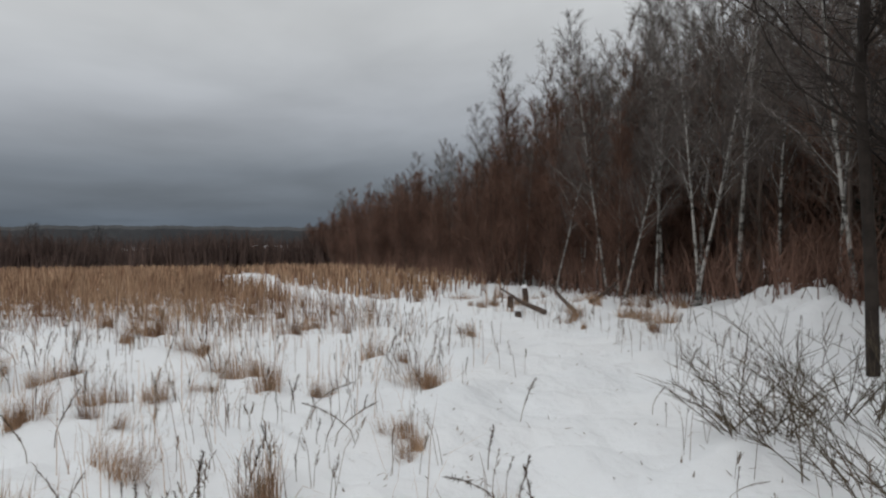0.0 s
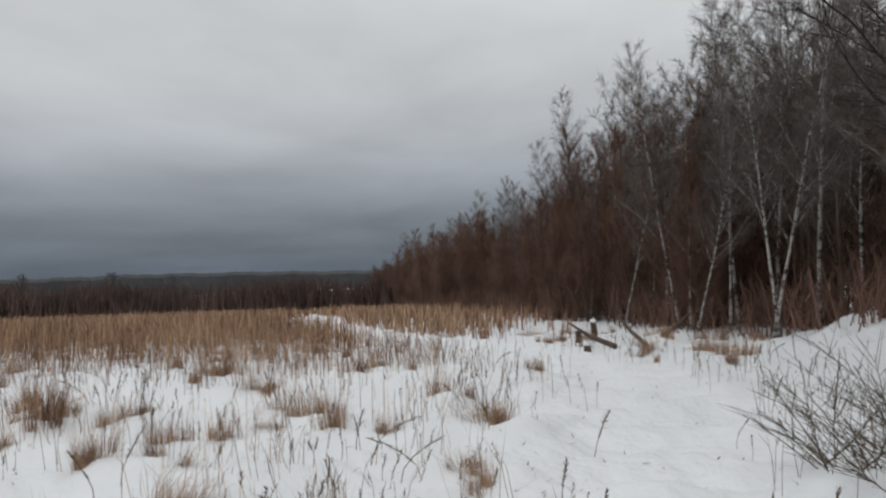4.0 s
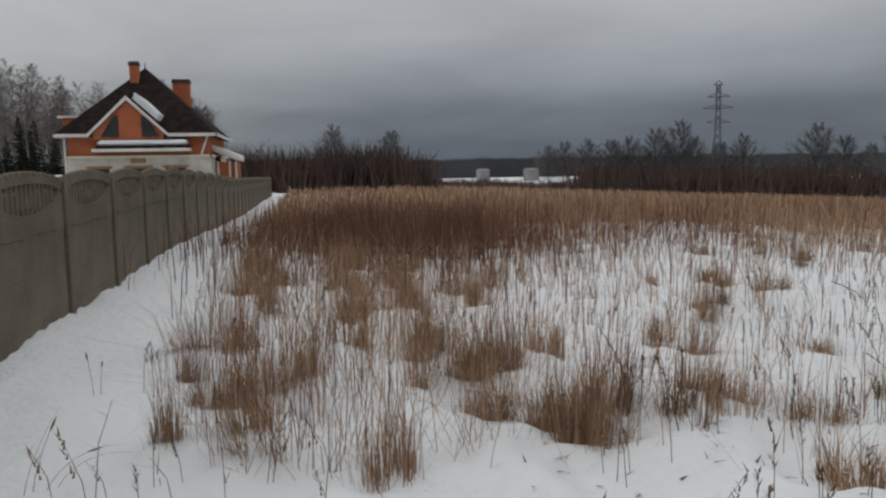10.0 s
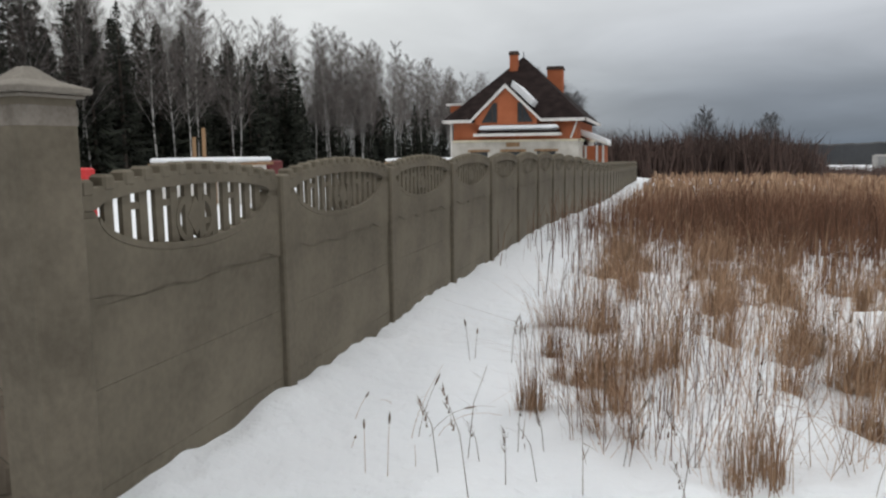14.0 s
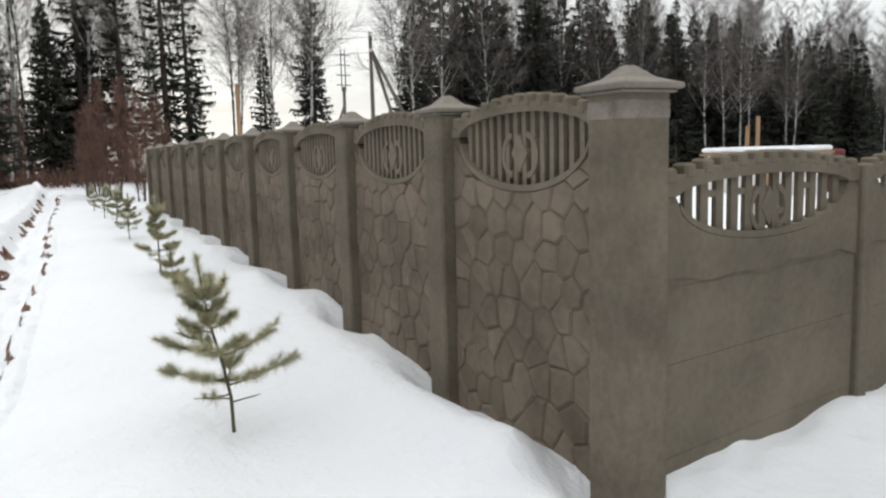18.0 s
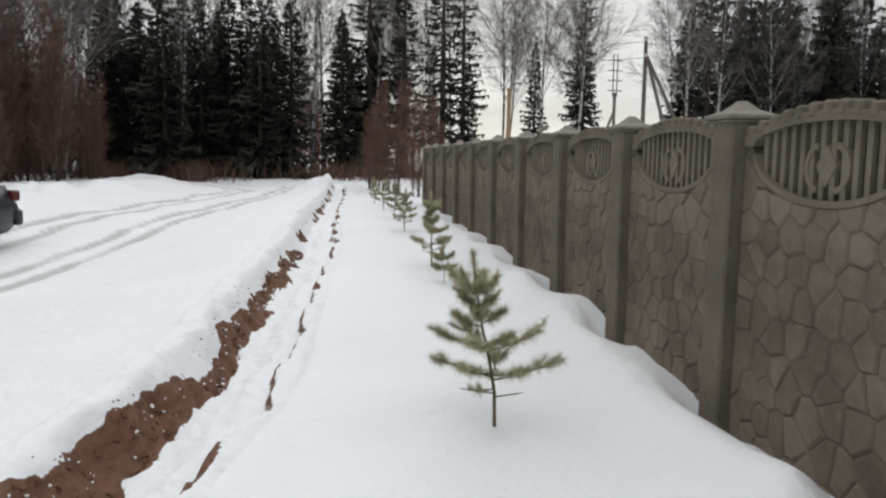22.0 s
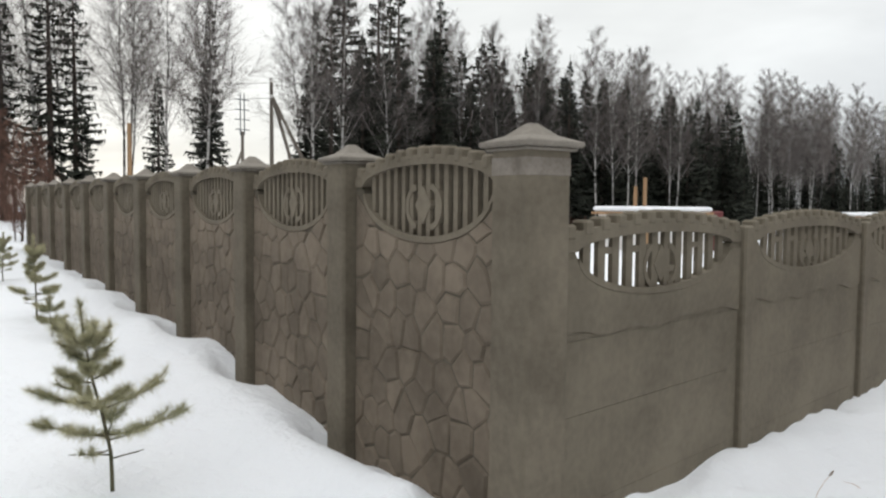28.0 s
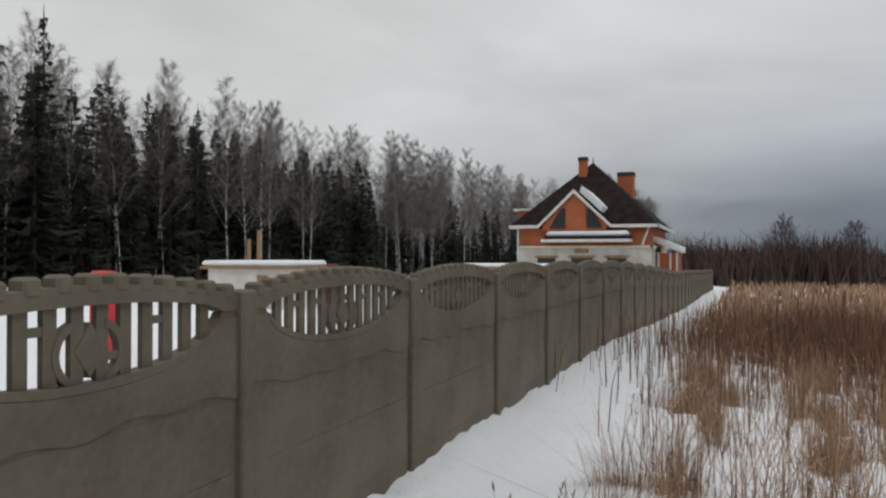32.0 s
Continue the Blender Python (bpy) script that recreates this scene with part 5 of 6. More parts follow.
def pylon():
    x, y = 92.4, 149.5
    z0 = H(x, y) - 1
    t = thing("lattice_pylon", "grey steel lattice power pylon with three crossarms", "pylon", pose(x, y, 0, 0, 0, 146))
    top = 16.6
    g = Geo()
    levels = 12
    for sx in (-1, 1):
        for sy in (-1, 1):
            g.tube([(sx * 2.0, sy * 2.0, z0), (sx * 0.55, sy * 0.55, 6.0), (sx * 0.35, sy * 0.35, top)], [0.2, 0.18, 0.16], 4)
    part("leg", g, STEEL, t)
    g = Geo()
    for i in range(levels):
        a, b = z0 + (top - z0) * i / levels, z0 + (top - z0) * (i + 1) / levels
        w = lambda z: np.interp(z, [z0, 6.0, top], [2.0, 0.55, 0.35])
        for s in (-1, 1):
            g.tube([(-w(a), s * w(a), a), (w(b), s * w(b), b)], [0.09, 0.09], 4)
            g.tube([(w(a), s * w(a), a), (-w(b), s * w(b), b)], [0.06, 0.06], 4)
            g.tube([(s * w(a), -w(a), a), (s * w(b), w(b), b)], [0.06, 0.06], 4)
    part("bracing", g, STEEL, t)
    for z, r in ((8.6, 2.4), (11.6, 3.1), (14.0, 2.3), (16.5, 0.9)):
        g = Geo()
        for s in (-1, 1):
            g.tube([(0, -0.35, z), (s * r, 0, z + 0.1)], [0.17, 0.12], 4)
            g.tube([(0, 0.35, z), (s * r, 0, z + 0.1)], [0.17, 0.12], 4)
            g.tube([(0, 0, z + 0.9), (s * r, 0, z + 0.1)], [0.12, 0.10], 4)
        part("crossarm", g, STEEL, t)


pylon()


def ridge(name, a0, a1, dist, tops, label, mat):
    """A far wooded ridge that closes the view."""
    g = Geo()
    n = 240
    v = []
    for i in range(n + 1):
        a = radians(a0 + (a1 - a0) * i / n)
        rough = 0.5 * math.sin(i * 0.31) + 0.3 * math.sin(i * 0.83 + 1) + 0.2 * math.sin(i * 2.1 + 2)
        t = float(np.interp(i / n, [k / (len(tops) - 1) for k in range(len(tops))], tops)) + 0.0012 * dist * rough
        v += [(d * math.cos(a), d * math.sin(a), z) for d, z in ((dist, -40), (dist + 10, t - 1.5), (dist + 40, t))]
    g.add(v, [(3 * i + k, 3 * i + 3 + k, 3 * i + 4 + k, 3 * i + 1 + k) for i in range(n) for k in range(2)])
    solid(name, g, mat, label, "backdrop", kind="structure")


ridge("backdrop", 5, 50, 420, [-1.5, 0.5, -2.0, -1.2, -1.0, -2, -2.5], "low wooded hills on the eastern skyline", HAZED_WOODS)
ridge("backdrop_north", 48, 110, 900, [3, 4, 5, 4, 5, 4, 3], "wooded horizon to the north, coloured blue-grey for haze", HAZED_WOODS)
for x, y, w, h in ((88, 330, 4, 0.9), (112, 335, 5, 0.6)):
    g = Geo()
    g.box(x - w / 2, y, -8, x + w / 2, y + 8, -3.4 + h * 0.62)
    g.add([(x - w / 2 - 0.4, y - 0.4, -3.4 + h * 0.62), (x + w / 2 + 0.4, y - 0.4, -3.4 + h * 0.62), (x + w / 2 + 0.4, y + 8.4, -3.4 + h * 0.62), (x - w / 2 - 0.4, y + 8.4, -3.4 + h * 0.62), (x - w / 2, y + 4, -2.6 + h * 0.62), (x + w / 2, y + 4, -2.6 + h * 0.62)],
          [(0, 1, 5, 4), (2, 3, 4, 5), (1, 2, 5), (3, 0, 4)])
    solid("distant_building", g, HAZE_WALL, "pale low building far off towards the horizon", "building", "far buildings")


# ---- grass ----
def blade(geo, x, y, z, h, lean, az, w, bend=0.3):
    c, s = math.cos(az), math.sin(az)
    m = (x + c * lean * h * 0.4, y + s * lean * h * 0.4, z + h * 0.55)
    t = (x + c * lean * h * (1 + bend), y + s * lean * h * (1 + bend), z + h * (1 - 0.25 * lean))
    px, py = -s * w / 2, c * w / 2
    geo.add([(x - px, y - py, z), (x + px, y + py, z), (m[0] + px * 0.8, m[1] + py * 0.8, m[2]), (m[0] - px * 0.8, m[1] - py * 0.8, m[2]), t], [(0, 1, 2, 3), (3, 2, 4)])


def tussock(seed, rx, ry, h, n, w):
    """A lopsided clump: a brown heart with a matted skirt, and pale blades that stand or fall about it."""
    rng = random.Random(seed)
    heart, pale = Geo(), Geo()
    a0, l0 = rng.uniform(0, math.tau), rng.uniform(0.05, 0.4)
    lumps = [(rng.gauss(0, rx * 0.5), rng.gauss(0, ry * 0.5), rng.uniform(0.5, 1.0)) for _ in range(5)]

    def one(g, size, tight, upright):
        cx, cy, big = rng.choice(lumps)
        x, y = cx + rng.gauss(0, rx * tight), cy + rng.gauss(0, ry * tight)
        lx = math.cos(a0) * l0 + x / rx * 0.14 + rng.gauss(0, 0.16 if upright else 0.5)
        ly = math.sin(a0) * l0 + y / ry * 0.14 + rng.gauss(0, 0.16 if upright else 0.5)
        lean = min(math.hypot(lx, ly), 1.6)
        blade(g, x, y, -0.05, size * (0.55 + 0.45 * big), lean, math.atan2(ly, lx), w * rng.uniform(0.6, 1.2), rng.uniform(0.0, 0.5))

    for k in range(n):
        one(heart, h * rng.uniform(0.25, 0.8), 0.22, True)
    for k in range(int(n * 0.6)):
        one(heart, h * rng.uniform(0.08, 0.26), 0.30, False)
    for k in range(n // 2):
        one(pale, h * rng.uniform(0.45, 1.2), 0.42, True)
    for k in range(n // 12):
        x, y, a = rng.gauss(0, rx * 0.7), rng.gauss(0, ry * 0.7), rng.gauss(a0, 1.2)
        blade(pale, x, y, 0.0, h * rng.uniform(0.25, 0.5), rng.uniform(1.4, 2.2), a, w, 0.3)
    return heart, pale


TUSSOCKS = []
for i in range(9):
    heart, pale = tussock(500 + i, 0.14 + 0.05 * (i % 3), 0.09 + 0.03 * (i % 2), 0.42 + 0.12 * (i % 4) / 3, 125 + 40 * (i % 3), 0.0044)
    TUSSOCKS.append((heart.mesh("tuft", STRAW_RED if i == 3 else STRAW_MID), pale.mesh("seed_stalk", STRAW if i % 3 else STRAW_MID)))
SPOTS = [(1.62, 2.15, 1.2), (2.07, 1.8, 1.25), (2.74, 1.32, 1.2), (3.16, 2.8, 1.0), (3.93, 1.5, 1.05), (3.83, 1.95, 0.85), (4.47, 1.66, 1.15), (5.04, 2.1, 1.05), (4.9, 0.63, 1.1), (5.22, 1.35, 0.9), (2.85, 4.0, 1.1),
         (10.25, 5.3, 1.2), (3.48, 2.83, 0.9), (8.54, 4.3, 1.0), (4.94, 2.0, 0.9), (5.86, 0.15, 1.0), (6.16, 0.64, 1.1), (7.09, 0.34, 0.9), (6.67, -0.88, 1.15), (5.94, -0.95, 0.7), (9.27, 3.33, 1.6), (9.6, 3.6, 1.5), (10.3, 5.6, 1.3),
         (6.13, 1.85, 0.9), (7.86, -1.48, 0.6), (5.31, 3.35, 1.1), (2.4, 3.3, 1.1), (1.5, 3.4, 1.0), (2.0, 2.6, 1.1), (8.2, -1.35, 0.7), (8.0, 0.9, 0.7), (8.9, 1.6, 0.8), (7.4, 2.7, 0.8), (6.6, -2.3, 0.5), (9.4, -0.3, 0.6), (10.4, 0.8, 0.7), (11.5, 2.0, 0.8), (12.6, 3.4, 0.9), (6.3, 4.4, 1.0), (7.6, 5.3, 1.0)]
more = random.Random(77)
while len(SPOTS) < 84:
    x, y = more.uniform(1.5, 4.4), more.uniform(1.6, 9.0)
    if float(waves(np.float64(x), np.float64(y), 1.1, 41)) > 0.05:
        SPOTS.append((x, y, more.uniform(0.9, 1.45)))
while len(SPOTS) < 235:
    d, a = more.uniform(6.5, 24), radians(more.uniform(-8, 80))
    x, y = 2.3 + d * math.cos(a), -2.5 + d * math.sin(a)
    if abs(float(along(TRAIL, np.float64(x), np.float64(y))[0])) > 1.2 and x > 1.8 and float(waves(np.float64(x), np.float64(y), 2.6, 30)) > -0.1:
        SPOTS.append((x, y, more.uniform(0.55, 1.2)))
for i, (x, y, s) in enumerate(SPOTS):
    flat = more.uniform(0.75, 1.15)
    t = thing("grass_tussock", "ragged tussock of dry brown grass standing in the snow", "grass", Matrix.Translation((x, y, H(x, y) + 0.005)) @ Matrix.Rotation(i * 2.1, 4, "Z") @ Matrix.Diagonal((s * more.uniform(0.8, 1.25) * (0.8 if x < 4.6 else 1), s * more.uniform(0.8, 1.1), s * flat * (1.28 if x < 4.6 and y > 1.2 else 1.0), 1)), "grass tussocks")
    pick = TUSSOCKS[(i * 5 + i // 9) % 9]
    part("tuft", pick[0], None, t)
    part("seed_stalk", pick[1], None, t)


def density(x, y):
    """How thickly the dead grass stands."""
    d = np.hypot(x - 2.3, y + 2.5)
    az = np.degrees(np.arctan2(y + 2.5, x - 2.3))
    dense = smooth01(10.5, 16, d + 1.6 * waves(x, y, 5, 20)) * smooth01(4, 22, az + 6 * waves(x, y, 9, 21))
    near = 0.10 * smooth01(-0.6, 1.0, waves(x, y, 2.2, 22)) * smooth01(3.2, 5.0, d)
    mid = 0.42 * smooth01(0.0, 0.8, 0.6 + waves(x, y, 2.6, 26)) * smooth01(6.5, 9, d) * smooth01(48, 62, az)
    patch = 0.8 * np.exp(-(((x - 3.9) / 2.2) ** 2 + ((y - 12.0) / 3.2) ** 2))
    near = np.maximum(np.maximum(near, mid), patch)
    weeds = 0.72 * (0.55 + 0.45 * waves(x, y, 0.8, 24)) * np.exp(-(((x - 2.7) / 1.6) ** 2 + ((y - 4.8) / 3.6) ** 2) ** 2)
    knots = smooth01(0.0, 0.75, 0.7 * waves(x, y, 0.5, 40) + 0.6 * waves(x, y, 1.1, 41))
    near, weeds = near * (0.25 + 1.5 * knots) + 0.28 * knots * smooth01(44, 58, az) * smooth01(3.5, 5, d), weeds * (0.42 + 1.0 * knots)
    q, w = along(TRAIL, x, y)
    v = np.maximum(np.maximum(dense * (0.55 + 0.45 * smooth01(-0.4, 0.5, waves(x, y, 1.3, 42))), near), weeds) * smooth01(0.8, 1.8, np.abs(q))
    v = v * smooth01(1.0, 1.9, x - 0.016 * y + 0.25 * waves(x, y, 3, 23)) * smooth01(-4.4, -2.6, y - 0.25 * np.clip(x - 8, 0, 60) * 0.6)
    return v


def scatter(rng, n, d0, d1, a0, a1, power=1.0):
    d = d0 * (d1 / d0) ** (rng.random_sample(n) ** power)
    a = np.radians(rng.uniform(a0, a1, n))
    x, y = 2.3 + d * np.cos(a), -2.5 + d * np.sin(a)
    keep = rng.random_sample(n) < density(x, y)
    return x[keep], y[keep], d[keep]


def field_grass():
    rng = np.random.RandomState(3)
    r2 = random.Random(3)
    tan, mid, red, weed = Geo(), Geo(), Geo(), Geo()
    x, y, d = scatter(rng, 92000, 4.0, 26.0, -25, 97)
    z = height(x, y)
    patch = np.exp(-(((x - 3.9) / 2.5) ** 2 + ((y - 12.0) / 3.6) ** 2) ** 2) + 0.5 * waves(x, y, 6, 25)
    wind = waves(x, y, 1.7, 43)
    for i in range(len(x)):
        h = r2.uniform(0.2, 0.85) * (1.15 if d[i] > 12 or x[i] < 4.5 else 0.85)
        w = 0.0022 + 0.0005 * d[i]
        blade(red if patch[i] > (0.35 if d[i] < 12 else 0.12) + r2.uniform(-0.45, 0.45) else mid if r2.random() < 0.55 else tan, x[i], y[i], z[i] - 0.03, h * (1.25 if patch[i] > 0.5 else 1), r2.uniform(0.0, 0.3) if r2.random() < (0.6 if x[i] > 4.5 else 0.42) else r2.uniform(0.3, 1.2), 3.0 * wind[i] + r2.gauss(0, 1.1), w)
    for i in range(5600):
        a, q = r2.uniform(0, math.tau), math.sqrt(r2.random())
        px, py = r2.gauss(4.1, 1.6), r2.gauss(11.9, 2.2)
        blade(red, px, py, float(lie(px, py)) - 0.03, r2.uniform(0.4, 1.05), r2.uniform(0, 0.35), r2.uniform(0, math.tau), 0.011)
    x, y, d = scatter(rng, 46000, 20.0, 110.0, 3, 96)
    z = height(x, y)
    for i in range(len(x)):
        blade(tan if r2.random() < 0.22 else mid if r2.random() < 0.65 else red, x[i], y[i], z[i] - 0.05, r2.uniform(0.45, 0.95), r2.uniform(0.0, 0.3), r2.uniform(0, math.tau), 0.0016 * d[i] + 0.004)
    solid("dry_grass", tan, STRAW, "dry tan grass standing through the snow of the field", "grass", kind="stuff")
    solid("brown_grass", mid, STRAW_MID, "brown dead grass standing among the paler straw", "grass", kind="stuff")
    solid("rusty_grass", red, STRAW_RED, "rusty brown dead grass in dense patches", "grass", kind="stuff")
    # dead weeds with seed heads
    x, y = rng.uniform(1.2, 19, 4200), rng.uniform(-4.5, 14, 4200)
    keep = (np.hypot(x - 2.3, y + 2.5) > 3.0) & (waves(x, y, 2.2, 27) > -0.05) & (np.abs(along(TRAIL, x, y)[0]) > 0.7) & (x > 1.2)
    for px, py in zip(x[keep][:1700], y[keep][:1700]):
        h, a, ln = r2.uniform(0.14, 0.5), r2.uniform(0, math.tau), r2.uniform(0.05, 0.45)
        pz = H(px, py)
        tip = (px + math.cos(a) * ln * h, py + math.sin(a) * ln * h, pz + h)
        weed.tube([(px, py, pz - 0.05), (px + math.cos(a) * ln * h * 0.35, py + math.sin(a) * ln * h * 0.35, pz + h * 0.6), tip], [0.0026, 0.0021, 0.0012], 3, False)
        if r2.random() < 0.6:
            for q in range(10):
                u = 0.62 + 0.4 * q / 10
                b = (px + math.cos(a) * ln * h * u, py + math.sin(a) * ln * h * u, pz + h * u)
                t = r2.uniform(0, math.tau)
                weed.sliver(b, (b[0] + 0.03 * math.cos(t), b[1] + 0.03 * math.sin(t), b[2] + 0.035), 0.011, (math.sin(t), -math.cos(t), 0))
        else:
            for q in range(3):
                u = r2.uniform(0.4, 0.9)
                b = (px + math.cos(a) * ln * h * u, py + math.sin(a) * ln * h * u, pz + h * u)
                t = r2.uniform(0, math.tau)
                weed.sliver(b, (b[0] + 0.12 * math.cos(t), b[1] + 0.12 * math.sin(t), b[2] + r2.uniform(-0.04, 0.1)), 0.006, (math.sin(t), -math.cos(t), 0))
    # crumbs of leaf and stalk lying on the snow
    for i in range(1500):
        d, a = 3.0 + 14.0 * r2.random() ** 1.3, radians(r2.uniform(-22, 75))
        px, py = 2.3 + d * math.cos(a), -2.5 + d * math.sin(a)
        pz, t, ln = H(px, py) + 0.006, r2.uniform(0, math.tau), r2.uniform(0.015, 0.09)
        weed.sliver((px, py, pz), (px + ln * math.cos(t), py + ln * math.sin(t), pz + r2.uniform(0.0, 0.04)), r2.uniform(0.005, 0.016), (-math.sin(t), math.cos(t), 0.3))
    solid("dead_weeds", weed, WEED, "thin dark dead weeds with seed heads in the snow", "weeds", kind="stuff")


field_grass()


def weed_stalk(x, y, h, lean, az, head, pale):
    """One stalk with a narrow seed head; it may bow over."""
    c, s = math.cos(az), math.sin(az)
    z = H(x, y)
    pts = []
    for i in range(8):
        t = i / 7
        pts.append((x + c * lean * h * t ** 1.6, y + s * lean * h * t ** 1.6, z - 0.04 + h * (t - max(lean - 0.5, 0) * 0.75 * t ** 3)))
    ob = thing("weed_stalk", "thin pale dead grass stalk with a dark narrow seed head" if head else "thin bowed dead grass stalk in the snow", "weed", None, "single weed stalks")
    g = Geo()
    g.tube(pts, [0.0019 - 0.00015 * i for i in range(8)], 4, False)
    part("stalk", g, STRAW if pale else WEED, ob)
    if head:
        a, b = Vector(pts[-2]), Vector(pts[-1])
        g = Geo()
        g.tube([tuple(a.lerp(b, u)) for u in (-0.1, 0.15, 0.5, 0.8, 1.15)], [0.0015, 0.005, 0.0065, 0.0045, 0.0008], 6)
        part("seed_head", g, WEED, ob)


for x, y, h, lean, az, head, pale in ((1.05, 0.96, 0.42, 0.05, 0.2, 1, 1), (0.92, 1.0, 0.36, 0.04, 2.0, 1, 1), (1.03, 1.54, 0.45, 0.35, 0.6, 1, 0), (1.08, 1.56, 0.35, 0.9, 0.3, 1, 0), (1.12, 1.6, 0.4, 1.1, 0.0, 0, 1), (1.0, 1.5, 0.5, 0.5, 0.8, 0, 1), (0.99, 3.0, 0.4, 0.12, 2.8, 1, 0), (1.02, 3.05, 0.3, 0.3, 1.5, 1, 0), (0.6, 1.67, 0.22, 0.5, 0.7, 1, 1), (0.72, 1.3, 0.12, 0.4, 1.0, 1, 1), (1.15, 1.1, 0.22, 0.5, 5.0, 0, 1), (0.75, 2.0, 0.12, 1.2, 3.0, 0, 1), (2.59, 7.05, 0.9, 0.55, 2.6, 0, 0), (3.2, 1.6, 0.5, 0.9, 2.4, 0, 1), (3.3, 1.5, 0.55, 1.0, 2.9, 0, 1), (3.25, 1.2, 0.4, 0.25, 5.5, 0, 0), (3.4, 1.7, 0.5, 1.1, 3.4, 0, 1), (3.1, 1.75, 0.45, 1.2, 0.4, 0, 1), (2.3, 1.45, 0.3, 0.7, 3.0, 0, 1), (2.35, 1.5, 0.25, 0.2, 1.0, 1, 1)):
    weed_stalk(x, y, h * 0.85, lean, az, head, pale)


def dock_kind(seed, h, lean):
    """A dark leafless dock: stalk, and a club of seeds or curled leaves up its length."""
    rng = random.Random(seed)
    stalk, head = Geo(), Geo()
    pts = [(lean * h * t ** 1.5, 0.02 * math.sin(5 * t), h * (t - max(lean - 0.4, 0) * 0.6 * t * t)) for t in (0, 0.25, 0.5, 0.75, 1.0)]
    stalk.tube([(0, 0, -0.06)] + pts[1:], [0.0045, 0.004, 0.0035, 0.003, 0.002], 4, False)
    for k in range(70):
        u = 3.99 * (0.35 + 0.65 * rng.random() ** (0.8 if seed % 3 else 0.5))
        u = min(max(u, 0.3), 3.99)
        a, b = Vector(pts[int(u)]), Vector(pts[int(u) + 1])
        p = a.lerp(b, u - int(u))
        d = ((b - a).normalized() * 0.7 + Vector((rng.gauss(0, 0.6), rng.gauss(0, 0.6), rng.gauss(-0.1, 0.4)))).normalized()
        head.sliver(tuple(p), tuple(p + d * rng.uniform(0.015, 0.042)), rng.uniform(0.006, 0.014), side_of(d, rng))
    return stalk.mesh("stalk", WEED), head.mesh("seed_head", DARK_WEED)


DOCKS = [dock_kind(640 + i, 0.34 + 0.05 * (i % 4), (0.05, 0.2, 0.45, 0.9, 0.12)[i % 5]) for i in range(8)]
more = random.Random(78)
planted = 0
while planted < 230:
    d, a = 3.6 + 13 * more.random() ** 1.2, radians(more.uniform(-24, 66))
    x, y = 2.3 + d * math.cos(a), -2.5 + d * math.sin(a)
    if abs(float(along(TRAIL, np.float64(x), np.float64(y))[0])) < (0.5 if d < 9 else 0.8) or x < 1.6 or float(waves(np.float64(x), np.float64(y), 1.6, 44)) < -0.05:
        continue
    s = more.uniform(0.5, 0.95)
    t = thing("dock_stalk", "dark brown dead dock stalk with a clubbed seed head", "weed", Matrix.Translation((x, y, H(x, y))) @ Matrix.Rotation(more.uniform(0, math.tau), 4, "Z") @ Matrix.Diagonal((s, s, s, 1)), "dock stalks")
    pick = DOCKS[planted % 8]
    part("stalk", pick[0], None, t)
    part("seed_head", pick[1], None, t)
    planted += 1


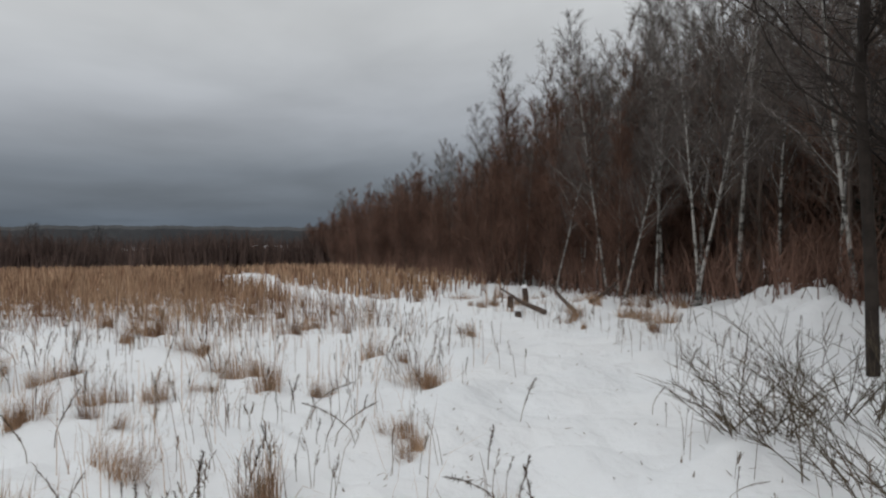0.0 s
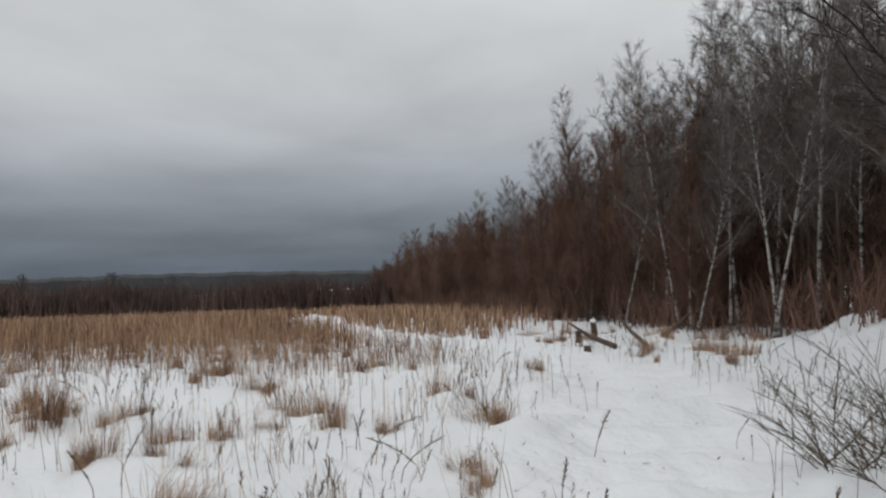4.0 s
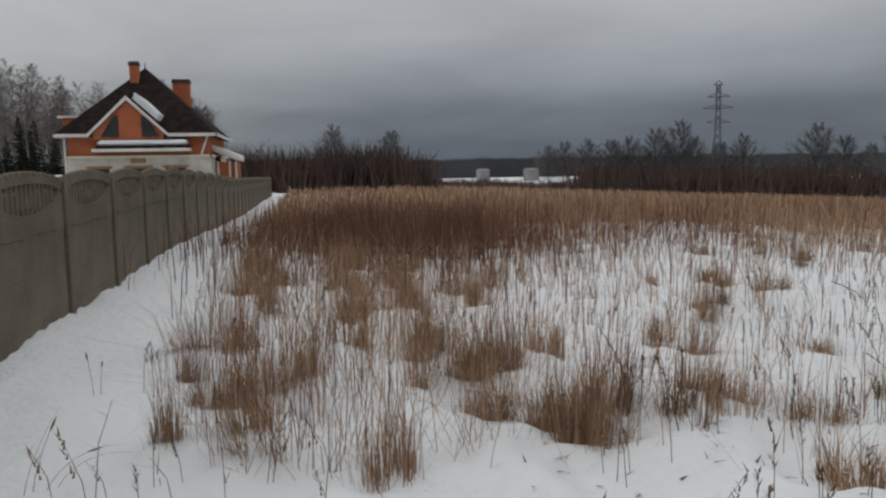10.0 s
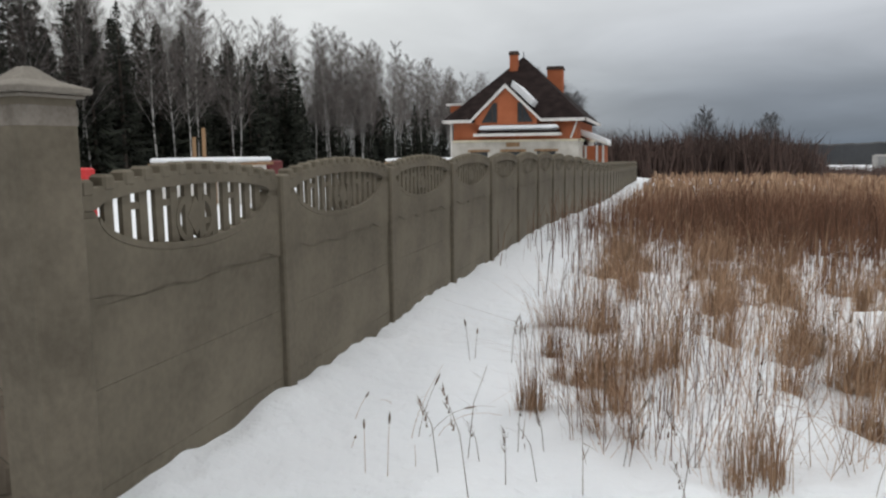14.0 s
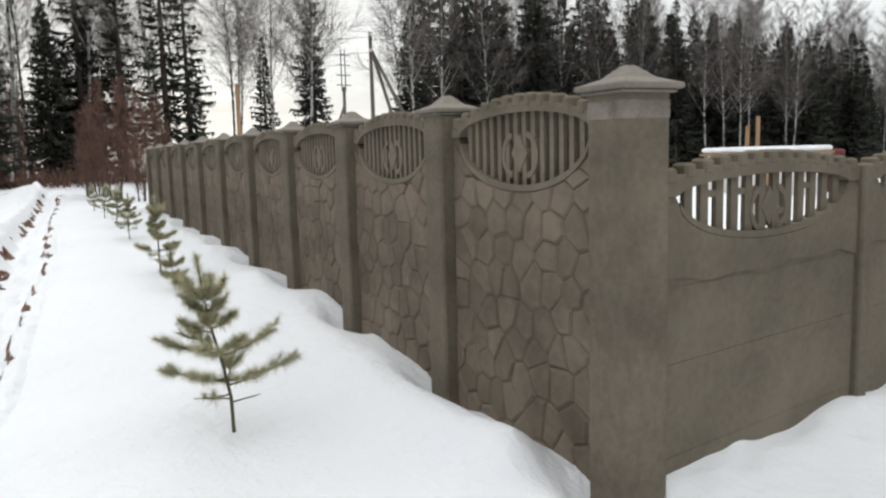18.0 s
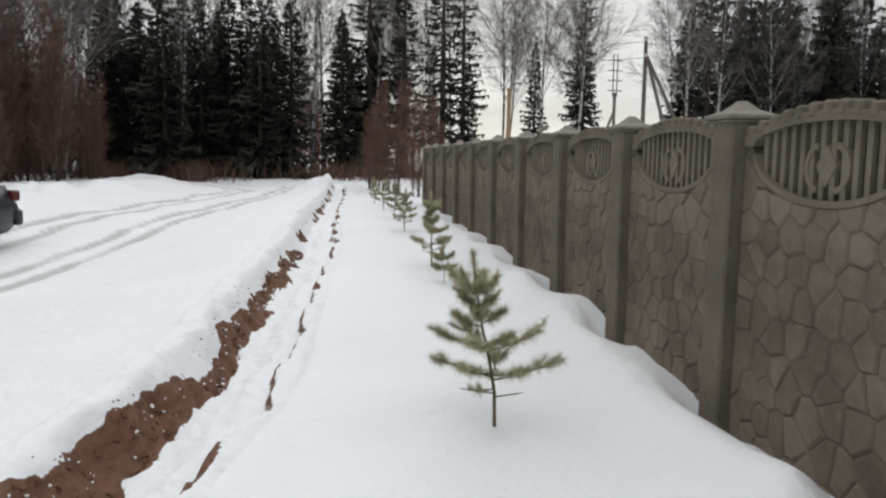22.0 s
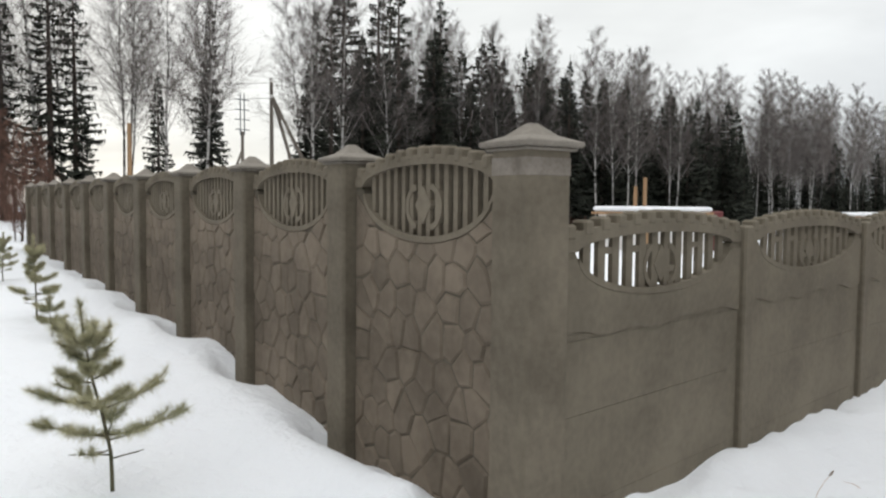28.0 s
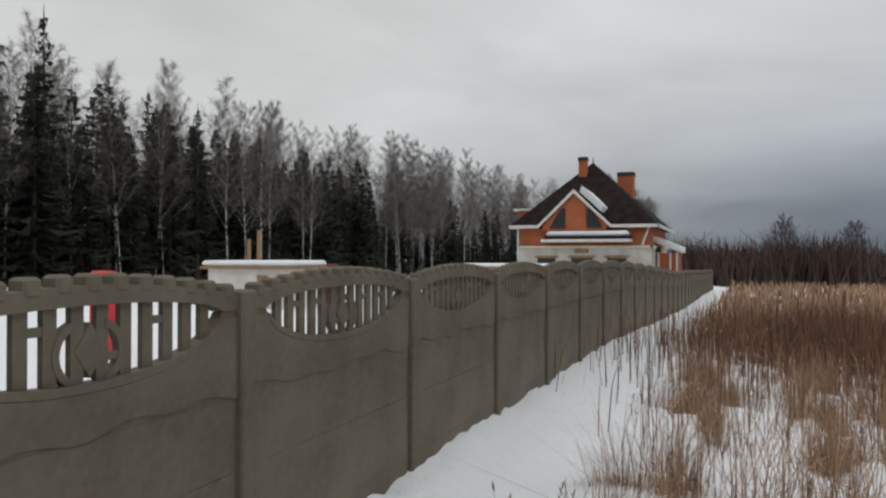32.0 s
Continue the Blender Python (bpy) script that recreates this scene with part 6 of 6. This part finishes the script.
# ---- verge: pine saplings, clods, willow, poles, car ----
def sapling(seed, h, spread, lean, boughs_at):
    """A young pine. Each bough: height, direction, reach, rise of its tip, share of it that is bushy."""
    rng = random.Random(seed)
    stem, wood, needles = Geo(), Geo(), Geo()
    axis = lambda t: Vector((-lean * h * t ** 1.3 + 0.012 * h * math.sin(7 * t), 0.012 * h * math.sin(5 * t + 1), h * t))
    stem.tube([(0, 0, -0.1)] + [tuple(axis(t)) for t in (0.2, 0.4, 0.6, 0.8, 0.92, 1.0)], [0.012 * h, 0.0098 * h, 0.0085 * h, 0.007 * h, 0.005 * h, 0.0035 * h, 0.002 * h], 7)

    def brush(pts, u0, n, ln):
        """Needles in a bottle-brush, swept towards the tip."""
        for k in range(n):
            u = (u0 + (1 - u0) * rng.random() ** 0.8) * (len(pts) - 1) * 0.999
            a, b = pts[int(u)], pts[int(u) + 1]
            d = (b - a).normalized()
            v = (d * rng.uniform(0.25, 1.0) + Vector((rng.gauss(0, 0.75), rng.gauss(0, 0.75), rng.gauss(0.15, 0.75)))).normalized()
            p = a.lerp(b, u - int(u))
            needles.sliver(tuple(p), tuple(p + v * ln * rng.uniform(0.6, 1.15)), 0.0029, side_of(v, rng))

    def limb(o, az, ln, rise, bushy, r, n, ln2):
        c, s = math.cos(az), math.sin(az)
        pts = [o + Vector((c * ln * u, s * ln * u, ln * (0.12 * u + rise * u ** 2.2))) for u in (0, 0.25, 0.5, 0.75, 1.0)]
        wood.tube([tuple(p) for p in pts], [r, r * 0.85, r * 0.7, r * 0.5, r * 0.3], 5, False)
        if bushy > 0:
            brush(pts, 1 - bushy, n, ln2)
        return pts

    for t, az, reach, rise, bushy in boughs_at:
        ln = spread * reach
        pts = limb(axis(t), az, ln, rise, bushy, 0.0055 * h, int(430 * ln / spread * bushy) + 40, 0.068)
        for q in range(5 if bushy > 0 else 2):
            u = rng.uniform(1.2, 3.6) if bushy < 0.7 else rng.uniform(0.6, 3.6)
            b = pts[int(u)].lerp(pts[int(u) + 1], u - int(u))
            limb(b, az + rng.choice((-1, 1)) * rng.uniform(0.45, 1.0), ln * rng.uniform(0.25, 0.42), rise * 0.6 + 0.15, min(bushy * 1.4, 1.0), 0.003 * h, int(150 * min(bushy * 1.4, 1)), 0.064)
    top = [axis(t) for t in (0.80, 0.87, 0.94, 1.0)]
    brush(top, 0.0, 380, 0.058)
    return stem.mesh("stem", PINE_BARK, True), wood.mesh("boughs", PINE_BARK), needles.mesh("needles", PINE_NEEDLES)


MAIN_BOUGHS = [(0.17, 0.2, 0.5, 0.0, 0.0), (0.19, 3.0, 0.62, -0.05, 0.0), (0.22, 4.2, 0.5, 0.0, 0.15), (0.24, 1.6, 0.45, 0.0, 0.2),
               (0.27, 0.1, 1.15, 0.22, 0.5), (0.29, 2.9, 0.95, 0.12, 0.6), (0.31, 4.0, 0.8, 0.2, 0.6), (0.30, 1.4, 0.8, 0.2, 0.6), (0.30, 5.3, 0.8, 0.2, 0.5),
               (0.44, 0.25, 0.85, 0.3, 0.7), (0.46, 3.2, 0.85, 0.25, 0.85), (0.47, 2.3, 0.7, 0.3, 0.8), (0.45, 4.4, 0.7, 0.3, 0.8), (0.48, 5.5, 0.6, 0.35, 0.8),
               (0.58, 3.3, 0.42, 0.35, 0.7), (0.60, 0.3, 0.34, 0.45, 0.7), (0.62, 1.8, 0.36, 0.4, 0.8), (0.62, 4.7, 0.36, 0.4, 0.8), (0.69, 2.6, 0.36, 0.6, 0.9), (0.70, 5.9, 0.36, 0.6, 0.9), (0.76, 0.2, 0.36, 0.9, 1.0), (0.77, 1.5, 0.34, 0.9, 1.0), (0.76, 2.8, 0.42, 0.8, 1.0), (0.78, 3.9, 0.36, 0.9, 1.0), (0.78, 5.2, 0.34, 0.9, 1.0)]
turned = random.Random(64)
OTHER_BOUGHS = [(t * 0.96 + 0.02, az + turned.uniform(0.6, 2.0), reach * turned.uniform(0.75, 1.1), rise, bushy) for t, az, reach, rise, bushy in MAIN_BOUGHS]
pines = [sapling(61, 1.0, 0.33, 0.15, MAIN_BOUGHS), sapling(62, 1.0, 0.31, 0.05, OTHER_BOUGHS), sapling(63, 0.5, 0.2, 0.05, [(0.35, k * 1.4, 0.8, 0.3, 0.7) for k in range(4)] + [(0.62, k * 1.3 + 0.5, 0.75, 0.5, 0.9) for k in range(4)])]
for x, y, s, k, turn in ((-1.82, -1.08, 0.98, 0, 1.22), (-5.3, -0.27, 0.75, 2, 1.0), (-6.35, -0.08, 0.86, 1, 2.2), (-10.2, 0.62, 0.7, 0, 3.0), (-12.2, 0.95, 0.74, 1, 4.0), (-14.6, 1.3, 0.7, 0, 5.2), (-16.8, 1.6, 0.65, 1, 1.3)):
    t = thing("pine_sapling", "small olive-green pine sapling planted in the snow along the fence", "sapling", Matrix.Translation((x, y, H(x, y))) @ Matrix.Rotation(turn, 4, "Z") @ Matrix.Diagonal((s, s, s, 1)), "pine saplings")
    for name, me in zip(("stem", "bough_whorl", "needle_mass"), pines[k]):
        part(name, me, None, t)


def crumb(geo, x, y, z, r, rng):
    """One broken lump."""
    bm = bmesh.new()
    for q in range(9):
        a, e = rng.uniform(0, math.tau), rng.uniform(-1, 1)
        c = math.sqrt(1 - e * e)
        bm.verts.new(Vector((math.cos(a) * c, math.sin(a) * c, e * 0.8)) * r * rng.uniform(0.7, 1.2) + Vector((x, y, z)))
    bmesh.ops.convex_hull(bm, **{"input": bm.verts[:]})
    bm.verts.index_update()
    geo.add([tuple(p.co) for p in bm.verts], [tuple(p.index for p in f.verts) for f in bm.faces])
    bm.free()


def clods():
    rng = random.Random(9)
    earth, snow = Geo(), Geo()
    total = 0
    for (ax, ay), (bx, by) in zip(DITCH[1:], DITCH[2:-1]):
        ln = math.hypot(bx - ax, by - ay)
        for k in range(int(ln * 190 * (1 if total < 9 else 0.3))):
            u, pick = rng.random(), rng.random()
            off = rng.gauss(0.03, 0.07) if pick < 0.55 else rng.gauss(-0.09, 0.035) if pick < 0.66 else rng.gauss(0.0, 0.10)
            x, y = ax + (bx - ax) * u - (by - ay) / ln * -off, ay + (by - ay) * u - (bx - ax) / ln * off
            bare = float(soil(np.float64(x), np.float64(y))) > 0.3
            if pick < 0.55 and bare:
                crumb(earth, x, y, H(x, y), rng.uniform(0.006, 0.034), rng)
            elif 0.55 <= pick < 0.66 and not bare:
                crumb(earth, x, y, H(x, y) + 0.012, rng.uniform(0.003, 0.010), rng)
            elif pick >= 0.78 and bare:
                crumb(snow, x, y, H(x, y) + 0.012, rng.uniform(0.004, 0.019), rng)
        total += ln
    solid("clay_clods", earth, EARTH, "reddish-brown clods of clay along the cut of the ditch", "soil", kind="stuff")
    solid("snow_crumbs", snow, SNOW_CAP, "white crumbs of snow fallen on the clay of the ditch", "snow", kind="stuff")


clods()


# old willow with three stems, and the thin shrub before it
def stem_tree(seed, x, y, stems, reach_dir):
    rng = random.Random(seed)
    trunk, crown = Geo(), Geo()
    for k, (ox, oy, lean_x, lean_y, h, r) in enumerate(stems):
        pts = [Vector((ox, oy, -0.3))]
        for i in range(1, 9):
            t = i / 8
            pts.append(Vector((ox + lean_x * h * t + rng.uniform(-0.06, 0.06), oy + lean_y * h * t + rng.uniform(-0.06, 0.06), h * t)))
        trunk.tube([tuple(p) for p in pts], [r * 0.68 * (1.15 - i / 8.5) + 0.01 for i in range(9)], 8)
        for j in range(26):
            t = rng.uniform(0.22, 0.98)
            i = min(int(t * 8), 7)
            p0 = pts[i].lerp(pts[i + 1], t * 8 - i)
            az = rng.gauss(reach_dir, 1.2)
            ln = rng.uniform(1.2, 3.4) * (1.15 - 0.5 * t)
            d = Vector((math.cos(az), math.sin(az), rng.uniform(0.1, 0.8))).normalized()
            limb = [p0]
            for q in range(5):
                d = (d + Vector((rng.gauss(0, 0.16), rng.gauss(0, 0.16), rng.gauss(0.06, 0.14)))).normalized()
                limb.append(limb[-1] + d * ln / 5)
            r0 = rng.uniform(0.013, 0.027)
            trunk.tube([tuple(p) for p in limb], [r0 * (1 - 0.17 * q) for q in range(6)], 5, False)
            for q in range(16):
                u = rng.uniform(0.6, 4.99)
                b = limb[int(u)].lerp(limb[int(u) + 1], u - int(u))
                dd = (d + Vector((rng.uniform(-1, 1), rng.uniform(-1, 1), rng.uniform(-0.5, 0.9)))).normalized()
                l2 = rng.uniform(0.25, 0.85)
                bend = b + dd * l2 * 0.5
                end = bend + (dd + Vector((rng.gauss(0, 0.25), rng.gauss(0, 0.25), 0.15))).normalized() * l2 * 0.5
                crown.tube([tuple(b), tuple(bend), tuple(end)], [0.006, 0.004, 0.0015], 3, False)
                for w in range(5):
                    m = b.lerp(end, rng.uniform(0.2, 0.95))
                    d3 = (dd + Vector((rng.uniform(-1, 1), rng.uniform(-1, 1), rng.uniform(-0.4, 0.7)))).normalized()
                    crown.sliver(tuple(m), tuple(m + d3 * rng.uniform(0.12, 0.4)), 0.006, side_of(d3, rng))
    t = thing("willow_tree", "bare dark willow with three stems rising from the snow", "tree", pose(x, y, H(x, y)))
    part("trunk", trunk, WILLOW_BARK, t, smooth=True)
    part("crown", crown, WILLOW_BARK, t)


stem_tree(71, 11.4, -6.0, [(0, 0.2, -0.02, 0.05, 8.5, 0.085), (-0.06, -0.02, 0.03, 0.012, 9.0, 0.08), (-0.1, -0.27, 0.03, -0.03, 8.0, 0.085), (0.5, -1.3, 0.02, -0.03, 9.5, 0.10)], 2.4)
stem_tree(72, 13.6, -7.6, [(0, 0, 0.02, 0.05, 8.8, 0.12), (0.6, -1.2, -0.03, 0.02, 9.5, 0.10)], 2.0)


def shrub(seed, x, y, n, h, spread, bias):
    rng = random.Random(seed)
    t = thing("willow_shrub", "low olive-brown twiggy willow shrub growing out of the snow", "shrub", pose(x, y, H(x, y)), "willow shrubs")
    for k in range(n):
        g = tw = Geo()
        a, ln = rng.uniform(0, math.tau), h * rng.uniform(0.5, 1.1)
        o = Vector((rng.gauss(0, 0.18), rng.gauss(0, 0.18), -0.1))
        d = Vector((math.cos(a) * spread + bias[0], math.sin(a) * spread + bias[1], 1)).normalized()
        m = o + d * ln * 0.5 + Vector((0, 0, 0.05))
        e = m + (d + Vector((rng.uniform(-0.2, 0.2), rng.uniform(-0.2, 0.2), 0.15))).normalized() * ln * 0.5
        g.tube([tuple(o), tuple(m), tuple(e)], [0.007, 0.0048, 0.0018], 4, False)
        for q in range(14):
            u = rng.uniform(0.2, 1)
            b = o.lerp(m, u * 2) if u < 0.5 else m.lerp(e, u * 2 - 1)
            dd = (d + Vector((rng.uniform(-1, 1), rng.uniform(-1, 1), rng.uniform(-0.2, 0.5))) * 0.9).normalized()
            l2 = rng.uniform(0.12, 0.42)
            tw.tube([tuple(b), tuple(b + dd * l2)], [0.003, 0.0012], 3, False)
            if q % 2:
                d3 = (dd + Vector((rng.uniform(-1, 1), rng.uniform(-1, 1), 0.2))).normalized()
                tw.sliver(tuple(b + dd * l2 * 0.5), tuple(b + dd * l2 * 0.5 + d3 * l2 * 0.5), 0.005, side_of(d3, rng))
        part("stem", g, OLIVE_TWIG, t)


shrub(81, 8.8, -4.15, 22, 1.15, 1.3, (-0.2, 0.2))
shrub(82, 7.7, -4.6, 20, 1.0, 1.4, (0.1, 0.1))
shrub(83, 9.4, -5.0, 24, 1.3, 1.1, (-0.1, 0.2))
shrub(84, 6.9, -4.8, 18, 0.6, 0.8, (0, 0))
g = Geo()
for k, (x, y, ln, a) in enumerate(((19.5, -2.6, 3.4, 0.2), (22.0, -3.0, 2.6, -0.3), (18.4, -2.0, 1.6, 0.7))):
    z = H(x, y)
    g.tube([(x, y, z + 0.05), (x + ln * 0.5 * math.cos(a), y + ln * 0.5 * math.sin(a), z + 0.18), (x + ln * math.cos(a), y + ln * math.sin(a), z + 0.42)], [0.06, 0.05, 0.02], 6)
solid("fallen_branches", g, DARK_BARK, "dark fallen branches lying at the edge of the wood", "branches", kind="stuff")
for x, y, h in ((20.6, -1.1, 0.3), (21.4, -1.4, 0.42), (17.8, -1.5, 0.2)):
    g = Geo()
    z = H(x, y)
    g.tube([(x, y, z - 0.2), (x + 0.03, y, z + h * 0.6), (x, y + 0.02, z + h)], [0.09, 0.07, 0.065], 8)
    st = solid("stump", g, DARK_BARK, "dark cut stump capped with snow", "stump", "stumps")
    g = Geo()
    g.lathe([(0.066, z + h - 0.01), (0.075, z + h + 0.02), (0.06, z + h + 0.06), (0.0, z + h + 0.075)], 10, (x, y + 0.02))
    part("snow_cap", g, SNOW_CAP, st, "white snow cap")


# wooden power poles beyond the plot
def power_pole():
    x, y = -33.9, 19.7
    z = H(x, y)
    t = thing("power_pole", "weathered wooden power pole with two raking struts", "pole", pose(x, y, 0, 0, 0, -32))
    g = Geo()
    g.tube([(0, 0, z - 0.5), (0, 0, 7.95)], [0.13, 0.09], 8)
    part("pole", g, POLE_WOOD, t)
    for s, r in ((1, 3.5), (1, 2.1)):
        g = Geo()
        g.tube([(0, s * r, z - 0.5), (0, 0.05, 7.0)], [0.11, 0.08], 8)
        part("strut", g, POLE_WOOD, t)
    for zz in (6.75, 7.55):
        g = Geo()
        g.box(-0.55, -0.06, zz, 0.55, 0.06, zz + 0.12)
        arm = part("crossarm", g, POLE_WOOD, t)
        for s in (-0.48, 0.48):
            g = Geo()
            g.lathe([(0.02, zz + 0.1), (0.08, zz + 0.14), (0.05, zz + 0.22), (0.07, zz + 0.27), (0.0, zz + 0.3)], 8, (s, 0))
            part("insulator", g, WHITE_TRIM, arm)
    t2 = thing("steel_mast", "thin steel mast with a raking stay beside the power pole", "mast", pose(x + 0.5, y - 2.0, 0))
    g = Geo()
    g.tube([(0, 0, z - 0.5), (0, 0, 5.0)], [0.09, 0.08], 8)
    g.tube([(0, -1.8, z - 0.5), (0, 0, 4.1)], [0.08, 0.065], 6)
    part("post", g, POLE_WOOD, t2)
    g = Geo()
    for s in (-1, 1):
        g.tube([(0, s * 0.11, 4.8), (0, s * 0.11, 6.9)], [0.035, 0.035], 4)
    for zz in (5.1, 5.6, 6.1, 6.6):
        g.tube([(0, -0.4, zz), (0, 0.4, zz)], [0.035, 0.035], 4)
    part("mast_head", g, STEEL, t2)
    for a, b in (((-34.5, 20.0, 7.7), (-10, 110, 10.0)), ((-33.3, 19.4, 7.7), (-8, 108, 10.0)), ((-33.9, 19.7, 6.9), (-56, -30, 7.5)), ((-33.9, 19.7, 7.7), (-57, -30, 8.4))):
        a, b = Vector(a), Vector(b)
        pts = [a.lerp(b, i / 10) - Vector((0, 0, 4 * (i / 10) * (1 - i / 10) * 1.2)) for i in range(11)]
        g = Geo()
        g.tube([tuple(p) for p in pts], [0.012] * 11, 4, False)
        solid("overhead_wire", g, CABLE, "thin dark overhead wire strung from the pole", "cable", "overhead wires")


power_pole()
g = Geo()
g.tube([(-33.5, 12.0, 0.0), (-33.5, 12.0, 5.0)], [0.12, 0.1], 8)
solid("timber_pole", g, WOOD_RAW, "short brown timber pole behind the stone fence", "pole")


def parked_car():
    """A dark sedan at the roadside, seen from its side and tail."""
    x, y = -9.17, -6.74
    z = H(x, y) - 0.02
    car = thing("parked_car", "dark blue-grey sedan parked on the snowy road", "car", pose(x, y, z, 0, 0, 155))
    # outline along the length (front at -2.2, tail at 2.2)
    L = [(-2.2, 0.35, 0.62), (-2.1, 0.28, 0.74), (-1.2, 0.22, 0.90), (-0.75, 0.22, 0.96), (0.2, 0.22, 0.97), (1.2, 0.22, 0.99), (1.75, 0.24, 0.98), (2.02, 0.28, 0.95), (2.16, 0.34, 0.84), (2.22, 0.40, 0.66), (2.18, 0.42, 0.58)]
    g = Geo()
    v, n = [], 8
    for lx, zb, zt in L:
        k = 0.98 - 0.10 * (abs(lx) / 2.2) ** 4
        half = 0.84 * k
        v += [(lx, -half * 0.9, zb), (lx, -half, zb + 0.16), (lx, -half * 1.0, zb + (zt - zb) * 0.65), (lx, -half * 0.86, zt), (lx, half * 0.86, zt), (lx, half, zb + (zt - zb) * 0.65), (lx, half, zb + 0.16), (lx, half * 0.9, zb)]
    f = [(i * n + k, (i + 1) * n + k, (i + 1) * n + (k + 1) % n, i * n + (k + 1) % n) for i in range(len(L) - 1) for k in range(n)]
    f += [tuple(range(n)), tuple(range(len(L) * n - 1, (len(L) - 1) * n - 1, -1))]
    g.add(v, f)
    part("body", g, CAR_PAINT, car, smooth=True)
    C = [(-1.0, 0.95, 0.70), (-0.35, 1.36, 0.56), (0.25, 1.42, 0.55), (0.75, 1.37, 0.55), (1.5, 1.0, 0.68)]
    g = Geo()
    for (ax, az, aw), (bx, bz, bw) in zip(C, C[1:]):
        g.add([(ax, -aw, az), (bx, -bw, bz), (bx, bw, bz), (ax, aw, az)], [(0, 1, 2, 3)])
    part("roof", g, CAR_PAINT, car)
    for s in (-1, 1):
        g = Geo()
        g.add([(-0.95, s * 0.715, 0.95), (-0.36, s * 0.565, 1.34), (0.25, s * 0.555, 1.395), (0.72, s * 0.555, 1.345), (1.42, s * 0.69, 0.99)], [(0, 1, 2, 3, 4)])
        part("side_window", g, WINDOW_DARK, car)
        g = Geo()
        g.box(-1.2, s * 0.835 - 0.015, 0.25, 1.1, s * 0.835 + 0.015, 0.36, 0.01)
        part("sill", g, CAR_DIRT, car)
        g = Geo()
        g.box(2.02, s * 0.62 - 0.16, 0.72, 2.2, s * 0.62 + 0.16, 0.88, 0.02)
        part("tail_lamp", g, TAIL_RED, car)
        for wx in (-1.35, 1.35):
            g = Geo()
            g.lathe([(0.17, s * 0.72 - 0.09), (0.29, s * 0.72 - 0.09), (0.315, s * 0.72 - 0.06), (0.315, s * 0.72 + 0.09), (0.29, s * 0.72 + 0.12), (0.19, s * 0.72 + 0.12)], 20)
            tyre = g.v
            g.v = [(wx + p[0], p[2], 0.31 + p[1]) for p in tyre]
            wheel = part("wheel", g, RUBBER, car)
            g = Geo()
            for k in range(10):
                a = k * math.tau / 10
                b = a + 0.36
                yy = s * 0.845
                g.add([(wx + 0.03 * math.cos(a), yy, 0.31 + 0.03 * math.sin(a)), (wx + 0.19 * math.cos(a), yy - s * 0.01, 0.31 + 0.19 * math.sin(a)), (wx + 0.19 * math.cos(b), yy - s * 0.01, 0.31 + 0.19 * math.sin(b)), (wx + 0.03 * math.cos(b), yy, 0.31 + 0.03 * math.sin(b))], [(0, 1, 2, 3)])
            part("rim", g, ALLOY, wheel)
    g = Geo()
    g.box(2.12, -0.78, 0.36, 2.26, 0.78, 0.60, 0.03)
    part("bumper", g, CAR_PAINT, car)


parked_car()

# ---- stones of the fence panels ----
for k, panel in enumerate(STONE_PANELS):
    singles, joined = stone_sets[k % 3]
    if k < 5:
        for me in singles:
            part("stone", me, STONEWORK, panel)
    else:
        tagged(part("stone_facing", joined, STONE_REST, panel), kind="stuff")
